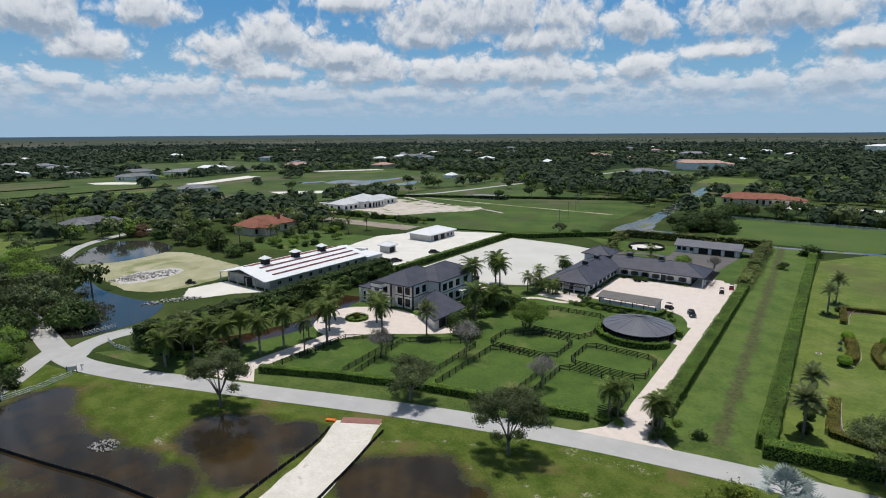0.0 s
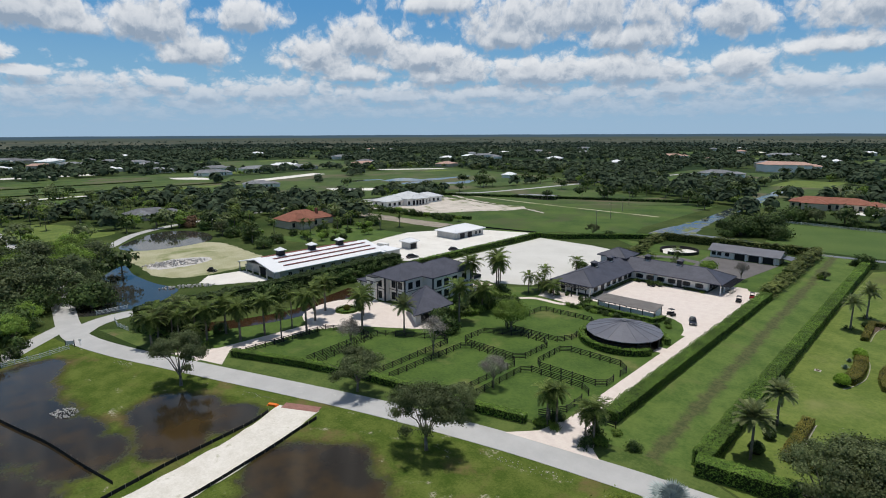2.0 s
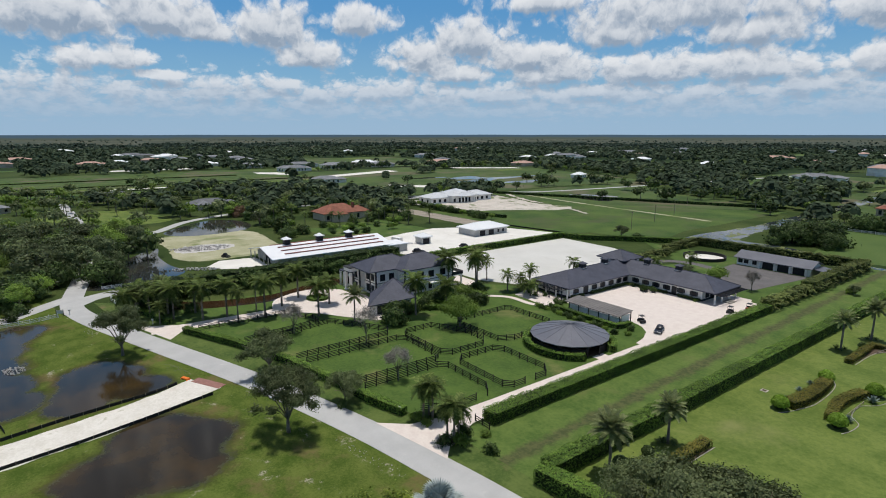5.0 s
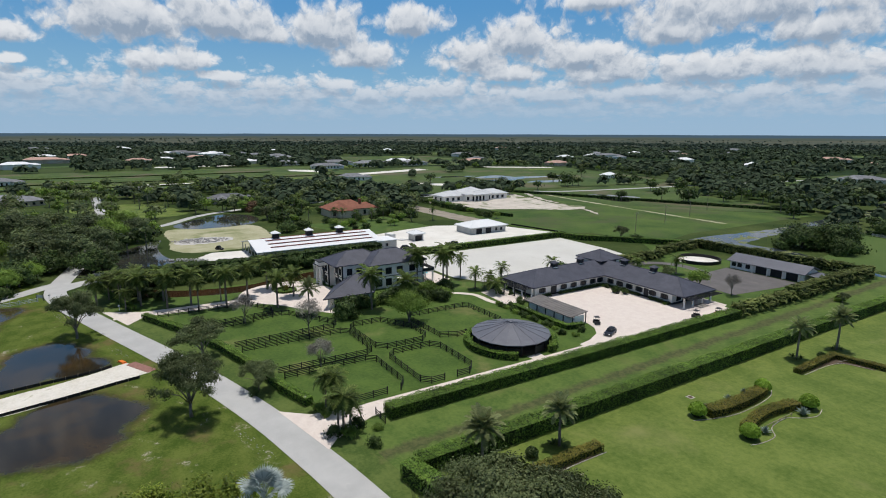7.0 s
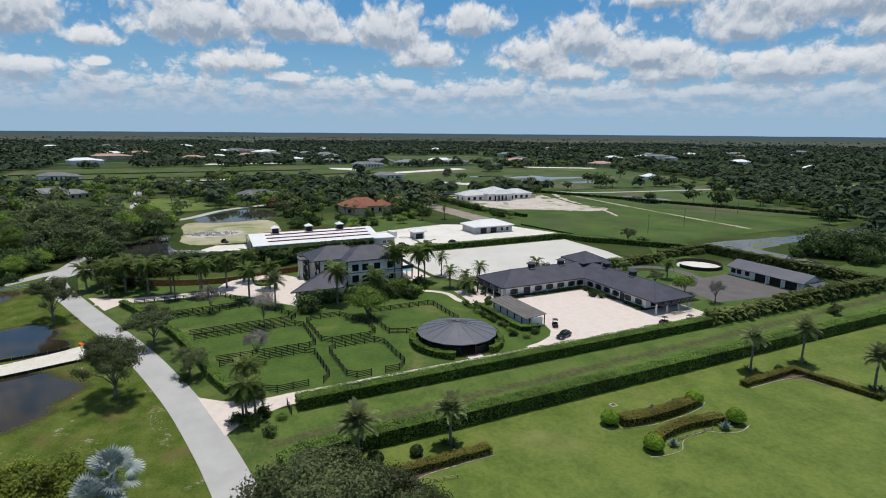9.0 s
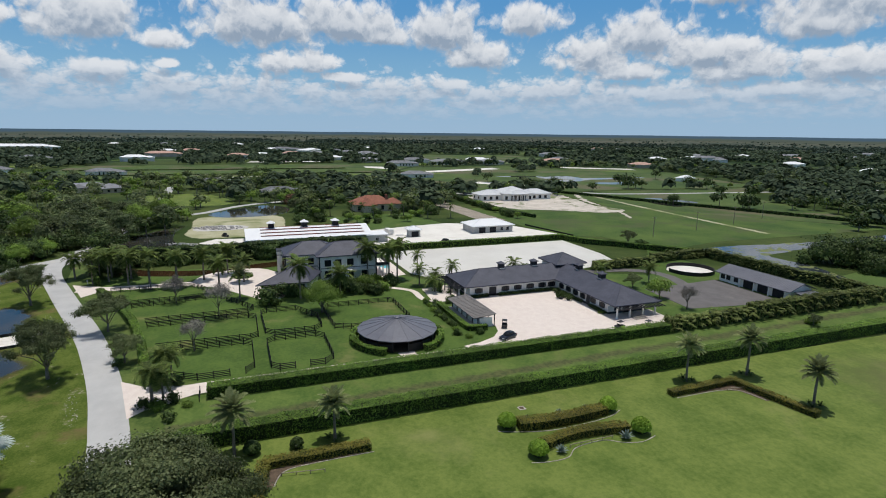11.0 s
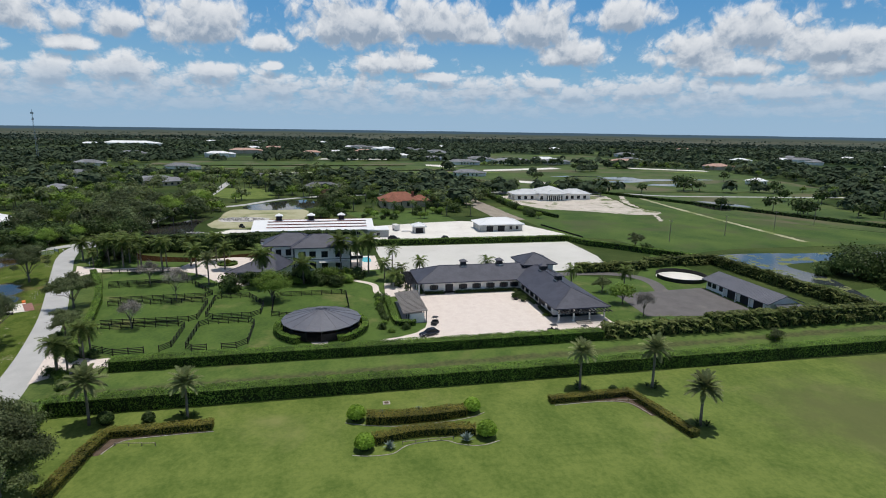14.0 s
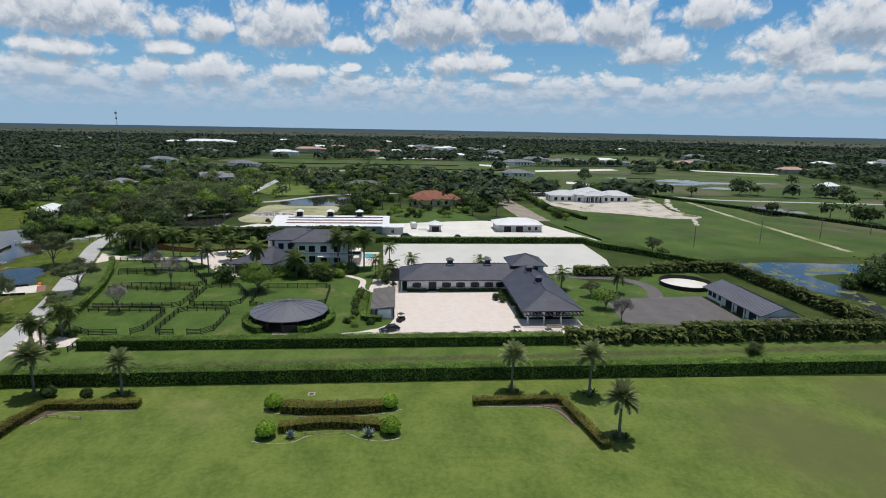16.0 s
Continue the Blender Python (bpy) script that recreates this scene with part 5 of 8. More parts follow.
def carport():
    t = thing("carport", "long open shed with a weathered grey metal roof", "carport")
    x0, x1, y0, y1 = -55.4, -37.7, 158.3, 164.2
    roof = part("roof", Build().add([(x0, y0, 2.35), (x1, y0, 2.35), (x1, y1, 2.95), (x0, y1, 2.95), (x0, y0, 2.5), (x1, y0, 2.5), (x1, y1, 3.1), (x0, y1, 3.1)],
                                     [(0, 3, 2, 1), (4, 5, 6, 7), (0, 1, 5, 4), (1, 2, 6, 5), (2, 3, 7, 6), (3, 0, 4, 7)]).mesh("roof", M_GREYSEAM), t)
    b = Build()
    for k in range(19):
        x = x0 + 0.3 + k * (x1 - x0 - 0.6) / 18
        b.tube([(x, y0, 2.52), (x, y1, 3.12)], [0.04, 0.04], 4)
    part("seam", b.mesh("seam", M_GREYSEAM), roof)
    part("back_wall", Build().box(x0 + 0.6, x1 - 0.6, y0 + 1.5, y0 + 1.7, 0, 1.45).mesh("back_wall", M_WHITE), t)
    for x in (x0 + 0.3, x1 - 0.5):
        part("end_wall", Build().box(x, x + 0.2, y0 + 1.7, y1 - 0.9, 0, 2.3).mesh("end_wall", M_WHITE), t)
    for k in range(6):
        part("post", Build().box(-0.1, 0.1, -0.1, 0.1, 0, 2.92).mesh("post", M_DARKTRIM), t, m=pose(x0 + 0.4 + k * (x1 - x0 - 0.8) / 5, y1 - 0.3, 0))
    for k in range(6):
        part("post", Build().box(-0.1, 0.1, -0.1, 0.1, 0, 2.43).mesh("post", M_DARKTRIM), t, m=pose(x0 + 0.6 + k * (x1 - x0 - 1.2) / 5, y0 + 1.35, 0))
    part("floor", Build().box(x0 + 0.1, x1 - 0.1, y0 + 0.2, y1, 0, 0.08).mesh("floor", M_ROAD), t)
    return t


def gable(parent, x0, x1, y0, y1, ze, zr, mat, over=0.6, seams=0):
    """A gabled roof, the ridge along x."""
    x0, x1, y0, y1, ym, k = x0 - over, x1 + over, y0 - over, y1 + over, (y0 + y1) / 2, 0.18
    vs = [(x, y, z) for x in (x0, x1) for y, z in ((y0, ze), (ym, zr), (y1, ze), (y1, ze + k), (ym, zr + k), (y0, ze + k))]
    fs = [(0, 1, 2, 3, 4, 5), (11, 10, 9, 8, 7, 6), (5, 4, 10, 11), (4, 3, 9, 10), (3, 2, 8, 9), (2, 1, 7, 8), (1, 0, 6, 7), (0, 5, 11, 6)]
    r = part("roof", mesh_of("roof", vs, [f[::-1] for f in fs], mat), parent)
    if seams:
        b = Build()
        for i in range(seams + 1):
            x = x0 + (x1 - x0) * i / seams
            b.tube([(x, y0, ze + k + 0.02), (x, ym, zr + k + 0.02), (x, y1, ze + k + 0.02)], [0.03] * 3, 4)
        part("seam", b.mesh("seam", mat), r)
    return r


def tack_shed():
    t = thing("equipment_barn", "long white equipment barn with a dark metal gable roof", "barn")
    part("wall", Build().add([(-53.9, 251.6, 0), (-29.3, 251.6, 0), (-29.3, 260, 0), (-53.9, 260, 0), (-53.9, 251.6, 2.8), (-29.3, 251.6, 2.8), (-29.3, 260, 2.8), (-53.9, 260, 2.8), (-29.3, 255.8, 4.7), (-53.9, 255.8, 4.7)],
                             [(0, 1, 5, 4), (1, 2, 6, 8, 5), (2, 3, 7, 6), (3, 0, 4, 9, 7)]).mesh("wall", M_WHITE), t)
    gable(t, -53.9, -29.3, 251.0, 260.6, 2.72, 4.75, M_SEAM, 0.7, 40)
    for x in (-50.5, -47.6, -52.6):
        window(t, x, 251.58, 1.0, 1.3, 1.2, "-y")
    # open bays: solid dark panels, the shade inside painted on
    for x in (-43.0, -38.0, -33.0):
        part("garage_door", Build().box(x - 1.8, x + 1.8, 251.5, 251.7, 0.02, 2.4).mesh("garage_door", M_SHADE), t)
    for x in (-45.5, -40.5, -35.5, -30.4):
        post(t, x, 250.7, 2.7, 0.13)
    part("lean_to", Build().add([(-29.0, 252.5, 2.6), (-24.8, 252.5, 2.0), (-24.8, 260, 2.0), (-29.0, 260, 2.6), (-29.0, 252.5, 2.72), (-24.8, 252.5, 2.12), (-24.8, 260, 2.12), (-29.0, 260, 2.72)],
                                [(0, 3, 2, 1), (4, 5, 6, 7), (0, 1, 5, 4), (1, 2, 6, 5), (2, 3, 7, 6), (3, 0, 4, 7)]).mesh("lean_to", M_SEAM), t)
    for y in (253, 259.5):
        post(t, -25.2, y, 2.0, 0.09, M_DARKTRIM)


def lunge_pen():
    x, y, r, n = -66.3, 251.6, 7.6, 36
    disc("lunge_pen_footing", x, y, r, 0.08, M_SAND, "white sand floor of the small round pen", "pen floor", 48)
    t = thing("lunge_pen", "small round pen with a low black wall", "round pen", (x, y, 0))
    w = 2 * r * math.sin(math.pi / n)
    me = Build().box(-0.05, 0.05, -w / 2, w / 2, 0.0, 1.15).box(-0.09, 0.09, -w / 2, w / 2, 1.15, 1.25).mesh("panel", M_FENCE)
    for k in range(n):
        if k in (24, 25):
            continue
        a = 360 * k / n
        part("panel", me, t, m=pose(0, 0, 0, 0, 0, a) @ pose(r, 0, 0))


def villa():
    t = thing("house", "white two-storey villa with dark slate hip roofs", "house")
    E = 7.4
    plan = [(-108.7, 121.4), (-104.2, 121.4), (-104.2, 123.2), (-97.5, 123.2), (-97.5, 130.6), (-93.1, 130.6), (-93.1, 148.5), (-105.5, 148.5), (-105.5, 138), (-108.7, 138)]
    cx, cy = -100, 134
    out = [(x + (0.05 if x > cx else -0.05), y + (0.05 if y > cy else -0.05)) for x, y in plan]
    part("wall", Build().prism(plan, 0, E).mesh("wall", M_WHITE), t)
    part("wall_band", Build().prism(out, 3.55, 3.75).mesh("wall_band", M_DARKTRIM), t, "charcoal string course")
    part("entry_wall", Build().box(-116.2, -108.7, 121.8, 132, 0, 4.5).mesh("entry_wall", M_WHITE), t)
    add_hip(t, M_SLATE, -108.7, -97.5, 121.4, 138, E, 3.1, over=0.9)
    add_hip(t, M_SLATE, -105.5, -93.1, 130.4, 148.5, E, 3.2, over=0.9)
    add_hip(t, M_SLATE, -116.2, -107.5, 121.8, 132, 4.5, 1.5, over=0.9, name="entry_roof")
    # garage set at a slant, its roof a fan of slopes
    g = [(-82.2, 112.8), (-81.9, 125.2), (-91.6, 129.8), (-95.5, 125), (-91.4, 119.2)]
    part("garage_wall", Build().prism(g, 0, 2.9).mesh("garage_wall", M_WHITE), t)
    e = [(-81.2, 111.2), (-80.9, 126.1), (-92.0, 131.0), (-96.3, 125), (-91.9, 118.1)]
    n = len(e)
    roof = part("garage_roof", mesh_of("garage_roof", [(x, y, 2.9) for x, y in e] + [(x, y, 3.15) for x, y in e] + [(-90.2, 124.8, 6.9)],
                                       [tuple(range(n - 1, -1, -1))] + [(i, (i + 1) % n, n + (i + 1) % n, n + i) for i in range(n)] + [(n + i, n + (i + 1) % n, 2 * n) for i in range(n)], M_SLATE), t)
    b = Build()
    for x, y in e:
        b.tube([(x, y, 3.17), (-90.2, 124.8, 6.92)], [0.11, 0.11], 6)
    part("ridge_cap", b.mesh("ridge_cap", M_SLATE), roof)
    for z, h in ((0.8, 2.0), (4.4, 1.8)):
        window(t, -106.4, 121.38, z, 1.4, h, "-y")
        for x in (-102.3, -99.4):
            window(t, x, 123.18, z, 1.5, h, "-y")
        for y in (133.2, 136.4, 140.2, 144.6):
            window(t, -93.08, y, z, 1.8, h, "+x")
        for x in (-103.5, -99.3, -95.2):
            window(t, x, 148.52, z, 1.8, h, "+y")
        for y in (125.5, 128.6):
            if z > 3:
                window(t, -97.48, y, z, 1.5, h, "+x")
        for y in (125.5, 130.5, 135):
            if z > 3:
                window(t, -108.72, y, z, 1.5, h, "-x")
    for x in (-114.8, -112):
        window(t, x, 121.78, 0.9, 1.3, 2.2, "-y")
    for x, y in ((-104.2, 121.4), (-97.5, 123.2), (-93.1, 130.6), (-93.1, 148.5), (-108.7, 121.4), (-100.9, 123.2)):
        part("corner_trim", Build().box(-0.2, 0.2, -0.2, 0.2, 0, E).mesh("corner_trim", M_DARKTRIM), t, m=pose(x, y, 0))
    for x in (-116.0, -113.4):
        post(t, x, 120.9, 4.5, 0.25)
    # two-storey portico with charcoal bands
    for x in (-109.6, -106.6):
        post(t, x, 119.6, 6.2, 0.36)
    part("portico", Build().box(-110.1, -106.1, 119.1, 121.5, 6.2, 7.3).mesh("portico", M_WHITE), t)
    part("portico_band", Build().box(-110.25, -105.95, 118.95, 121.38, 7.3, 7.55).box(-110.2, -106.0, 119.0, 121.38, 6.0, 6.2).mesh("portico_band", M_DARKTRIM), t)
    part("front_door", Build().box(-108.9, -107.5, 121.3, 121.42, 0.1, 4.6).mesh("front_door", M_DARKTRIM), t)
    for x, y, rz in ((-81.95, 116.0, 0), (-81.85, 119.6, 0), (-81.8, 123.2, 0)):
        part("garage_door", Build().box(-0.08, 0.12, -1.4, 1.4, 0.02, 2.4).mesh("garage_door", M_DARKTRIM), t, m=pose(x, y, 0, 0, 0, rz))
    # balcony over the terrace behind
    part("terrace_roof", Build().box(-103, -92.6, 148.5, 152.4, 3.3, 3.6).mesh("terrace_roof", M_WHITE), t)
    for x in (-102.5, -97.8, -93.1):
        post(t, x, 152.0, 3.3, 0.2)
    part("balcony_rail", Build().box(-103, -92.6, 152.3, 152.4, 3.6, 4.6).box(-92.7, -92.6, 148.5, 152.4, 3.6, 4.6).mesh("balcony_rail", M_DARKTRIM), t)
    part("awning", Build().box(-93.0, -90.4, 138.5, 147.5, 3.0, 3.2).mesh("awning", M_WHITE), t)
    for y in (139, 143, 147):
        post(t, -90.6, y, 3.0, 0.14)
    sheet("pool_terrace", [(-92, 147.5), (-90, 152), (-92, 158), (-112, 158), (-112, 149.5), (-100, 149)], 0.06, M_PAVER, "pale paved pool terrace", "terrace")
    sheet("pool", [(-109, 152.8), (-103, 153.2), (-102.6, 155.8), (-109, 155.6)], 0.08, M_POOL, "turquoise swimming pool", "pool", smooth=True)


def white_barn():
    x0, x1, y0, y1, e, r = -174.5, -148.5, 110.5, 161, 3.2, 2.6
    t = thing("unfinished_barn", "long low barn under construction with a white roof", "barn")
    part("wall", Build().box(x0 + 1.5, x1 - 1.5, y0 + 3.0, y1 - 2, 0, e).mesh("wall", M_BLOCK), t)
    xm = (x0 + x1) / 2
    k = 0.25
    vs = [(x, y, z) for y in (y0, y1) for x, z in ((x0, e), (xm, e + r), (x1, e), (x1, e + k), (xm, e + r + k), (x0, e + k))]
    fs = [(0, 1, 2, 3, 4, 5), (11, 10, 9, 8, 7, 6), (5, 4, 10, 11), (4, 3, 9, 10), (3, 2, 8, 9), (2, 1, 7, 8), (1, 0, 6, 7), (0, 5, 11, 6)]
    roof = part("roof", mesh_of("roof", vs, fs, M_WHITEMETAL), t)
    for x in (xm - 6.0, xm - 2.6, xm + 2.6, xm + 6.0, xm + 9.4):
        z = e + k + r * (1 - abs(x - xm) / (x1 - xm))
        part("underlay_strip", Build().add([(x - 0.45, y0 + 6, z + 0.03), (x + 0.45, y0 + 6, z + 0.03), (x + 0.45, y1 - 3, z + 0.03), (x - 0.45, y1 - 3, z + 0.03), (x - 0.45, y0 + 6, z + 0.22), (x + 0.45, y0 + 6, z + 0.22), (x + 0.45, y1 - 3, z + 0.22), (x - 0.45, y1 - 3, z + 0.22)],
                                          [(0, 3, 2, 1), (4, 5, 6, 7), (0, 1, 5, 4), (1, 2, 6, 5), (2, 3, 7, 6), (3, 0, 4, 7)]).mesh("underlay_strip", M_UNDERLAY), roof)
    for y in (121.0, 134.5, 147.5):
        cupola(t, xm, y, e + r + 0.9, 1.25, M_WHITEMETAL, M_SHADE)
    for k2 in range(9):
        window(t, x1 - 1.48, y0 + 7 + k2 * 4.6, 1.0, 1.4, 1.2, "+x", M_BLOCK)
    # dark slab on the wall, painted as the shade of a gateway
    part("opening", Build().box(xm - 2.2, xm + 2.2, y0 + 2.9, y0 + 3.1, 0, 2.8).mesh("opening", M_SHADE), t)
    for k2 in range(6):
        post(t, x0 + 1 + k2 * (x1 - x0 - 2) / 5, y0 + 0.5, e, 0.15, M_BLOCK)
    part("annex", Build().box(x1 - 8, x1 + 1.0, y1 - 3, y1 + 6, 0, 3.0).mesh("annex", M_BLOCK), t)
    window(t, x1 + 1.02, y1 + 1.5, 0.8, 1.2, 1.2, "+x", M_BLOCK)
    part("annex_roof", Build().box(x1 - 8.4, x1 + 1.4, y1 - 3, y1 + 6.4, 3.0, 3.3).mesh("annex_roof", M_WHITEMETAL), t)


def small_blocks():
    t = thing("well_house", "small square block hut with a white roof", "hut")
    part("wall", Build().box(-159.3, -154.5, 179, 183.8, 0, 3.0).mesh("wall", M_BLOCK), t)
    add_hip(t, M_WHITEMETAL, -159.3, -154.5, 179, 183.8, 3.0, 1.4, over=0.8)
    # doorway shown by a panel in the colour of its inner shade
    part("opening", Build().box(-154.52, -154.42, 179.8, 183.0, 0, 2.4).mesh("opening", M_SHADE), t)
    t = thing("block_garage", "grey block garage building with a white hip roof", "garage")
    part("wall", Build().box(-166.8, -154.5, 209.4, 229.6, 0, 3.1).mesh("wall", M_BLOCK), t)
    add_hip(t, M_WHITEMETAL, -166.8, -154.5, 209.4, 229.6, 3.1, 2.3, over=0.9)
    # closed panels coloured like the shade inside the garage
    for y in (214.0, 219.4):
        part("garage_door", Build().box(-154.6, -154.42, y - 1.6, y + 1.6, 0, 2.6).mesh("garage_door", M_SHADE), t)
    for y in (224, 227):
        window(t, -154.48, y, 1.0, 1.0, 1.2, "+x")


def far_house(x, y, w, d, h, wall, roof, rz=0.0, rise=2.2, wings=1, panes=True, label="far house among trees"):
    t = thing("house", label, "house", (x, y, 0), rz)
    part("wall", Build().box(-w / 2, w / 2, -d / 2, d / 2, 0, h).mesh("wall", wall), t)
    add_hip(t, roof, -w / 2, w / 2, -d / 2, d / 2, h, rise, over=0.9, caps=False)
    if wings:
        a = w * 0.32
        part("wing", Build().box(-w * 0.18 - a / 2, -w * 0.18 + a / 2, -d * 0.85, -d * 0.2, 0, h).mesh("wing", wall), t)
        add_hip(t, roof, -w * 0.18 - a / 2, -w * 0.18 + a / 2, -d * 0.85, d * 0.1, h - 0.05, rise * 0.8, over=0.8, caps=False, name="wing_roof")
        part("wing", Build().box(w / 2 - 0.2, w / 2 + d * 0.45, -d * 0.3, d * 0.35, 0, h * 0.85).mesh("wing", wall), t)
        add_hip(t, roof, w / 2 - d * 0.3, w / 2 + d * 0.45, -d * 0.3, d * 0.35, h * 0.85, rise * 0.7, over=0.8, caps=False, name="wing_roof")
    if not panes:
        return t
    for k in range(max(2, int(w / 4))):
        xx = -w / 2 + w * (k + 0.5) / max(2, int(w / 4))
        part("window", Build().box(xx - 0.8, xx + 0.8, d / 2 - 0.02, d / 2 + 0.03, 0.8, h - 0.7).mesh("window", M_GLASS), t)
        part("window", Build().box(xx - 0.8, xx + 0.8, -d / 2 - 0.03, -d / 2 + 0.02, 0.8, h - 0.7).mesh("window", M_GLASS), t)
    for k in range(max(1, int(d / 5))):
        yy = -d / 2 + d * (k + 0.5) / max(1, int(d / 5))
        part("window", Build().box(w / 2 - 0.02, w / 2 + 0.03, yy - 0.8, yy + 0.8, 0.8, h - 0.7).mesh("window", M_GLASS), t)
    return t


def new_house():
    """Long low house: a tall middle with a columned porch, lower wings to both sides."""
    t = thing("house", "large new white house with a columned porch on bare marl", "house")
    roof = surface("white_new_roof", (0.52, 0.53, 0.55), (0.63, 0.64, 0.65), 0.2, 0.7, 0.0, 2.0)
    part("wall", Build().box(-284, -263, 280, 302, 0, 4.6).mesh("wall", M_WHITE), t)
    part("wing", Build().box(-281, -267, 264.5, 280, 0, 3.7).mesh("wing", M_WHITE), t)
    part("wing", Build().box(-280, -266, 302, 318, 0, 3.7).mesh("wing", M_WHITE), t)
    add_hip(t, roof, -284, -263, 280, 302, 4.6, 4.0, over=0.9)
    add_hip(t, roof, -281, -267, 264.5, 284, 3.7, 2.9, over=0.9, name="wing_roof")
    add_hip(t, roof, -280, -266, 298, 318, 3.7, 2.9, over=0.9, name="wing_roof")
    add_hip(t, roof, -268, -259.6, 285, 297, 4.5, 2.2, over=0.6, name="porch_roof")
    for y in (285.2, 288.2, 291, 293.8, 296.8):
        post(t, -259.8, y, 4.5, 0.28)
    # dark panels paint the shade of the porch doorways
    for y in (286.6, 289.6, 292.4, 295.4):
        part("opening", Build().box(-263.02, -262.9, y - 1.1, y + 1.1, 0.1, 3.3).mesh("opening", M_SHADE), t)
    for y in (281.8, 299.8):
        window(t, -262.98, y, 0.8, 1.6, 2.2, "+x")
    for y in (267.5, 272, 276.5):
        window(t, -266.98, y, 0.8, 1.8, 1.9, "+x")
    for y in (305, 309.5, 314):
        window(t, -265.98, y, 0.8, 1.8, 1.9, "+x")
    for x in (-277.5, -271):
        window(t, x, 264.48, 0.8, 1.6, 1.9, "-y")
        window(t, x + 1, 318.02, 0.8, 1.6, 1.9, "+y")
    return t


main_barn()
round_pen()
carport()
tack_shed()
lunge_pen()
villa()
white_barn()
small_blocks()
red = far_house(-246, 184, 23, 15, 4.0, M_TAN, M_TERRA, 90, 4.4, label="large house with a terracotta tile roof")
part("chimney", Build().box(7, 8.4, -4.5, -3.3, 5, 9.2).mesh("chimney", M_TERRA), red)
new_house()


# ---- hedges and fences ----
hedge("long clipped dense green hedge beside the driveway", poly((-21.2, 100.6), (-21.1, 150), (-21.0, 200.5)), 3.1, 2.2, L_HEDGE, 27, 0.095, 21)
hedge("long clipped dense green hedge beside the lawn", poly((-4.7, 97.2), (-4.7, 150), (-4.7, 269)), 2.9, 2.6, L_HEDGE, 27, 0.095, 22)
hedge("clipped green hedge along the road by the lawn", poly((-4.9, 95.7), (8, 97.5), (22, 100.2)), 2.7, 2.5, L_HEDGE, 27, 0.095, 23)
hedge("clipped dark green hedge between paddocks and road", poly(*HEDGE_S[2:]), 1.7, 1.6, L_HEDGE, 24, 0.105, 24)
hedge("clipped dark green hedge by the palms and road", poly((-131, 61.8), (-113.7, 66.3), (-107, 68.2)), 1.6, 1.4, L_HEDGE, 15, 0.14, 25)
hedge("clipped green hedge along the riding arena", poly((-130.6, 156), (-130.4, 241), (-119, 245), (-109, 255), (-96, 266), (-85, 275)), 2.2, 2.2, L_HEDGE, 9, 0.18, 26)
hedge("low clipped hedge beside the carport", poly((-57, 156.5), (-40, 156.5), (-36.8, 156.9), (-36.3, 161)), 1.5, 1.2, L_HEDGE, 20, 0.12, 27)
for i, line in enumerate([((-59.6, 194.8), (-47.0, 194.8)), ((-43.4, 194.8), (-36.8, 194.8)), ((-60.5, 176.4), (-60.5, 194.0)), ((-60.5, 167.6), (-60.5, 172.6))]):
    hedge("low dark clipped hedge at the foot of the stable wall", straight(*line), 1.0, 0.85, L_DARK, 22, 0.11, 140 + i, 0.1)
ARECA = [
    ("tall loose hedge of areca palms beside the stable", poly((-21.6, 201.5), (-21.6, 228)), 3.7, 4.2),
    ("tall dense hedge of areca palms beside the asphalt court", poly((-21.6, 228), (-22.0, 252), (-22.0, 278)), 4.2, 5.5),
    ("tall areca palm hedge behind the equipment barn", poly((-21.5, 279), (-50, 276.5), (-82, 275)), 3.6, 4.6),
    ("tall areca palm hedge behind the small round pen", poly((-83, 274), (-82.5, 258), (-81, 248)), 3.4, 4.3),
    ("areca palm hedge between arena and paddock", poly((-78.5, 246), (-78.2, 221)), 3.2, 4.0),
]
for i, (label, line, w, h) in enumerate(ARECA):
    hedge(label.replace("areca palm", "areca").replace("palms", "stems") + ", inner growth", line, w * 0.75, h * 0.7, L_ARECA, 7, 0.24, 130 + i, 0.5)
    clump_hedge(label, line, w, h, L_ARECA, 15, 31 + i, 1.7)
hedge("dense dark shrubbery along the ditch", poly((-133.5, 62), (-131.8, 82), (-131.3, 100), (-132.4, 118), (-133, 134), (-132.6, 152)), 4.4, 5.6, L_DARK, 9, 0.24, 36, 0.5)
for i, y in enumerate(range(64, 152, 5)):
    tree("dark_b", float(np.interp(y, [62, 82, 100, 118, 134, 152], [-133.0, -131.5, -131.0, -132.0, -132.6, -132.3])) + (i % 3) * 0.7, y + 0.0, 0.76 + 0.12 * ((i * 5) % 4) / 3, i * 83)
clump_hedge("tall dark tropical hedge along the ditch", poly((-133.5, 62), (-131.8, 82), (-131.3, 100), (-132.4, 118), (-133, 134), (-132.6, 152)), 5.4, 7.4, L_DARK, 5, 35, 1.9)

M_BOARD = Build().box(0, 1, -0.025, 0.025, -0.075, 0.075).mesh("board", M_FENCE)
M_FPOST = Build().box(-0.08, 0.08, -0.08, 0.08, 0, 1.55).mesh("post", M_FENCE)


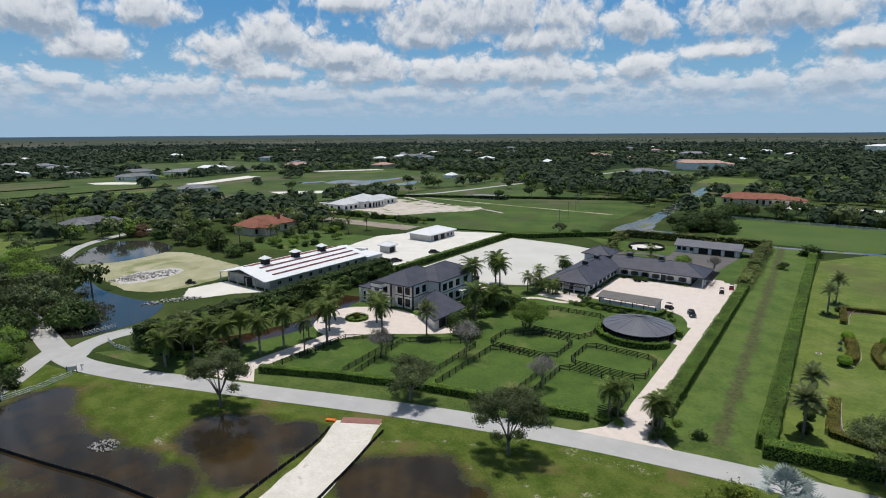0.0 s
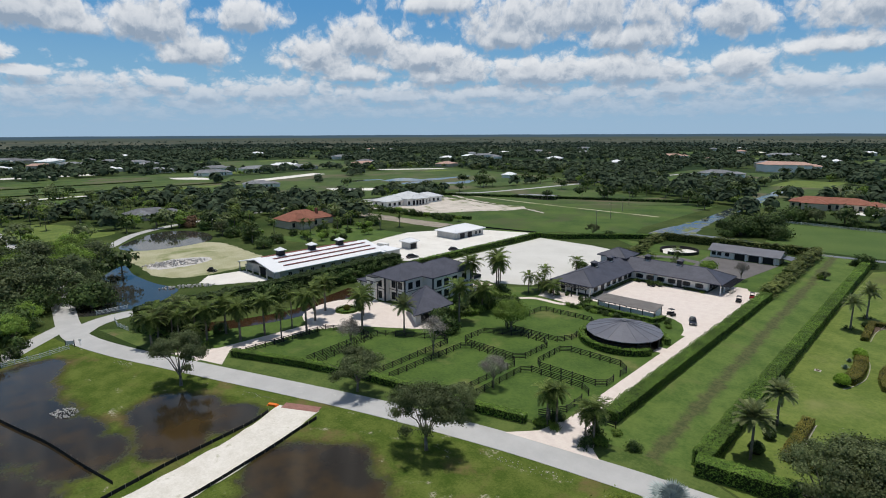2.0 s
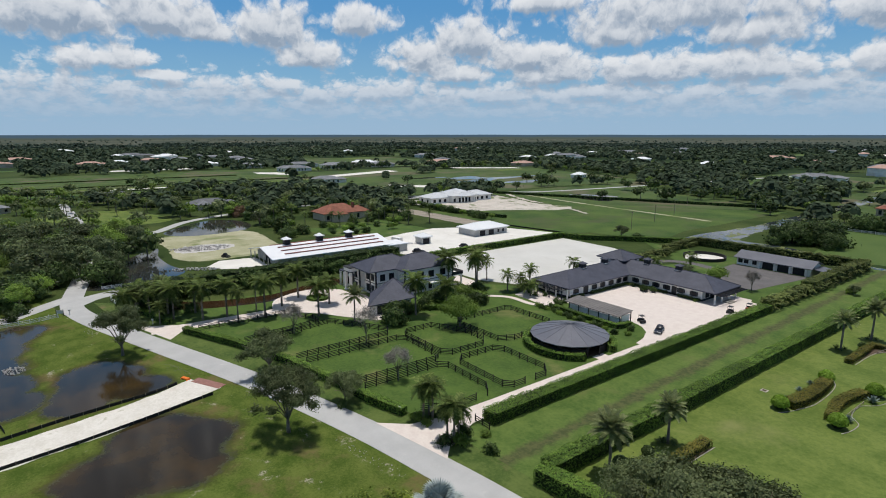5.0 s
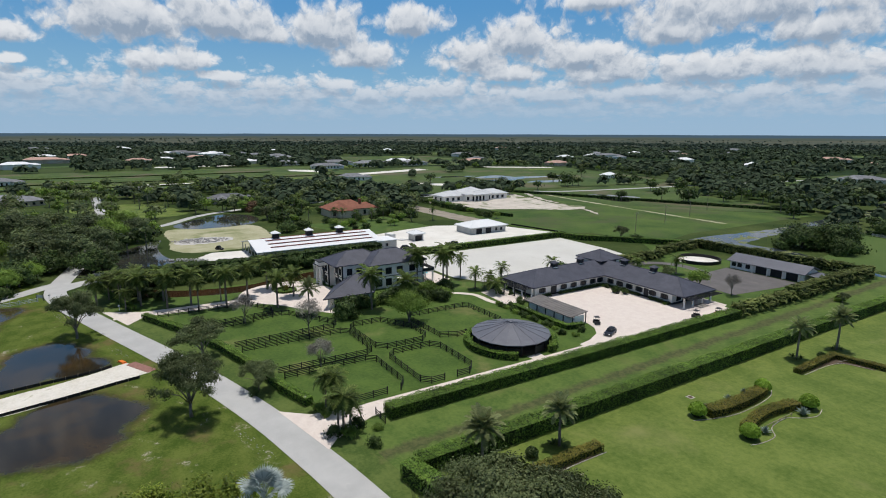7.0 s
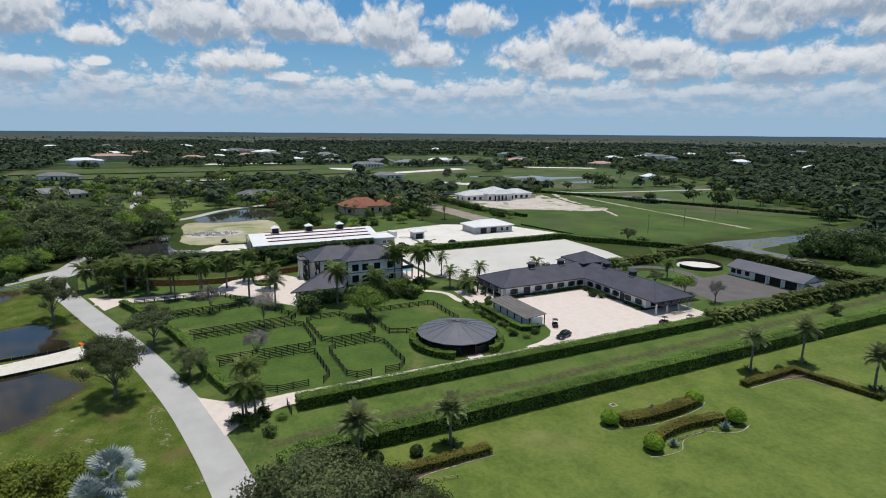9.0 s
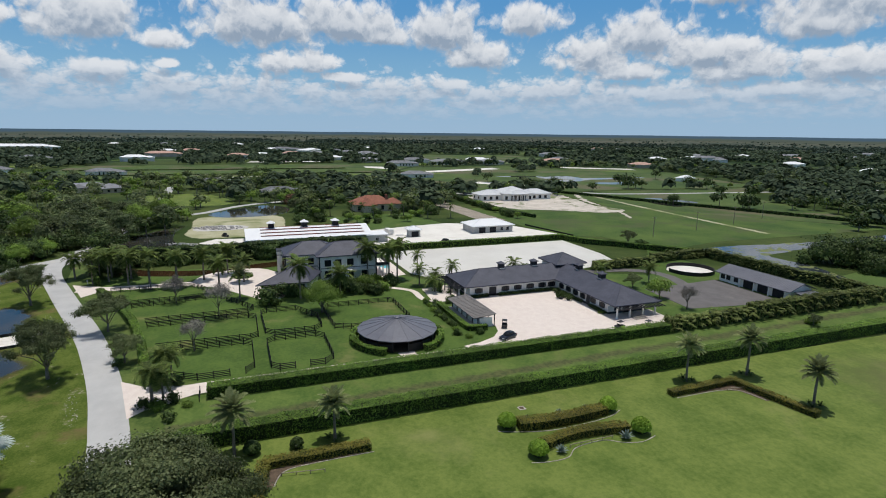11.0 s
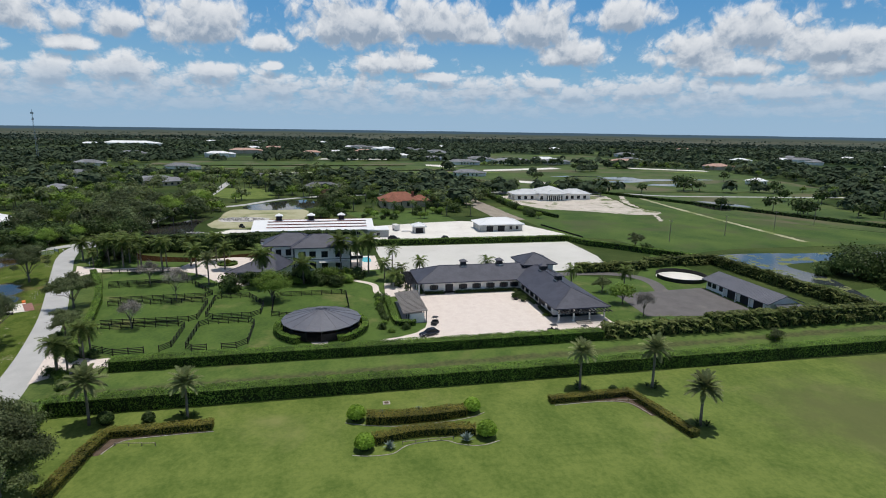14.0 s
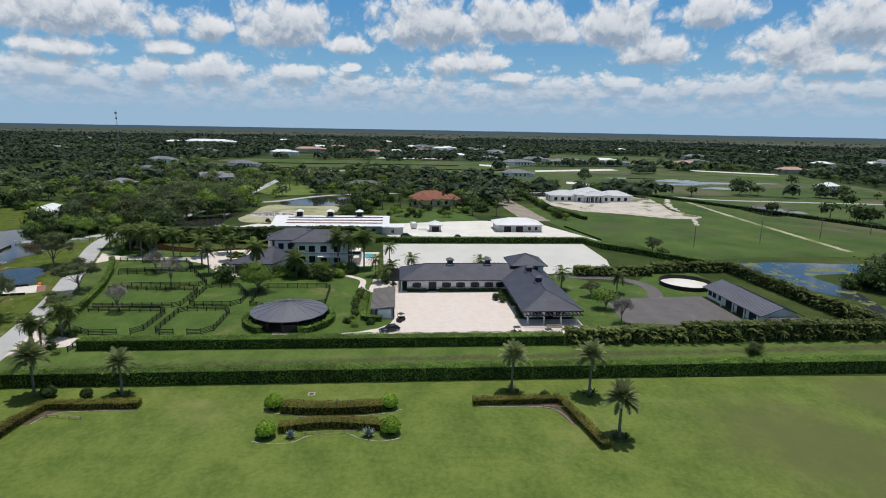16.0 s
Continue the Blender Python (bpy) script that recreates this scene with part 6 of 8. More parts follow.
def paddock_fence(pts, skip=(), closed=True):
    """Four-board fence round a paddock; a gap at the gates; open where the road hedge closes it."""
    t = thing("paddock_fence", "black four-board timber paddock fence", "fence", (*pts[0], 0), group="paddock fences")
    ox, oy = pts[0]
    for i in range(len(pts) if closed else len(pts) - 1):
        (x0, y0), (x1, y1) = pts[i], pts[(i + 1) % len(pts)]
        d = math.hypot(x1 - x0, y1 - y0)
        n = max(1, round(d / 2.5))
        a = math.degrees(math.atan2(y1 - y0, x1 - x0))
        for k in range(n):
            x, y = x0 + (x1 - x0) * k / n - ox, y0 + (y1 - y0) * k / n - oy
            part("post", M_FPOST, t, m=pose(x, y, 0, 0, 0, a))
            if (i, k) in skip:
                continue
            for z in (0.32, 0.66, 1.0, 1.34):
                b = part("board", M_BOARD, t, m=pose(x, y, z, 0, 0, a) @ pose(0, 0.09, 0))
                b.scale = (d / n, 1, 1)


def sy(x, off):
    return (x, south(x) + off)


PADDOCKS = [
    ([sy(-97.3, 2.6), (-96.6, 94.6), (-89, 99.2), (-84.6, 98.8), sy(-82.8, 2.6)], ()),
    ([sy(-79.8, 2.6), (-83.2, 100.6), (-82, 102.2), (-69.2, 110), (-67, 108.6), sy(-66.2, 2.6)], ()),
    ([sy(-62.6, 2.6), (-62.8, 108.6), (-61, 110.3), (-48.6, 110.2), (-47.4, 108.6), sy(-47.6, 2.6)], ()),
    ([sy(-44.6, 2.6), (-44.6, 107), (-43, 108.7), (-31.2, 108.7), (-28.8, 107), (-28.5, 98.5), (-31.5, 93.8)], ((4, 0),)),
    ([(-44.6, 113.5), (-44.6, 122.4), (-42.6, 124), (-30.6, 124), (-28.3, 122), (-28.3, 113.3), (-30, 111.8), (-43, 111.8)], ((4, 1),)),
    ([(-65.2, 113), (-65.2, 120.2), (-57, 124.6), (-50.3, 124.6), (-48.2, 122.6), (-48.2, 113.8), (-50.2, 111.9), (-63.8, 111.6)], ()),
    ([(-64.6, 128.4), (-64.6, 144.6), (-63.4, 145.8), (-49.6, 146.1), (-47, 143.2), (-46.6, 131), (-48.4, 127.4), (-62.8, 126.8)], ()),
]
for i, (pts, skip) in enumerate(PADDOCKS):
    paddock_fence(pts, skip, i > 3)

# ---- garden beds on the lawn ----
hedge("low red-tipped clipped hedge in a lawn bed", rounded([(6.6, 146.6), (7.2, 150.5), (7.4, 154.5), (7.2, 158.5), (6.8, 162.2)], False, 4), 2.5, 1.45, L_FICUS, 36, 0.09, 41)
hedge("low red-tipped clipped hedge in a lawn bed", rounded([(12.9, 147.2), (12.0, 151), (11.7, 154.5), (12.0, 158), (12.9, 162.4)], False, 4), 2.0, 1.25, L_FICUS, 36, 0.09, 42)
hedge("low clipped hedge at a lawn corner", poly((4.2, 123.2), (4.0, 108.5), (9, 107.4), (19, 106.2)), 1.9, 1.15, L_FICUS, 36, 0.09, 43)
hedge("low clipped hedge at a lawn corner", poly((5.6, 177.6), (5.4, 192.4), (12, 193.6), (20, 195)), 1.7, 1.05, L_FICUS, 36, 0.09, 44)
for i, (x, y, r) in enumerate([(5.8, 144.9, 1.45), (6.4, 163.6, 1.4), (14.4, 145.6, 1.45), (14.2, 163.9, 1.5)]):
    topiary(x, y, r, seed=50 + i)
for i, (x, y, r) in enumerate([(14.8, 149.2, 1.2), (14.9, 160.6, 1.4), (4.9, 149, 0.9), (5.0, 155, 1.0), (5.0, 160, 0.9)]):
    agave(x, y, r, i)
topiary(0.2, 107, 1.2, L_DARK, "round dark clipped shrub", 60)
topiary(0.6, 113.2, 0.95, L_DARK, "round dark clipped shrub", 61)
topiary(4.2, 190, 0.8, L_DARK, "small round clipped shrub", 62)


def bed_edge(line, label="grey stone edging of a garden bed"):
    t = thing("bed_edging", label, "edging")
    me = Build().box(-0.27, 0.27, -0.075, 0.075, 0, 0.06).mesh("stone", M_STONE)
    for (x0, y0), (x1, y1) in zip(line, line[1:]):
        part("stone", me, t, m=pose((x0 + x1) / 2, (y0 + y1) / 2, 0.03, 0, 0, math.degrees(math.atan2(y1 - y0, x1 - x0))))


bed_edge(spaced(rounded([(6.4, 143.1), (7.6, 146), (8.8, 150.5), (9.0, 154.5), (8.8, 159), (8.2, 163), (7.0, 165.6)], False, 6)))
bed_edge(spaced(rounded([(15.6, 143.8), (16.2, 146), (16.2, 149.5), (14.4, 152), (14.0, 157), (15.6, 159.6), (16.4, 162.5), (15.6, 165.6)], False, 6)))
bed_edge(spaced(rounded([(5.4, 123.6), (5.4, 116), (6.0, 111), (9.5, 109.2)], False, 6)))
bed_edge(spaced(rounded([(6.8, 178), (7.0, 187), (8.4, 191), (13, 192.4)], False, 6)))


MULCH = [[(5.2, 123.4), (5.2, 116), (5.8, 111), (9.3, 109.0), (9.3, 108), (5, 108.6), (4.4, 116)], [(6.4, 178), (6.7, 187), (8.2, 190.8), (13, 192.2), (13, 193.4), (5.8, 192.4)]]
for pts in MULCH:
    sheet("garden_bed", pts, 0.05, M_BED, "bark-mulched garden bed on the lawn", "garden bed")


def log_rail(x, y, rz, n=4):
    t = thing("timber_rail", "low weathered split-timber rail", "rail", (x, y, 0), rz)
    for k in range(n):
        part("post", Build().tube([(0, 0, 0), (0, 0, 0.55)], [0.07, 0.06], 6).mesh("post", M_WOOD), t, m=pose(k * 1.9, 0, 0))
        if k < n - 1:
            part("bar", Build().tube([(0, 0, 0.45), (1.9, 0, 0.5)], [0.055, 0.05], 6).mesh("bar", M_WOOD), t, m=pose(k * 1.9, 0, 0))


log_rail(14.0, 151.2, 90, 5)
log_rail(7.0, 110.5, 80, 4)
log_rail(7.5, 189.0, 80, 3)
t = thing("drain_cover", "square drain cover in a pale concrete collar", "drain cover", (0.9, 150.2, 0))
part("collar", Build().box(-0.6, 0.6, -0.6, 0.6, 0, 0.08).mesh("collar", M_STONE), t)
part("grate", Build().box(-0.35, 0.35, -0.35, 0.35, 0.08, 0.11).mesh("grate", M_BED), t)

# ---- palms ----
palm("date", 0.0, 104.6, 7.4, 40, "date palms on the lawn", 0.98)
for x, y, h in [(0.4, 118.8, 6.4), (1.8, 184.8, 7.2), (3.6, 198, 7.4), (17.2, 198, 6.4)]:
    palm("date", x, y, h, x * 40 + y, "date palms on the lawn", 0.86)


def cycad(x, y, s, rz=0.0):
    """A low rosette of stiff feather leaves."""
    t = thing("cycad", "low dark green feathery cycad under a date palm", "cycad", (x, y, 0), rz, "cycads under the date palms")
    for i in range(12):
        part("frond", FROND["cycad"], t, m=pose(0, 0, 0.15, 0, 0, i * 137.5) @ pose(0.03, 0, 0, 0, -66 + 60 * i / 12, 0) @ Matrix.Scale(s, 4))


FROND["cycad"] = frond_mesh("cycad_frond", 1.5, 0.5, 16, 0.3, L_DARK, 0.6, 8)
for i, (x, y) in enumerate([(0.4, 118.8), (1.8, 184.8), (3.6, 198), (17.2, 198)]):
    for k in range(3):
        a = k * 2.1 + i
        cycad(x + 0.95 * math.cos(a), y + 0.95 * math.sin(a), 0.55 + 0.25 * ((k * 7 + i) % 3) / 2, k * 50)
rowp = [(-115.5, 65.4, 7), (-111, 70.2, 8), (-106, 76.2, 8), (-104.6, 82, 9), (-104.4, 89.7, 9), (-104.8, 97, 8), (-98.6, 108.5, 7), (-90.5, 101.6, 8), (-98.4, 83, 8), (-98.2, 90, 9), (-113, 76, 8), (-117, 70, 7), (-121, 66, 7), (-125, 64, 6), (-110, 104, 8), (-118, 60, 6), (-108.5, 66.5, 5)]
for i, (x, y, h) in enumerate(rowp):
    palm("royal" if i % 4 else "fox", x, y, h - 0.6, i * 67, "palms along the house drive")
for x, y, h in [(-80.5, 107, 7.0), (-126, 70, 6.0), (-122, 63, 5.2)]:
    palm("date", x, y, h, x * 9)
for x, y, h in [(-87.3, 153.8, 10.4), (-83.8, 150.2, 9.6), (-90.8, 145.2, 9.3), (-75.7, 122.7, 8.6), (-77, 134, 5.0)]:
    palm("royal", x, y, h, y * 31, "royal palms by the house", 1.22)
for i, (x, y, h) in enumerate([(-28.9, 92.6, 5.6), (-27.6, 93.6, 6.2), (-29.4, 94.2, 5.0), (-21.0, 91.8, 5.4), (-19.8, 92.2, 6.0), (-20.6, 93.6, 4.8), (-77.5, 163, 4), (-77.8, 158, 5), (-79, 169, 5), (-80, 191, 4), (-74.5, 161, 3), (-70.2, 160.2, 3), (-92, 162, 6), (-58, 227, 5), (-62, 212, 5)]):
    palm("fox", x, y, h - 0.6, i * 71)

# ---- trees near the road and in the estate ----
tree("oak_a", -91.0, 55.8, 1.04, 20, tall=1.2)
tree("oak_b", -62.9, 78.2, 1.2, 80)
tree("oak_a", -38.4, 72.6, 1.06, 200, tall=1.2)
tree("oak_b", -42.1, 84.6, 0.8, 150)
for i, (x, y, k) in enumerate([(-126.5, 66.5, 0.55), (-123, 69.5, 0.5), (-119.5, 72.5, 0.45), (-128, 71, 0.6), (-115, 75.5, 0.4)]):
    tree("dark_b", x, y, k, i * 77, "shrubbery at the end of the palm row")
tree("shrub", -41, 83.6, 0.7, 150)
tree("oak_a", 15.5, 96.3, 1.42, 250)
tree("oak_a", 23, 97, 1.40, 100)
for i, (x, y, s) in enumerate([(10.8, 96.4, 1.12), (27.5, 102, 1.2), (18.5, 101.5, 1.15)]):
    tree("oak_a", x, y, s, 300 + i * 70)
tree("oak_a", 20, 92.5, 1.3, 30)
tree("green_a", -61.4, 126.4, 1.0, 0)
tree("dark_b", -72.8, 114.0, 0.74, 60)
tree("dark_b", -79, 119, 0.6, 130)
tree("dark_b", -80.6, 196, 0.52, 40)
tree("dark_b", -76, 139, 0.5, 10)
tree("dark_b", -73, 143, 0.5, 100)
tree("dark_b", -80, 133, 0.6, 200)
tree("green_b", -79, 142, 1.0, 40)
for i, (x, y, h) in enumerate([(-65.2, 101.8, 9.2), (-81.4, 91, 8.0), (-44.2, 97.2, 7.4), (-33.2, 218.4, 6.8)]):
    bare_tree(x, y, h, 70 + i)
tree("green_b", -43.6, 218.4, 1.25, 10)
tree("oak_b", -55.1, 218.4, 0.6, 70)
tree("oak_b", -12.6, 238.5, 0.40, 90)
tree("shrub_light", -13.6, 239.4, 1.1, 10)
tree("dark_b", -62.2, 301, 0.55, 30)
tree("dense", -59, 311, 1.2, 30)
tree("dense", -50, 317, 1.35, 190)
tree("dense", -44, 311, 0.8, 90)
tree("dark_b", -5, 269.5, 0.75, 20)
tree("shrub", -8, 270, 1.3, 20)
tree("dark_b", -74, 330, 0.6, 20)
tree("dark_b", -103, 262, 0.55, 70)
tree("oak_b", -112, 262, 0.8, 120)
tree("rust", -286, 142, 0.9, 20)
tree("dark_a", -163, 59.5, 0.9, 33)
tree("dark_a", -168, 47, 0.9, 120)
rng = random.Random(5)
for i in range(44):
    k = "shrub" if rng.random() < 0.7 else "shrub_light"
    t = rng.random()
    x, y = (-78 + rng.uniform(-3, 3), 122 + rng.uniform(-2, 26)) if i % 3 else (-88 + rng.uniform(-4, 10), 141 + rng.uniform(-10, 10))
    if x < -88 and y < 148:
        continue
    tree(k, x, y, rng.uniform(0.8, 1.6), rng.uniform(0, 360))
for i in range(16):
    tree("shrub" if i % 3 else "shrub_light", -62 + i * 1.55 + rng.uniform(-0.5, 0.5), 154.2 + rng.uniform(-0.5, 0.5), rng.uniform(0.5, 0.75), rng.uniform(0, 360))
for x, y in [(-75, 163.5), (-72.5, 162.6), (-69.5, 161.5), (-62, 162.4), (-60.5, 160.8), (-59.4, 163), (-67.5, 163.6)]:
    tree("shrub", x, y, 0.6, x * 33)
for x, y, s in [(-29.5, 91.6, 0.8), (-28.2, 95, 0.9), (-26.9, 92, 0.7), (-20.2, 90.8, 0.9), (-19.2, 93, 1.0), (-21, 95, 0.9), (-14.2, 94.9, 0.85), (-18.4, 97.5, 0.6), (-32.6, 155, 0.6), (-35, 153, 0.7), (-34, 158.5, 0.7), (-58, 156, 0.8), (-58.5, 160, 0.8), (-59.5, 196.8 - 3, 0.5), (-58, 193.5, 0.6), (-37.5, 194, 0.5)]:
    tree("shrub" if (x * 7) % 2 < 1.2 else "shrub_light", x, y, s, x * 50)
for x, y, s in [(-5.6, 72.6, 0.88), (-8.4, 69.0, 0.84), (-5.0, 66.6, 0.95), (-2.6, 70.5, 0.86), (-8.0, 63.0, 0.92), (-3.6, 62.0, 0.98), (0.4, 66.5, 0.9), (1.6, 71.6, 0.74), (-11.5, 65.0, 0.74)]:
    tree("yellow_tree", x, y, s, y * 20)


def fan_palm(x, y, h):
    """Silver fan palm: stalks with round pleated leaves."""
    t = thing("silver_palm", "silver-blue fan palm with round pleated leaves", "palm tree", (x, y, 0))
    part("trunk", Build().tube([(0, 0, -0.2), (0, 0, h)], [0.3, 0.25], 9).mesh("trunk", M_PALMTRUNK, True), t)
    b = Build()
    b.tube([(0, 0, 0), (0.9, 0, 0.12), (1.7, 0, 0.1)], [0.05, 0.04, 0.03], 5)
    for k in range(26):
        a = radians(-132 + 264 * k / 25)
        L = 1.25 - 0.25 * abs(k - 12.5) / 12.5
        ca, sa, w = math.cos(a), math.sin(a), 0.085
        dip = 0.05 if k % 2 else -0.02
        b.add([(1.65, 0, 0.1), (1.65 + 0.6 * L * ca - w * sa, 0.6 * L * sa + w * ca, 0.13 + dip), (1.65 + L * ca, L * sa, -0.06 + dip), (1.65 + 0.6 * L * ca + w * sa, 0.6 * L * sa - w * ca, 0.13 + dip)], [(0, 1, 2, 3)])
    me = b.mesh("fan_leaf", L_SILVER)
    rng = random.Random(int(h * 10))
    for i in range(17):
        part("fan_leaf", me, t, m=pose(0, 0, h, 0, 0, i * 137.5 + rng.uniform(-14, 14)) @ pose(0, 0, 0, rng.uniform(-30, 30), -82 + 100 * i / 17, 0) @ Matrix.Scale(rng.uniform(1.2, 1.5), 4))


fan_palm(-1.0, 75.3, 6.5)
fan_palm(1.6, 73.4, 4.6)

# ---- big shade trees west of the lane, and along the pond ----
for i, (k, x, y, s) in enumerate([("shade", -176, 55, 1.05), ("shade", -188, 62, 1.1), ("dark_c", -170, 42, 1.0), ("shade", -182, 46, 1.0), ("shade", -196, 52, 1.15), ("green_a", -206, 66, 1.3), ("shade", -214, 76, 1.0), ("dark_b", -152, 40, 0.9), ("dark_b", -147, 34, 0.85), ("dark_b", -157, 34, 1.0), ("dark_b", -142, 28, 0.8), ("dark_b", -163, 30, 1.0), ("dark_c", -200, 40, 1.0), ("shade", -220, 58, 1.1), ("green_a", -228, 72, 1.2), ("dark_b", -136, 22, 0.75), ("dark_b", -150, 22, 0.9), ("shade", -172, 20, 1.0), ("dark_b", -131, 31, 0.5), ("shrub", -134, 36, 1.2), ("shrub", -139, 38, 1.3)]):
    tree(k, x, y, s * 1.12, i * 77)

for i, (k, x, y, s) in enumerate([("shade", -168, 62, 0.8), ("shade", -192, 44, 1.1), ("green_a", -210, 50, 1.3), ("shade", -232, 60, 1.1), ("green_a", -244, 74, 1.2), ("shade", -226, 40, 1.2), ("green_a", -186, 30, 1.3), ("shade", -206, 26, 1.1), ("dark_c", -240, 46, 1.1), ("dark_b", -160, 40, 1.1), ("dark_b", -154, 28, 1.1), ("green_a", -145, 38, 0.85), ("green_a", -148, 29, 0.9), ("green_a", -156, 43, 0.8), ("shade", -250, 30, 1.1), ("green_a", -230, 16, 1.3), ("shade", -200, 8, 1.1), ("dark_b", -165, 8, 1.2), ("green_a", -140, 20, 0.8)]):
    tree(k, x, y, s, i * 61)


# ---- woods and houses of the wider land ----
def inside(x, y, pts):
    ok = False
    for i in range(len(pts)):
        (x0, y0), (x1, y1) = pts[i - 1], pts[i]
        if (y0 > y) != (y1 > y) and x < (x1 - x0) * (y - y0) / (y1 - y0) + x0:
            ok = not ok
    return ok


OPEN = [
    [(-135, 40), (-60, 62), (10, 82), (240, 105), (240, 430), (20, 300), (-20, 272), (-46, 300), (-100, 420), (-240, 340), (-300, 330), (-300, 255), (-235, 230), (-190, 206), (-150, 166), (-182, 135), (-236, 134), (-240, 90), (-180, 80), (-150, 60)],
    [(-230, 200), (-225, 148), (-184, 130), (-150, 166), (-186, 206)],
    [(-290, 92), (-240, 80), (-230, 130), (-262, 145), (-290, 130)],
    [(-350, 40), (-288, 76), (-296, 112), (-364, 90)],
    [(-60, 370), (-42, 290), (240, 285), (240, 380), (40, 366)],
    [(-300, 340), (-205, 336), (-110, 420), (-150, 445), (-235, 470), (-292, 560)],
    [(-470, 225), (-330, 262), (-310, 350), (-300, 560), (-520, 620), (-640, 480), (-620, 330)],
    [(-720, -70), (-490, -60), (-470, 130), (-455, 225), (-640, 330), (-725, 330)],
    [(-120, 560), (-84, 430), (-64, 430), (-40, 640), (-110, 700)],
    [(-260, 640), (-130, 600), (-120, 760), (-250, 800)],
    [(-1000, 420), (-740, 400), (-640, 520), (-700, 640), (-960, 640)],
    [(-240, 240), (-170, 236), (-120, 420), (-260, 340)],
    [(-880, -60), (-720, -40), (-700, 40), (-860, 40)],
]
HOUSES = [
    (-469, 282, 26, 14, 3.6, M_WHITE, M_GREYROOF, 70), (-729, 364, 34, 18, 4.5, M_WHITE, M_GREYROOF, 80), (-680, 398, 46, 18, 4.5, M_WHITE, M_GREYROOF, 95),
    (-673, 462, 30, 16, 4.2, M_WHITE, M_GREYROOF, 80), (-660, 562, 40, 20, 5.0, M_TAN, M_PINKROOF, 90), (-362, 531, 16, 10, 3.2, M_WHITE, M_WHITEMETAL, 100),
    (-655, 322, 36, 14, 4.0, M_WHITE, M_GREYROOF, 75), (-335, -35, 18, 11, 3.2, M_TAN, M_GREYROOF, 60), (-396, 8, 28, 12, 3.4, M_TAN, M_GREYROOF, 110),
    (-192, -2, 18, 11, 3.4, M_WHITE, M_WHITEMETAL, 30), (-466, -71, 24, 12, 3.5, M_WHITE, M_GREYROOF, 50), (-828, -19, 34, 18, 6.0, M_WHITE, M_WHITEMETAL, 90),
    (-386, 24, 18, 11, 3.2, M_TAN, M_GREYROOF, 120), (-424, 92, 28, 12, 3.2, M_TAN, M_GREYROOF, 85), (-338, 138, 24, 12, 3.2, M_TAN, M_GREYROOF, 85),
    (-757, 300, 24, 16, 4.0, M_WHITE, M_GREYROOF, 90), (-965, 2, 48, 18, 6.0, M_TAN, M_PINKROOF, 90), (-1210, 218, 40, 20, 6.5, M_WHITE, M_GREYROOF, 90),
    (-153, 825, 60, 20, 9.0, M_WHITE, M_PINKROOF, 5), (-190, 690, 36, 22, 4.5, M_WHITE, M_GREYROOF, 10), (-45, 452, 44, 16, 4.2, M_TAN, M_TERRA, 5),
    (70, 470, 40, 16, 4.2, M_TAN, M_TERRA, 0), (-880, 120, 30, 16, 6.0, M_WHITE, M_PINKROOF, 90), (-930, 160, 26, 14, 5.0, M_WHITE, M_WHITEMETAL, 90),
    (-1000, 260, 30, 16, 5.0, M_WHITE, M_GREYROOF, 90), (-1050, 330, 26, 15, 5.0, M_TAN, M_GREYROOF, 90), (-900, 700, 36, 18, 5.0, M_WHITE, M_GREYROOF, 90),
    (-1333, -294, 110, 30, 7.0, M_WHITE, M_WHITEMETAL, 80), (-1100, 40, 36, 18, 6.0, M_WHITE, M_PINKROOF, 90), (-560, 640, 30, 16, 4.5, M_TAN, M_PINKROOF, 90),
    (-700, 900, 40, 20, 6.0, M_WHITE, M_GREYROOF, 60), (-400, 1100, 40, 20, 6.0, M_WHITE, M_PINKROOF, 30), (-250, 1250, 50, 20, 6.0, M_WHITE, M_GREYROOF, 20), (90, 1600, 90, 40, 16.0, M_WHITE, M_WHITEMETAL, 10),
    (-620, -120, 30, 14, 4.0, M_WHITE, M_GREYROOF, 60), (-560, -10, 28, 14, 4.0, M_WHITE, M_GREYROOF, 70),
]
g = random.Random(41)
for i in range(60):
    r, a = g.uniform(820, 1700), radians(g.uniform(68, 208))
    HOUSES.append((r * math.cos(a) + 30, r * math.sin(a) + 60, g.uniform(18, 38), g.uniform(12, 18), g.uniform(3.6, 6.5), g.choice((M_WHITE, M_WHITE, M_TAN)), g.choice((M_GREYROOF, M_GREYROOF, M_WHITEMETAL, M_WHITEMETAL, M_PINKROOF)), g.uniform(60, 120)))
for x, y, w, d, h, wm, rm, rz in HOUSES:
    far_house(x, y, w, d, h, wm, rm, rz, rise=2.4 + w * 0.02, wings=1 if w > 20 else 0, panes=math.hypot(x, y) < 760, label="pale house with a " + {M_GREYROOF: "grey", M_PINKROOF: "faded pink tile", M_TERRA: "red tile", M_WHITEMETAL: "white metal"}[rm] + " roof among trees")
sheet("far_lot", [(-530, 318), (-553, 322), (-594, 428), (-568, 428)], 0.05, M_SAND, "pale sand riding ring far off", "riding arena")
sheet("far_lot_two", [(-655, 272), (-628, 268), (-592, 292), (-610, 304), (-640, 296)], 0.05, M_SAND, "pale sandy yard far off", "yard")
sheet("far_lot_three", [(-412, 318), (-392, 312), (-352, 346), (-374, 356)], 0.05, M_SAND, "pale sand riding ring", "riding arena")
sheet("far_lot_four", [(-36, 428), (30, 440), (30, 456), (-36, 446)], 0.05, M_SAND, "pale sand riding ring", "riding arena")
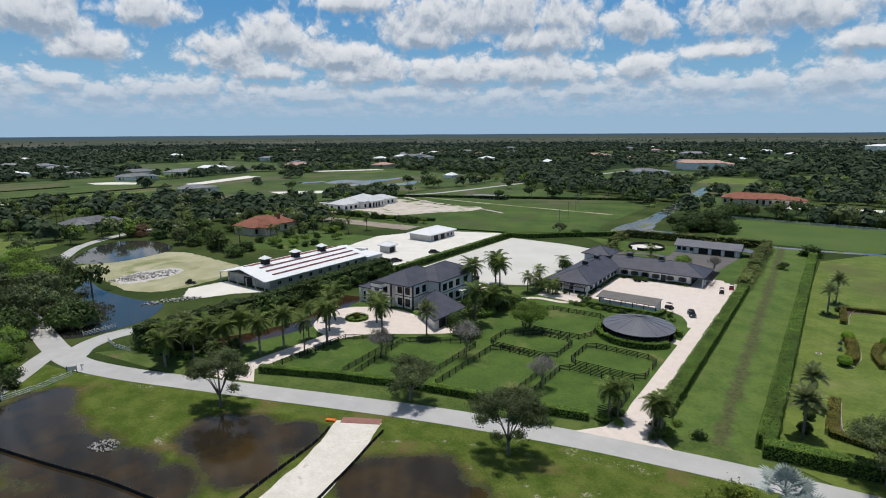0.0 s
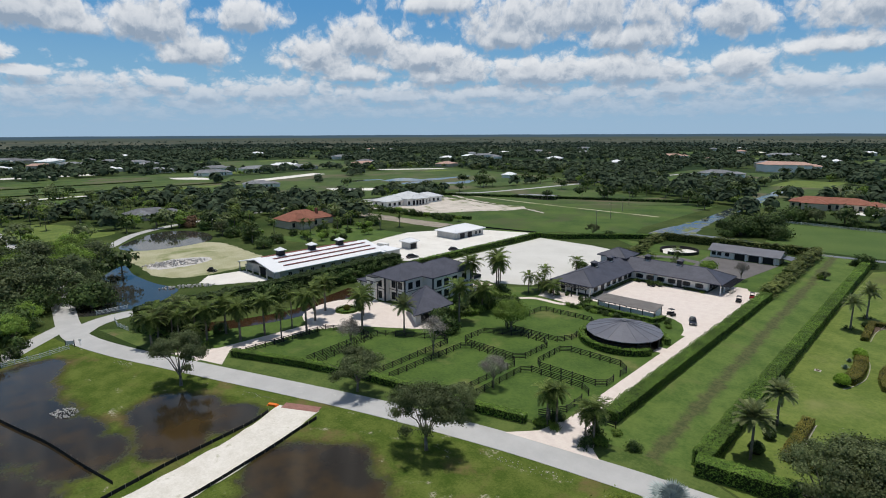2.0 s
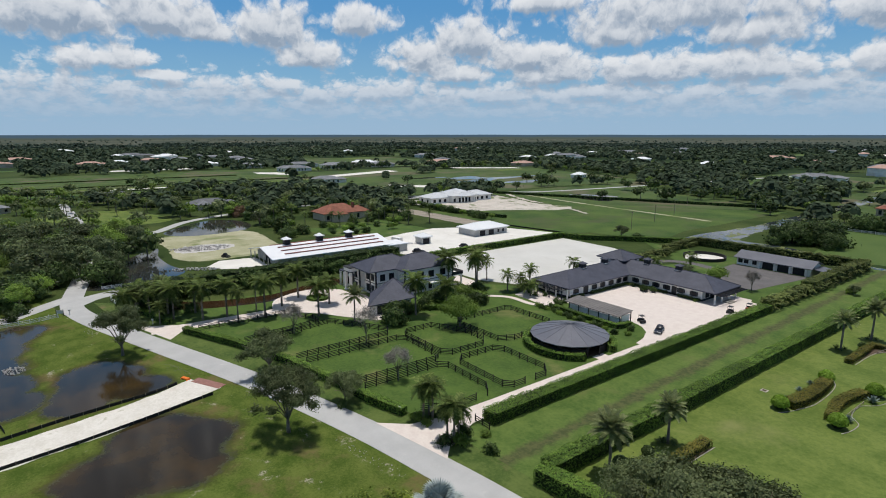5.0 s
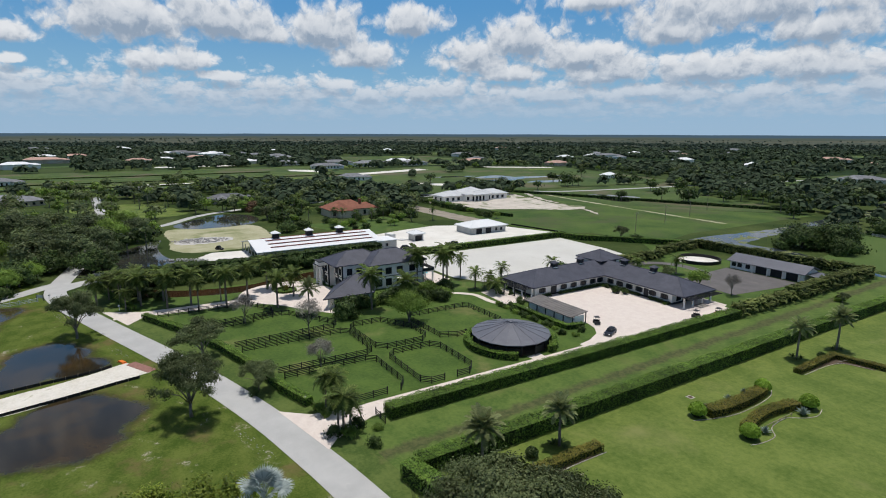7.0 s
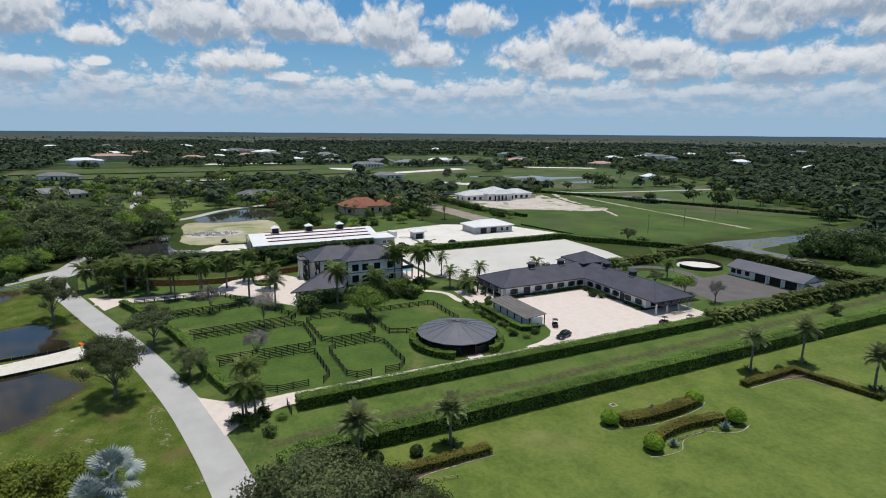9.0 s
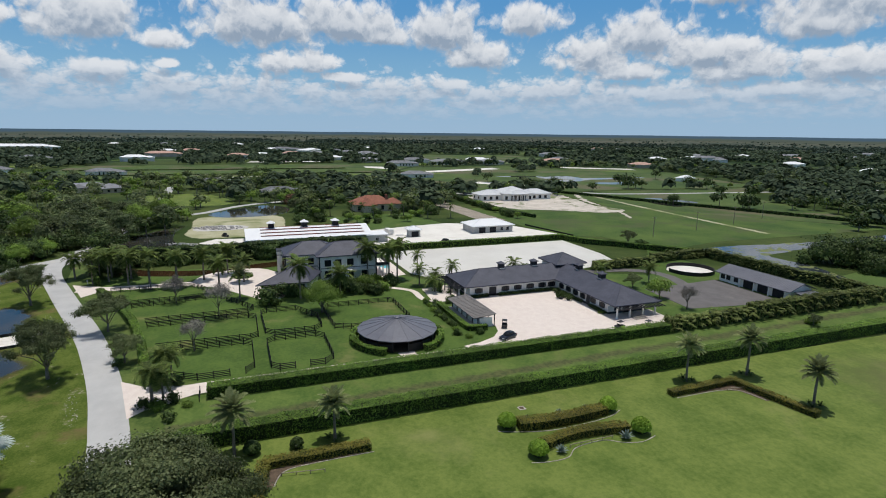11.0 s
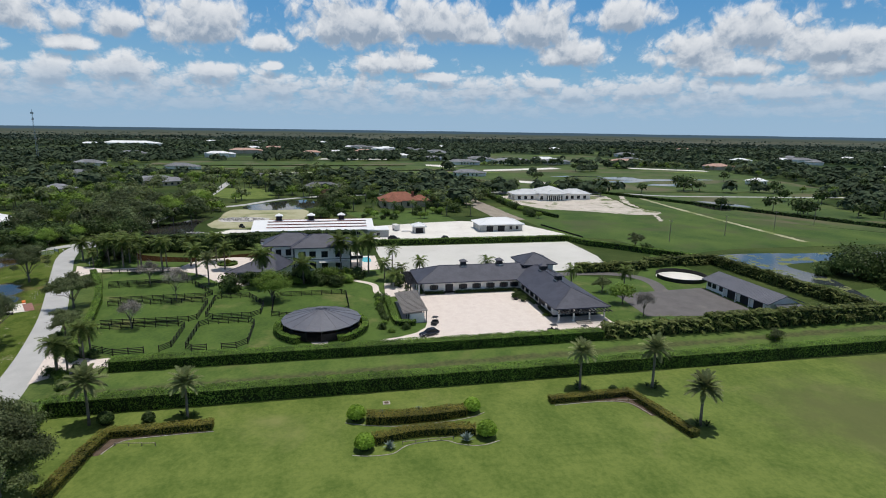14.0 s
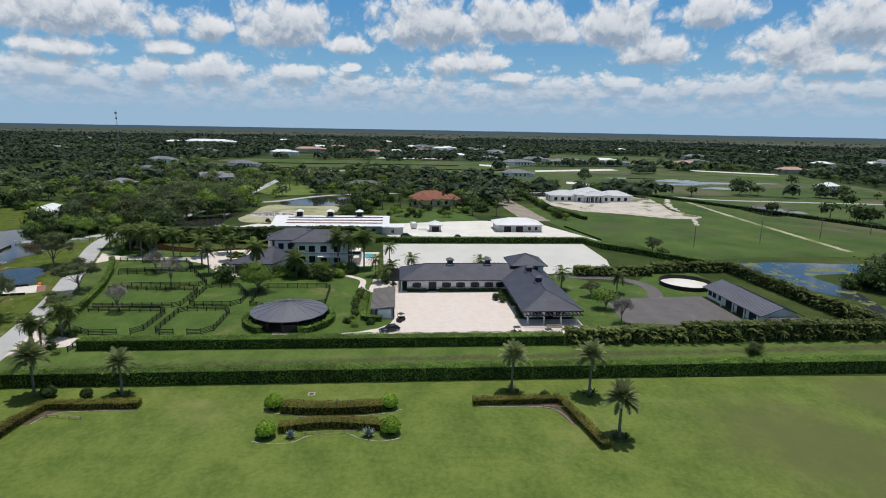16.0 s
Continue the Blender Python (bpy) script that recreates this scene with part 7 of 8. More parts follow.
sheet("far_lot_five", [(-594, 528), (-572, 524), (-520, 600), (-540, 606)], 0.05, M_SAND, "pale sand riding ring", "riding arena")
for k, (px, py, a, b) in enumerate([(-430, 428, 16, 30), (-396, 412, 8, 34), (-362, 446, 10, 24), (-410, 470, 9, 40), (-228, 392, 16, 12), (-455, 395, 7, 26)]):
    sheet("flood_pool", [(px + a * (1 + 0.35 * math.sin(3 * t + k)) * math.cos(t), py + b * (1 + 0.3 * math.cos(2 * t + k)) * math.sin(t)) for t in [2 * math.pi * q / 14 for q in range(14)]], 0.062 + 0.002 * k, M_POND, "shallow standing water in a wet field", "pool", smooth=True, rough=0.8, seed=k)
OPEN.append([(-50, 405), (70, 405), (70, 462), (-50, 462)])
g = random.Random(43)
for i in range(46):
    r, a = g.uniform(480, 1700), radians(g.uniform(66, 210))
    x, y, w, d = r * math.cos(a), r * math.sin(a), g.uniform(15, 60), g.uniform(40, 130)
    clear = [(x - w / 2, y - d / 2), (x + w / 2, y - d / 2 + g.uniform(-8, 8)), (x + w / 2, y + d / 2), (x - w / 2, y + d / 2 + g.uniform(-8, 8))]
    OPEN.append(clear)
    sheet("far_clearing", clear, 0.055 + 0.001 * i, M_SAND if i % 6 == 0 else (M_PADDOCK, M_LAWN, M_VERGE)[i % 3], "small clearing among the woods", "field")
M_FIELD = surface("far_pasture", (0.032, 0.066, 0.013), (0.088, 0.128, 0.030), 0.025, 0.95, 0.0, 0.25, c3=(0.120, 0.112, 0.062), spot=(0.50, 0.64), spot_scale=0.016)
for i, pts in enumerate(OPEN[5:11]):
    sheet("far_field", pts, 0.02 + 0.002 * i, M_FIELD, "flat green pasture", "field")
for i, line in enumerate([[(-300, 345), (-110, 430)], [(-240, 250), (-190, 262)], [(-60, 372), (230, 380)]]):
    hedge("far hedgerow between pastures", poly(*line), 2.0, 1.8, L_DARK, 2.2, 0.4, 80 + i)
# long strip fields with low banks between them, side by side
STRIPS = [(-468, -30, 205), (-492, -50, 232), (-512, -60, 330), (-545, -60, 318), (-578, -60, 300), (-622, -60, 268), (-668, -60, 250)]
for i, (x, y0, y1) in enumerate(STRIPS):
    line = [(x + 0.03 * (y - 100), y) for y in range(y0, y1 + 1, 30)]
    strip("field_strip", [(p - 7, q) for p, q in line], 12.0, 0.07 + 0.002 * i, (M_PADDOCK, M_VERGE, M_LAWN)[i % 3], "long green strip of grass between low banks", "field")
    if i % 2:
        hedge("low dark bank of weeds between strip fields", line, 2.0, 0.9, L_VERGE, 2.0, 0.36, 180 + i)



def blocked(x, y):
    copse = noise.noise((x * 0.020, y * 0.020, 9.1)) > 0.44   # clumps of trees that stand in the far fields
    if any(inside(x, y, p) for p in OPEN[:5]) or (not copse and any(inside(x, y, p) for p in OPEN[5:])):
        return True
    for hx, hy, w, d, *_ in HOUSES:
        if abs(x - hx) < max(w, d) * 0.75 + (12 if x < hx else 0) and abs(y - hy) < max(w, d) * 0.75:
            return True
    if math.hypot(x + 240, y - 176) < 26 or math.hypot(x + 271, y - 290) < 40:
        return True
    return False


rng = random.Random(77)
count = 0
while count < 60:
    x, y = rng.uniform(-330, 130), rng.uniform(-120, 420)
    d = math.hypot(x - 40, y - 90)
    if blocked(x, y) or d < 175 or d > 300 or (x > -60 and y < 300) or noise.noise((x * 0.012, y * 0.012, 3.3)) < -0.2:
        continue
    tree(rng.choice(("dark_a", "dark_b", "dark_c", "dark_b")), x, y, rng.uniform(0.6, 1.05), rng.uniform(0, 360))
    count += 1


def grove(name, label, spots, quads, leaf, seed, mat):
    """Trees of the middle distance as one piece: trunks, and crowns of leaf clumps."""
    g = np.random.default_rng(seed)
    b = Build()
    cs, us, vs = [], [], []
    for x, y, r, h in spots:
        p, face = crown_points(g, quads, r, r, h * 0.46, 16, 0.21)
        p[:, 2] = np.maximum(p[:, 2] + h * 0.56, 0.4)
        cs.append(p + np.array([x, y, 0]))
        u, v = leaf_facing(g, face, leaf * math.sqrt(r), 0.75, 0.20)
        us.append(u)
        vs.append(v)
        b.tube([(x, y, 0), (x + 0.1, y, h * 0.6)], [0.3, 0.15], 5)
    ob = solid(name, b.mesh(name, M_BARK), label, "trees", "stuff")
    tagged(part("leaves", quads_mesh("leaves", np.concatenate(cs), np.concatenate(us), np.concatenate(vs), mat), ob), kind="stuff")


def spots_in(n, seed, lim, x0, x1, y0, y1, size):
    g, out = random.Random(seed), []
    for _ in range(n * 30):
        if len(out) >= n:
            break
        x, y = g.uniform(x0, x1), g.uniform(y0, y1)
        d = math.hypot(x - 40, y - 90)
        if blocked(x, y) or d < 230 or (x > -60 and y < 300) or noise.noise((x * 0.012, y * 0.012, seed)) < lim:
            continue
        s = g.uniform(0.65, 1.15) * size
        out.append((x, y, s * g.uniform(0.42, 0.62), s))
    return out


SINGLE = [(-197, 402, 1.0), (-181, 404, 1.05), (-185, 415, 0.9), (-166, 447, 1.0), (-172, 436, 0.9), (-150, 446, 1.0), (-137, 443, 1.1), (-124, 442, 1.0), (-115, 456, 0.9), (-116, 498, 1.0), (-106, 504, 1.0), (-122, 415, 1.1), (-113, 408, 0.9), (-104, 394, 0.75), (-316, 424, 1.3), (-314, 431, 1.0), (-310, 346, 1.15), (-304, 352, 0.9), (-389, 518, 1.0), (-301, 477, 1.1), (-290, 486, 1.0), (-254, 560, 1.0), (-246, 452, 1.0), (-214, 380, 0.7), (-230, 470, 1.0), (-262, 540, 1.0), (-332, 362, 0.8), (-358, 447, 0.9), (-355, 446, 0.8), (-308, 419, 0.9), (-396, 330, 1.0), (-322, 255, 0.9), (-12, 385, 1.0)]
grove("mid_grove", "dark green trees of the middle distance", spots_in(260, 8, -0.2, -640, 130, -160, 700, 9.5) + [(x, y, 5.8 * s, 10.5 * s) for x, y, s in SINGLE], 240, 0.25, 9, L_DARK)
grove("pale_grove", "grey-green trees of the middle distance", spots_in(150, 18, -0.2, -640, 130, -160, 700, 10), 220, 0.26, 19, L_OAK)
grove("fresh_grove", "lighter green trees of the middle distance", spots_in(160, 28, -0.2, -640, 130, -160, 700, 7.5), 230, 0.22, 29, L_GREEN)
grove("west_grove", "mixed green garden trees round the western houses", spots_in(70, 38, -0.7, -480, -225, -130, 150, 8.5), 330, 0.22, 39, L_GREEN)
grove("west_shade_grove", "grey-green garden trees round the western houses", spots_in(60, 48, -0.7, -480, -225, -130, 150, 10), 330, 0.22, 49, L_OAK)
# palms and garden trees near the red-roofed house and the pond
for i in range(46):
    x, y = rng.uniform(-300, -200), rng.uniform(138, 225)
    if math.hypot(x + 240, y - 176) < 19 or (x > -226 and 150 < y < 195):
        continue
    if i % 3:
        far_palm(x, y, rng.choice((5, 6, 7)), rng.uniform(0, 360))
    else:
        tree("dark_b", x, y, rng.uniform(0.6, 0.9), rng.uniform(0, 360))
for i in range(16):
    x, y = rng.uniform(-224, -186), rng.uniform(150, 205)
    tree("green_b" if i % 3 else "dark_b", x, y, rng.uniform(0.6, 1.0) * (1 if i % 3 else 0.5), rng.uniform(0, 360))
for i, (x, y, k) in enumerate([(-222, 164, "dark_b"), (-219, 172, "palm"), (-221, 181, "dark_b"), (-218, 188, "palm"), (-224, 192, "dark_b"), (-226, 156, "palm"), (-232, 200, "dark_b"), (-240, 203, "palm"), (-250, 202, "dark_b"), (-258, 190, "palm"), (-260, 176, "dark_a"), (-258, 160, "dark_b"), (-246, 152, "palm"), (-236, 150, "dark_b"), (-216, 166, "palm"), (-214, 177, "palm")]):
    if k == "palm":
        far_palm(x, y, (5, 6, 7)[i % 3], i * 50)
    else:
        tree(k, x, y, 0.5 + 0.06 * (i % 4), i * 70)
for i in range(22):
    tree("green_b" if i % 4 == 1 else "dark_b", -318 + i * 6.1 + rng.uniform(-1, 1), 252.5 - 0.1 * i + rng.uniform(-1.2, 1.2), rng.uniform(0.5, 0.66) * (1.5 if i % 4 == 1 else 1), rng.uniform(0, 360))
for i in range(44):
    far_palm(-330 - rng.uniform(0, 110), 60 + rng.uniform(0, 130), rng.choice((6, 7, 8)), rng.uniform(0, 360))


def woods(name, label, spots, leaf, quads, seed, mat):
    """Far woodland as one piece: each tree a dome of leaf clusters."""
    g = np.random.default_rng(seed)
    cs, us, vs = [], [], []
    for x, y, r, h in spots:
        d = g.normal(size=(quads, 3))
        d /= np.linalg.norm(d, axis=1)[:, None]
        d[:, 2] = np.abs(d[:, 2])
        p = d * g.uniform(0.65, 1.05, quads)[:, None] * np.array([r, r, h * 0.62])
        cs.append(p + np.array([x, y, h * 0.36]))
        u, v = leaf_facing(g, d + np.array([0, 0, 0.25]), leaf * r, 0.85, 0.16)
        us.append(u)
        vs.append(v)
    return solid(name, quads_mesh(name, np.concatenate(cs), np.concatenate(us), np.concatenate(vs), mat), label, "woods", "stuff")


def scatter(n, r0, r1, a0, a1, lim, seed, size, fields=()):
    g, out = random.Random(seed), []
    tries = 0
    while len(out) < n and tries < n * 12:
        tries += 1
        r = math.sqrt(g.uniform(r0 * r0, r1 * r1))
        a = radians(g.uniform(a0, a1))
        x, y = r * math.cos(a), r * math.sin(a)
        if noise.noise((x * 0.004, y * 0.004, seed)) + 0.5 * noise.noise((x * 0.015, y * 0.015, seed)) < lim or blocked(x, y):
            continue
        s = g.uniform(0.7, 1.3) * size
        out.append((x, y, s * g.uniform(0.45, 0.7), s))
    return out


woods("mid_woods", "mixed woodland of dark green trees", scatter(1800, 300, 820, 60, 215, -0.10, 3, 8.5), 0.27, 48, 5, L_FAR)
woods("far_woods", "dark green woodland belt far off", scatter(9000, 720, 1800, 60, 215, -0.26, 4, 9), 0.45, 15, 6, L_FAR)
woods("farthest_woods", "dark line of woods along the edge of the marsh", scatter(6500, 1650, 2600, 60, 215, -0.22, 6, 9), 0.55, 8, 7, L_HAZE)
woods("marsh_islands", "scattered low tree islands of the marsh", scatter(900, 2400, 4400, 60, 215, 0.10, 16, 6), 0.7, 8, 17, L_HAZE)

# radio mast on the horizon
t = thing("radio_mast", "slim lattice radio mast far away", "mast", (-676, -196, 0))
for k in range(3):
    a = 2 * math.pi * k / 3
    part("leg", Build().tube([(1.4 * math.cos(a), 1.4 * math.sin(a), 0), (0.35 * math.cos(a), 0.35 * math.sin(a), 62)], [0.16, 0.1], 5).mesh("leg", M_STEEL), t)
b = Build()
for k in range(20):
    z = 3 * k
    w = 1.4 - 1.05 * z / 62
    w2 = 1.4 - 1.05 * (z + 3) / 62
    for j in range(3):
        a, c = 2 * math.pi * j / 3, 2 * math.pi * (j + 1) / 3
        b.tube([(w * math.cos(a), w * math.sin(a), z), (w2 * math.cos(c), w2 * math.sin(c), z + 3)], [0.06, 0.06], 4)
part("bracing", b.mesh("bracing", M_STEEL), t)
part("antenna", Build().box(-1.6, 1.6, -0.4, 0.4, 50, 52.4).box(-0.4, 0.4, -1.6, 1.6, 57, 59).mesh("antenna", M_STEEL), t)


# ---- small things ----
def low_wall(name, label, category, line, h, mat, thick=0.06):
    """Fabric panels between stakes along a line."""
    pts = spaced(line, 2.0)
    ob = thing(name, label, category, (*pts[0], 0))
    ox, oy = pts[0]
    pm = Build().box(0, 1, -thick / 2, thick / 2, 0, h).mesh("panel", mat)
    st = Build().box(-0.03, 0.03, -0.03, 0.03, 0, h + 0.15).mesh("stake", M_WOOD)
    for (x0, y0), (x1, y1) in zip(pts, pts[1:]):
        a = math.degrees(math.atan2(y1 - y0, x1 - x0))
        p = part("panel", pm, ob, m=pose(x0 - ox, y0 - oy, 0, 0, 0, a))
        p.scale = (math.hypot(x1 - x0, y1 - y0) + 0.05, 1, 1)
        part("stake", st, ob, m=pose(x0 - ox, y0 - oy, 0, 0, 0, a) @ pose(0, 0.07, 0))


low_wall("silt_fence", "black fabric silt fence beside the marl track", "silt fence", rounded([(-59.6, 66.4), (-58.6, 62), (-57.2, 57), (-55.6, 50), (-54.2, 43), (-51.5, 25)], False, 4), 0.6, M_SILT)
low_wall("silt_fence", "black fabric silt fence beside the marl track", "silt fence", rounded([(-68.2, 62.0), (-66.6, 57.3), (-65.4, 49), (-64.2, 41.6), (-60.5, 25)], False, 4), 0.6, M_SILT)
low_wall("silt_fence", "black fabric silt fence across the flooded plot", "silt fence", rounded([(-122, 23), (-102.7, 27.4), (-93.8, 29.6), (-84.7, 32), (-73.4, 34), (-63.6, 36.0)], False, 4), 0.6, M_SILT)


def rubble(label, x, y, rx, ry, n, s, seed, rz=0.0):
    """A heap of broken stones, each one its own piece."""
    g = random.Random(seed)
    t = thing("rubble_heap", label, "rubble", (x, y, 0), rz)
    shapes = []
    for k in range(5):
        bm = bmesh.new()
        bmesh.ops.create_icosphere(bm, subdivisions=1, radius=1.0)
        for v in bm.verts:
            v.co *= g.uniform(0.65, 1.15)
            v.co.z *= 0.7
        me = bpy.data.meshes.new("stone")
        bm.to_mesh(me)
        bm.free()
        me.materials.append(M_ROCK)
        shapes.append(me)
    for k in range(n):
        a, r = g.uniform(0, 2 * math.pi), math.sqrt(g.random())
        q = s * g.uniform(0.5, 1.4)
        o = part("stone", shapes[k % 5], t, m=pose(rx * r * math.cos(a), ry * r * math.sin(a), 0.05 + 0.35 * q + (1 - r) * s * 1.2, g.uniform(0, 60), g.uniform(0, 60), g.uniform(0, 360)))
        o.scale = (q, q * g.uniform(0.7, 1.2), q)
    return t


rubble("pale heap of small rubble on the flooded grass", -94.9, 36.7, 2.6, 1.8, 140, 0.15, 1, 30)
rubble("wide spread of pale broken rubble on the lot", -203, 100, 6.0, 12.0, 260, 0.36, 2, -15)
rubble("ramp of pale rubble at the pond's edge", -165, 88, 2.2, 9.0, 110, 0.32, 3, -30)
low_wall("silt_fence", "black fabric silt fence beside the sand yard", "silt fence", straight((-168.4, 244), (-134.5, 250.5)), 0.7, M_SILT)
rubble("scatter of pale stones along the road's edge", -76, 63.6, 5.0, 0.8, 40, 0.07, 4, 20)
rubble("scatter of pale stones along the road's edge", -24, 79.4, 8.0, 1.0, 60, 0.07, 5, 15)
rubble("scatter of pale stones along the road's edge", -112, 51.6, 4.0, 0.9, 40, 0.07, 6, 15)

t = thing("road_barrier", "bright orange plastic barrier lying by the track", "barrier", (-69.9, 63.9, 0), 25)
part("panel", Build().box(-0.9, 0.9, -0.35, 0.35, 0.05, 0.35).mesh("panel", M_ORANGE), t)
part("foot", Build().box(-1.0, -0.8, -0.5, 0.5, 0, 0.12).mesh("foot", M_ORANGE), t)
part("foot", Build().box(0.8, 1.0, -0.5, 0.5, 0, 0.12).mesh("foot", M_ORANGE), t)


def rail_fence(label, pts, h=1.2, rails=3, mat=None, gap=2.4, name="rail_fence"):
    t = thing(name, label, "fence", (*pts[0], 0))
    ox, oy = pts[0]
    pm = Build().box(-0.07, 0.07, -0.07, 0.07, 0, h + 0.1).box(-0.09, 0.09, -0.09, 0.09, h + 0.1, h + 0.14).mesh("post", mat or M_WHITEPAINT)
    bm_ = Build().box(0, 1, -0.03, 0.03, -0.07, 0.07).mesh("rail", mat or M_WHITEPAINT)
    for (x0, y0), (x1, y1) in zip(pts, pts[1:]):
        d = math.hypot(x1 - x0, y1 - y0)
        n = max(1, round(d / gap))
        a = math.degrees(math.atan2(y1 - y0, x1 - x0))
        for k in range(n + 1):
            x, y = x0 + (x1 - x0) * k / n - ox, y0 + (y1 - y0) * k / n - oy
            part("post", pm, t, m=pose(x, y, 0, 0, 0, a))
            if k < n:
                for j in range(rails):
                    b = part("rail", bm_, t, m=pose(x, y, h * (j + 0.6) / rails, 0, 0, a))
                    b.scale = (d / n, 1, 1)


rail_fence("white painted rail fence beside the side drive", [(-126, 22), (-128.3, 33), (-128.6, 40), (-130.2, 46)])
rail_fence("short black rail fence at the end of the drive hedge", [(-23.0, 99.2), (-19.4, 99.2)], 1.2, 3, M_FENCE)
rail_fence("white rail of the culvert bridge", [(-154.5, 58.5), (-154.2, 66.5)], 1.1, 3)
rail_fence("white rail of the culvert bridge", [(-144.8, 60.2), (-139.5, 59.2), (-133.5, 59.9)], 1.1, 3)
rail_fence("white rail fence round the far field", [(-56, 368), (-10, 364), (30, 361), (90, 366)], 1.3, 3, gap=6)

for x, y, rz in ((-32.6, 90.2, 15), (-131.5, 48.6, 40), (-109.5, 65.0, 20)):
    t = thing("mailbox", "white mailbox on a post by the road", "mailbox", (x, y, 0), rz)
    part("post", Build().box(-0.06, 0.06, -0.06, 0.06, 0, 1.1).mesh("post", M_WHITEPAINT), t)
    part("box", Build().box(-0.28, 0.28, -0.16, 0.16, 1.1, 1.36).tube([(-0.28, 0, 1.36), (0.28, 0, 1.36)], [0.16, 0.16], 10).mesh("box", M_WHITEPAINT), t)
    part("door", Build().box(0.28, 0.30, -0.14, 0.14, 1.12, 1.40).mesh("door", M_STEEL), t)
t = thing("notice_board", "small grey notice board on two posts", "notice board", (-131.2, 46.5, 0), 60)
for x in (-0.9, 0.9):
    part("post", Build().box(x - 0.06, x + 0.06, -0.06, 0.06, 0, 1.9).mesh("post", M_DARKTRIM), t)
part("board", Build().box(-0.8, 0.8, -0.04, 0.04, 0.8, 1.7).mesh("board", M_GREY), t)


def car(x, y, rz, paint, label, L=4.7, Wd=1.85, H=1.55):
    t = thing("car", label, "car", (x, y, 0), rz)
    w = Wd / 2

    def hull(stations, ring):
        """Rounded cross-sections from tail to nose: x, half width, bottom, top."""
        vs, fs, k = [], [], 14
        for px, hw, lo, hi in stations:
            for a in range(k):
                c, q = math.cos(2 * math.pi * a / k), math.sin(2 * math.pi * a / k)
                vs.append((px, hw * math.copysign(abs(c) ** ring, c), (lo + hi) / 2 + (hi - lo) / 2 * math.copysign(abs(q) ** ring, q)))
        m = len(stations)
        fs = [(i * k + a, i * k + (a + 1) % k, (i + 1) * k + (a + 1) % k, (i + 1) * k + a) for i in range(m - 1) for a in range(k)]
        return Build().add(vs, fs + [tuple(range(k - 1, -1, -1)), tuple((m - 1) * k + a for a in range(k))])

    body = hull([(-L / 2, w * 0.78, 0.38, 0.80), (-L / 2 + 0.12, w * 0.92, 0.28, 0.93), (-L / 4, w, 0.24, 0.97), (L / 8, w, 0.24, 0.97), (L / 2 - 0.9, w * 0.97, 0.24, 0.88), (L / 2 - 0.2, w * 0.88, 0.26, 0.74), (L / 2, w * 0.66, 0.34, 0.62)], 0.42)
    part("body", body.mesh("body", paint, True), t)
    cab = hull([(-L / 2 + 0.3, w * 0.70, 0.85, 0.98), (-L / 2 + 0.85, w * 0.80, 0.85, H - 0.06), (-L * 0.12, w * 0.82, 0.85, H - 0.01), (L * 0.06, w * 0.80, 0.85, H - 0.05), (L / 2 - 1.35, w * 0.74, 0.85, 0.97)], 0.55)
    part("cabin", cab.mesh("cabin", M_GLASS, True), t, "dark tinted glass cabin")
    part("roof", hull([(-L / 2 + 0.9, w * 0.60, H - 0.10, H - 0.02), (-L * 0.12, w * 0.66, H - 0.08, H + 0.04), (L * 0.05, w * 0.60, H - 0.12, H - 0.01)], 0.6).mesh("roof", paint, True), t)
    for px in (-L / 2 + 0.85, L / 2 - 0.9):
        for s in (-1, 1):
            wh = part("wheel", Build().tube([(0, -0.11, 0), (0, 0.11, 0)], [0.34, 0.34], 16).mesh("tyre", M_TYRE), t, m=pose(px, s * (w - 0.08), 0.34))
            part("rim", Build().tube([(0, -0.12, 0), (0, 0.12, 0)], [0.2, 0.2], 10).mesh("rim", M_STEEL), wh)
    for s in (-1, 1):
        part("headlight", Build().box(L / 2 - 0.05, L / 2 + 0.02, s * 0.62 - 0.18, s * 0.62 + 0.18, 0.58, 0.72).mesh("headlight", M_WHITEPAINT), t)
        part("tail_light", Build().box(-L / 2 - 0.02, -L / 2 + 0.03, s * 0.66 - 0.14, s * 0.66 + 0.14, 0.7, 0.86).mesh("tail_light", M_CARRED), t)


car(-29.3, 163.0, -68, M_CAR, "dark blue estate car parked on the paved court")
car(-138.0, 190, 20, M_DARKTRIM, "dark pickup parked on the sand yard", 5.2, 1.95, 1.7)
car(-141.5, 168.5, 70, M_DARKTRIM, "dark pickup parked by the unfinished barn", 5.2, 1.95, 1.7)
car(-179, 103, 40, M_TYRE, "small black utility vehicle on the sandy lot", 3.4, 1.6, 1.7)



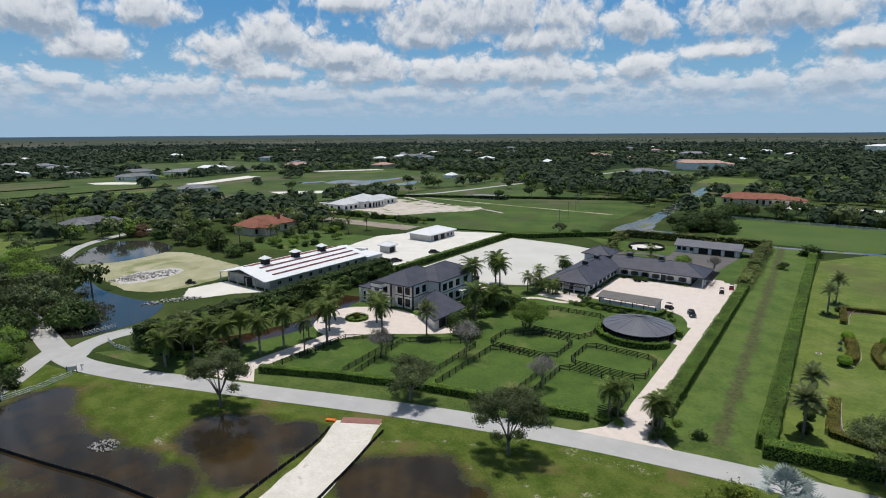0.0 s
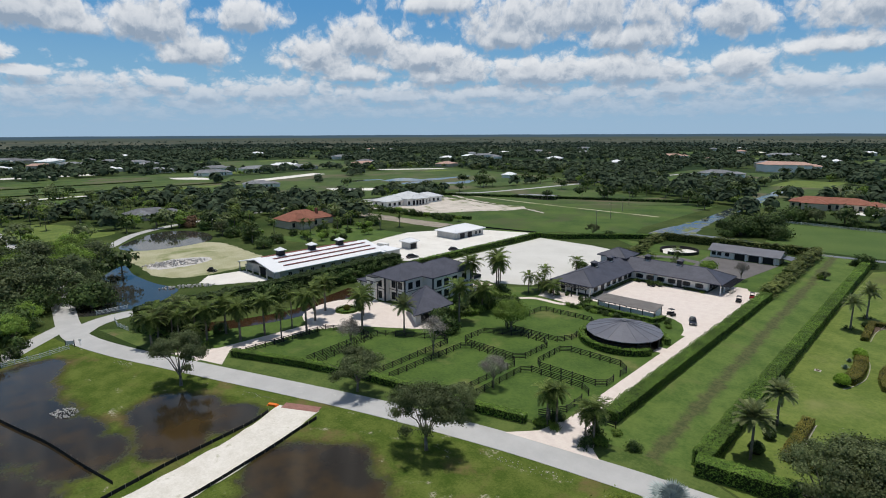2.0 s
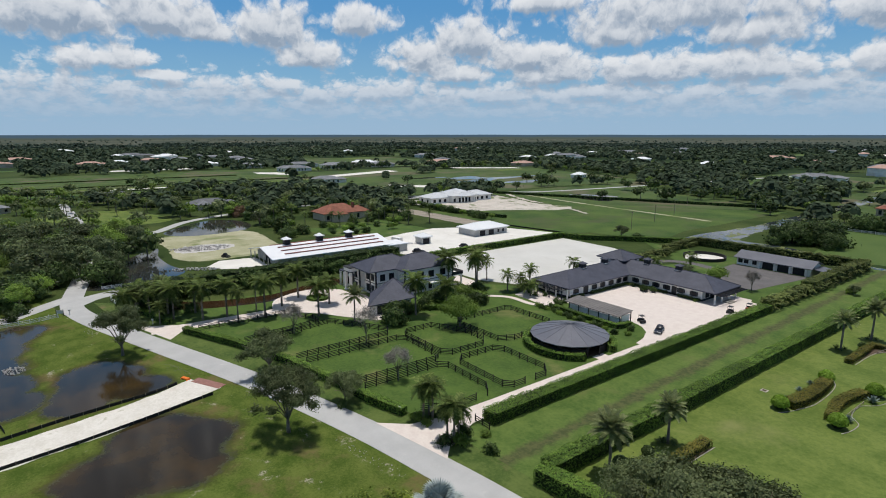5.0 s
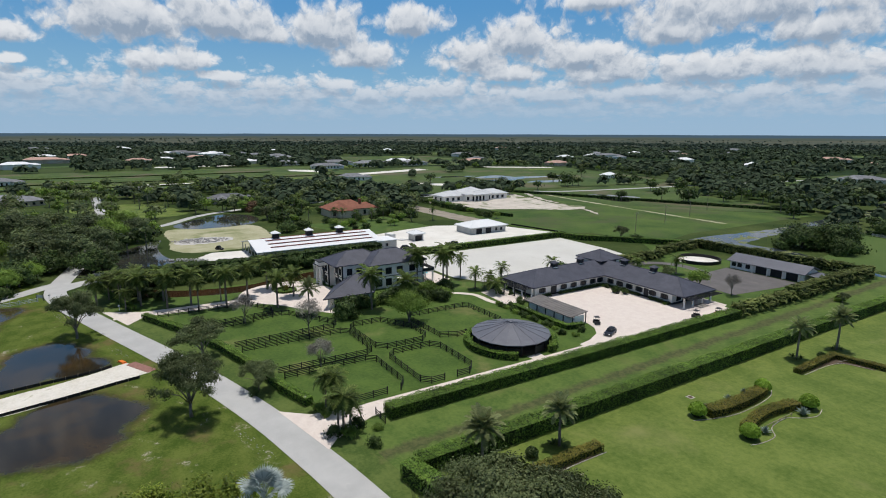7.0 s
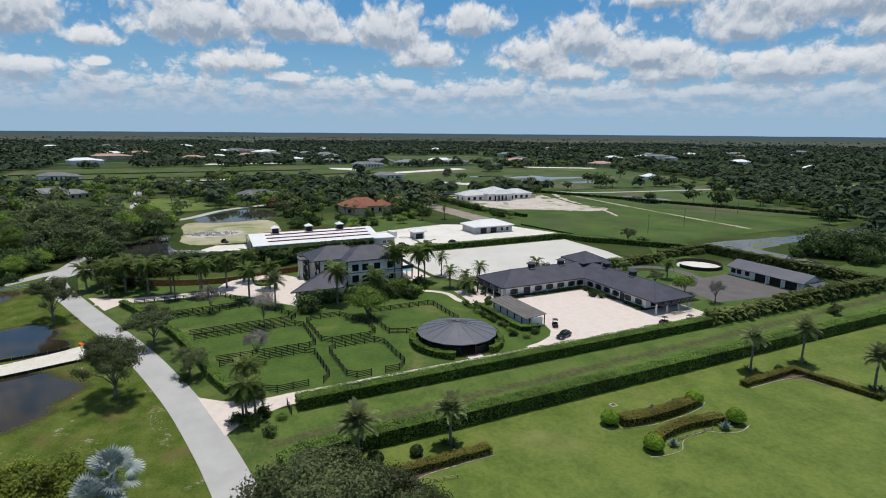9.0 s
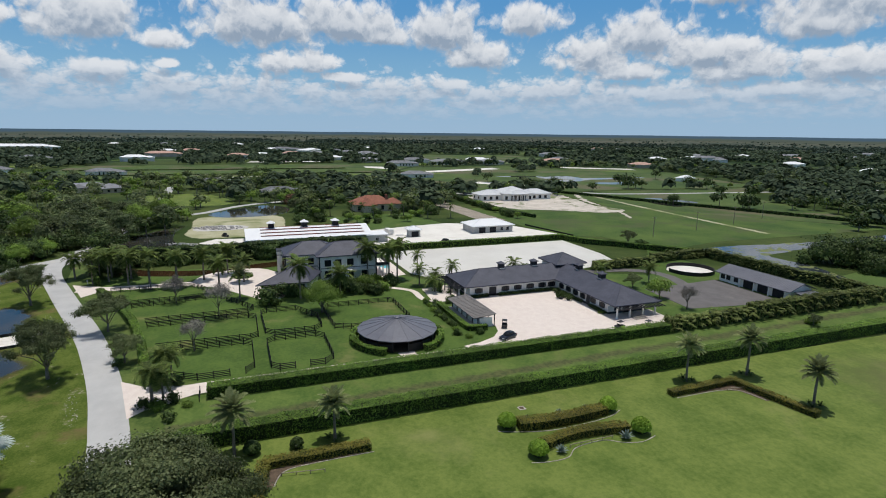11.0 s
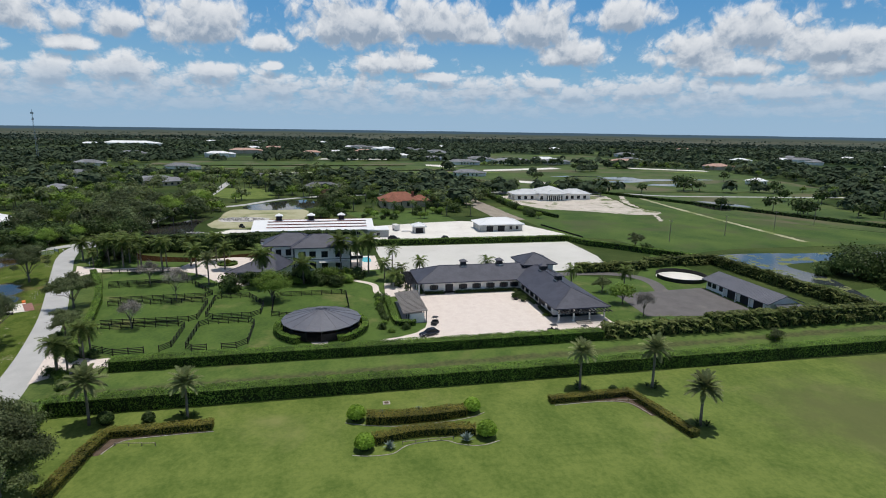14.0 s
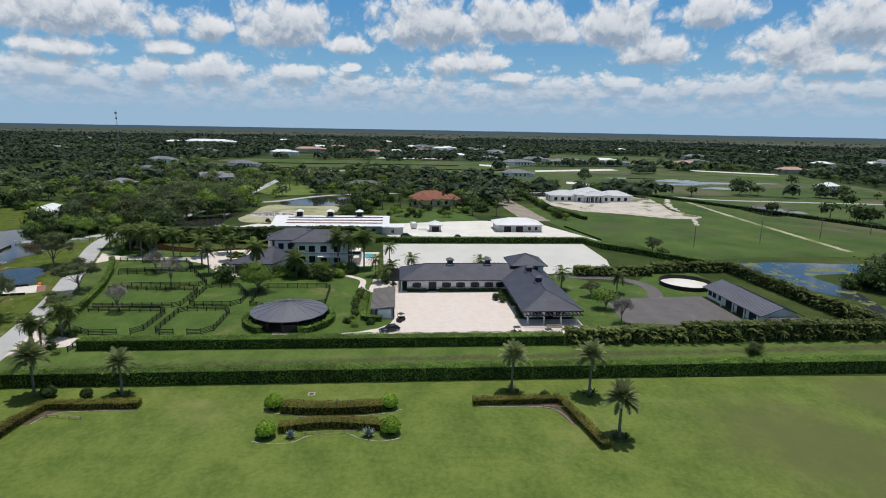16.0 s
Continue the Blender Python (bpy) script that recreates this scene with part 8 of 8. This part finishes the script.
def cart(x, y, rz, paint, label):
    """A small open utility cart with a canopy."""
    t = thing("utility_cart", label, "utility cart", (x, y, 0.07), rz)
    part("body", Build().box(-1.2, 1.15, -0.6, 0.6, 0.28, 0.55).box(-1.2, -0.35, -0.62, 0.62, 0.55, 0.85).prism([(0.7, -0.58), (1.2, -0.45), (1.2, 0.45), (0.7, 0.58)], 0.55, 0.85).mesh("body", paint), t)
    part("seat", Build().box(-0.35, 0.15, -0.55, 0.55, 0.55, 0.78).box(-0.4, -0.28, -0.55, 0.55, 0.78, 1.2).mesh("seat", M_TYRE), t)
    part("canopy", Build().box(-0.7, 0.75, -0.6, 0.6, 1.78, 1.85).mesh("canopy", M_DARKTRIM), t)
    for px in (-0.65, 0.7):
        for s in (-1, 1):
            part("strut", Build().tube([(px, s * 0.55, 0.8), (px * 0.95, s * 0.55, 1.8)], [0.025, 0.025], 5).mesh("strut", M_DARKTRIM), t)
            part("wheel", Build().tube([(0, -0.1, 0), (0, 0.1, 0)], [0.28, 0.28], 14).mesh("wheel", M_TYRE), t, m=pose(px * 1.2, s * 0.55, 0.28))


cart(-24.4, 198.2, 100, M_CARRED, "small red utility cart with a black canopy")
cart(-26.2, 191.4, 95, M_DARKTRIM, "small black utility cart parked by the hedge")
cart(-36.0, 165.6, 150, M_DARKTRIM, "small dark utility cart by the carport")
for x, y in ((-54.2, 193.4), (-52.8, 192.6), (-51.4, 193.6), (-53.4, 191.4), (-51.8, 191.2), (-50.2, 192.6)):
    t = thing("planter", "low dark planter with a green shrub", "planter", (x, y, 0))
    part("pot", Build().tube([(0, 0, 0.06), (0, 0, 0.6)], [0.45, 0.6], 14).mesh("pot", M_DARKTRIM), t)
    g = np.random.default_rng(int(-x * 10))
    p, _ = crown_points(g, 500, 0.9, 0.9, 0.7, 10, 0.25)
    p[:, 2] += 1.0
    u, v = leaf_axes(g, 500, 0.1, 0.6)
    part("foliage", quads_mesh("foliage", p, u, v, L_DARK), t)

# round planted island in the house court
disc("court_island", -105.6, 108.2, 3.3, 0.16, M_PADDOCK, "round grass island in the house court", "island", 40)
hedge("low clipped ring hedge in the house court", [(-105.6 + 2.9 * math.cos(radians(a)), 108.2 + 2.9 * math.sin(radians(a))) for a in range(0, 361, 15)], 0.7, 0.7, L_HEDGE, 20, 0.11, 91)
topiary(-105.6, 108.2, 1.0, L_FICUS, "round red-tipped shrub in the court island", 92)

# power poles across the meadow
for x, y in ((-151.8, 386.4), (-140, 352), (-131, 318), (-122, 284)):
    t = thing("power_pole", "weathered timber power pole", "pole", (x, y, 0), 15)
    part("shaft", Build().tube([(0, 0, -0.2), (0, 0, 9.5)], [0.16, 0.11], 8).mesh("shaft", M_WOOD), t)
    part("crossarm", Build().box(-1.1, 1.1, -0.06, 0.06, 8.7, 8.85).mesh("crossarm", M_WOOD), t)
    for s in (-0.9, 0, 0.9):
        part("insulator", Build().tube([(s, 0, 8.85), (s, 0, 9.1)], [0.06, 0.04], 8).mesh("insulator", M_STEEL), t)
# white roller trailer and pallets in the sand yard
t = thing("trailer", "white box trailer in the sand yard", "trailer", (-163.5, 172, 0), 10)
part("body", Build().box(-2.4, 2.4, -1.15, 1.15, 0.6, 2.7).mesh("body", M_WHITEPAINT), t)
part("hitch", Build().box(2.4, 3.6, -0.06, 0.06, 0.6, 0.72).mesh("hitch", M_STEEL), t)
for s in (-1, 1):
    part("wheel", Build().tube([(0, -0.12, 0), (0, 0.12, 0)], [0.4, 0.4], 14).mesh("tyre", M_TYRE), t, m=pose(-0.3, s * 1.1, 0.42))
t = thing("water_jump", "small white pool of the sandy yard", "basin", (-160, 176, 0))
part("rim", Build().tube([(0, 0, 0.04), (0, 0, 0.3)], [2.0, 1.9], 24).mesh("rim", M_GREY), t)
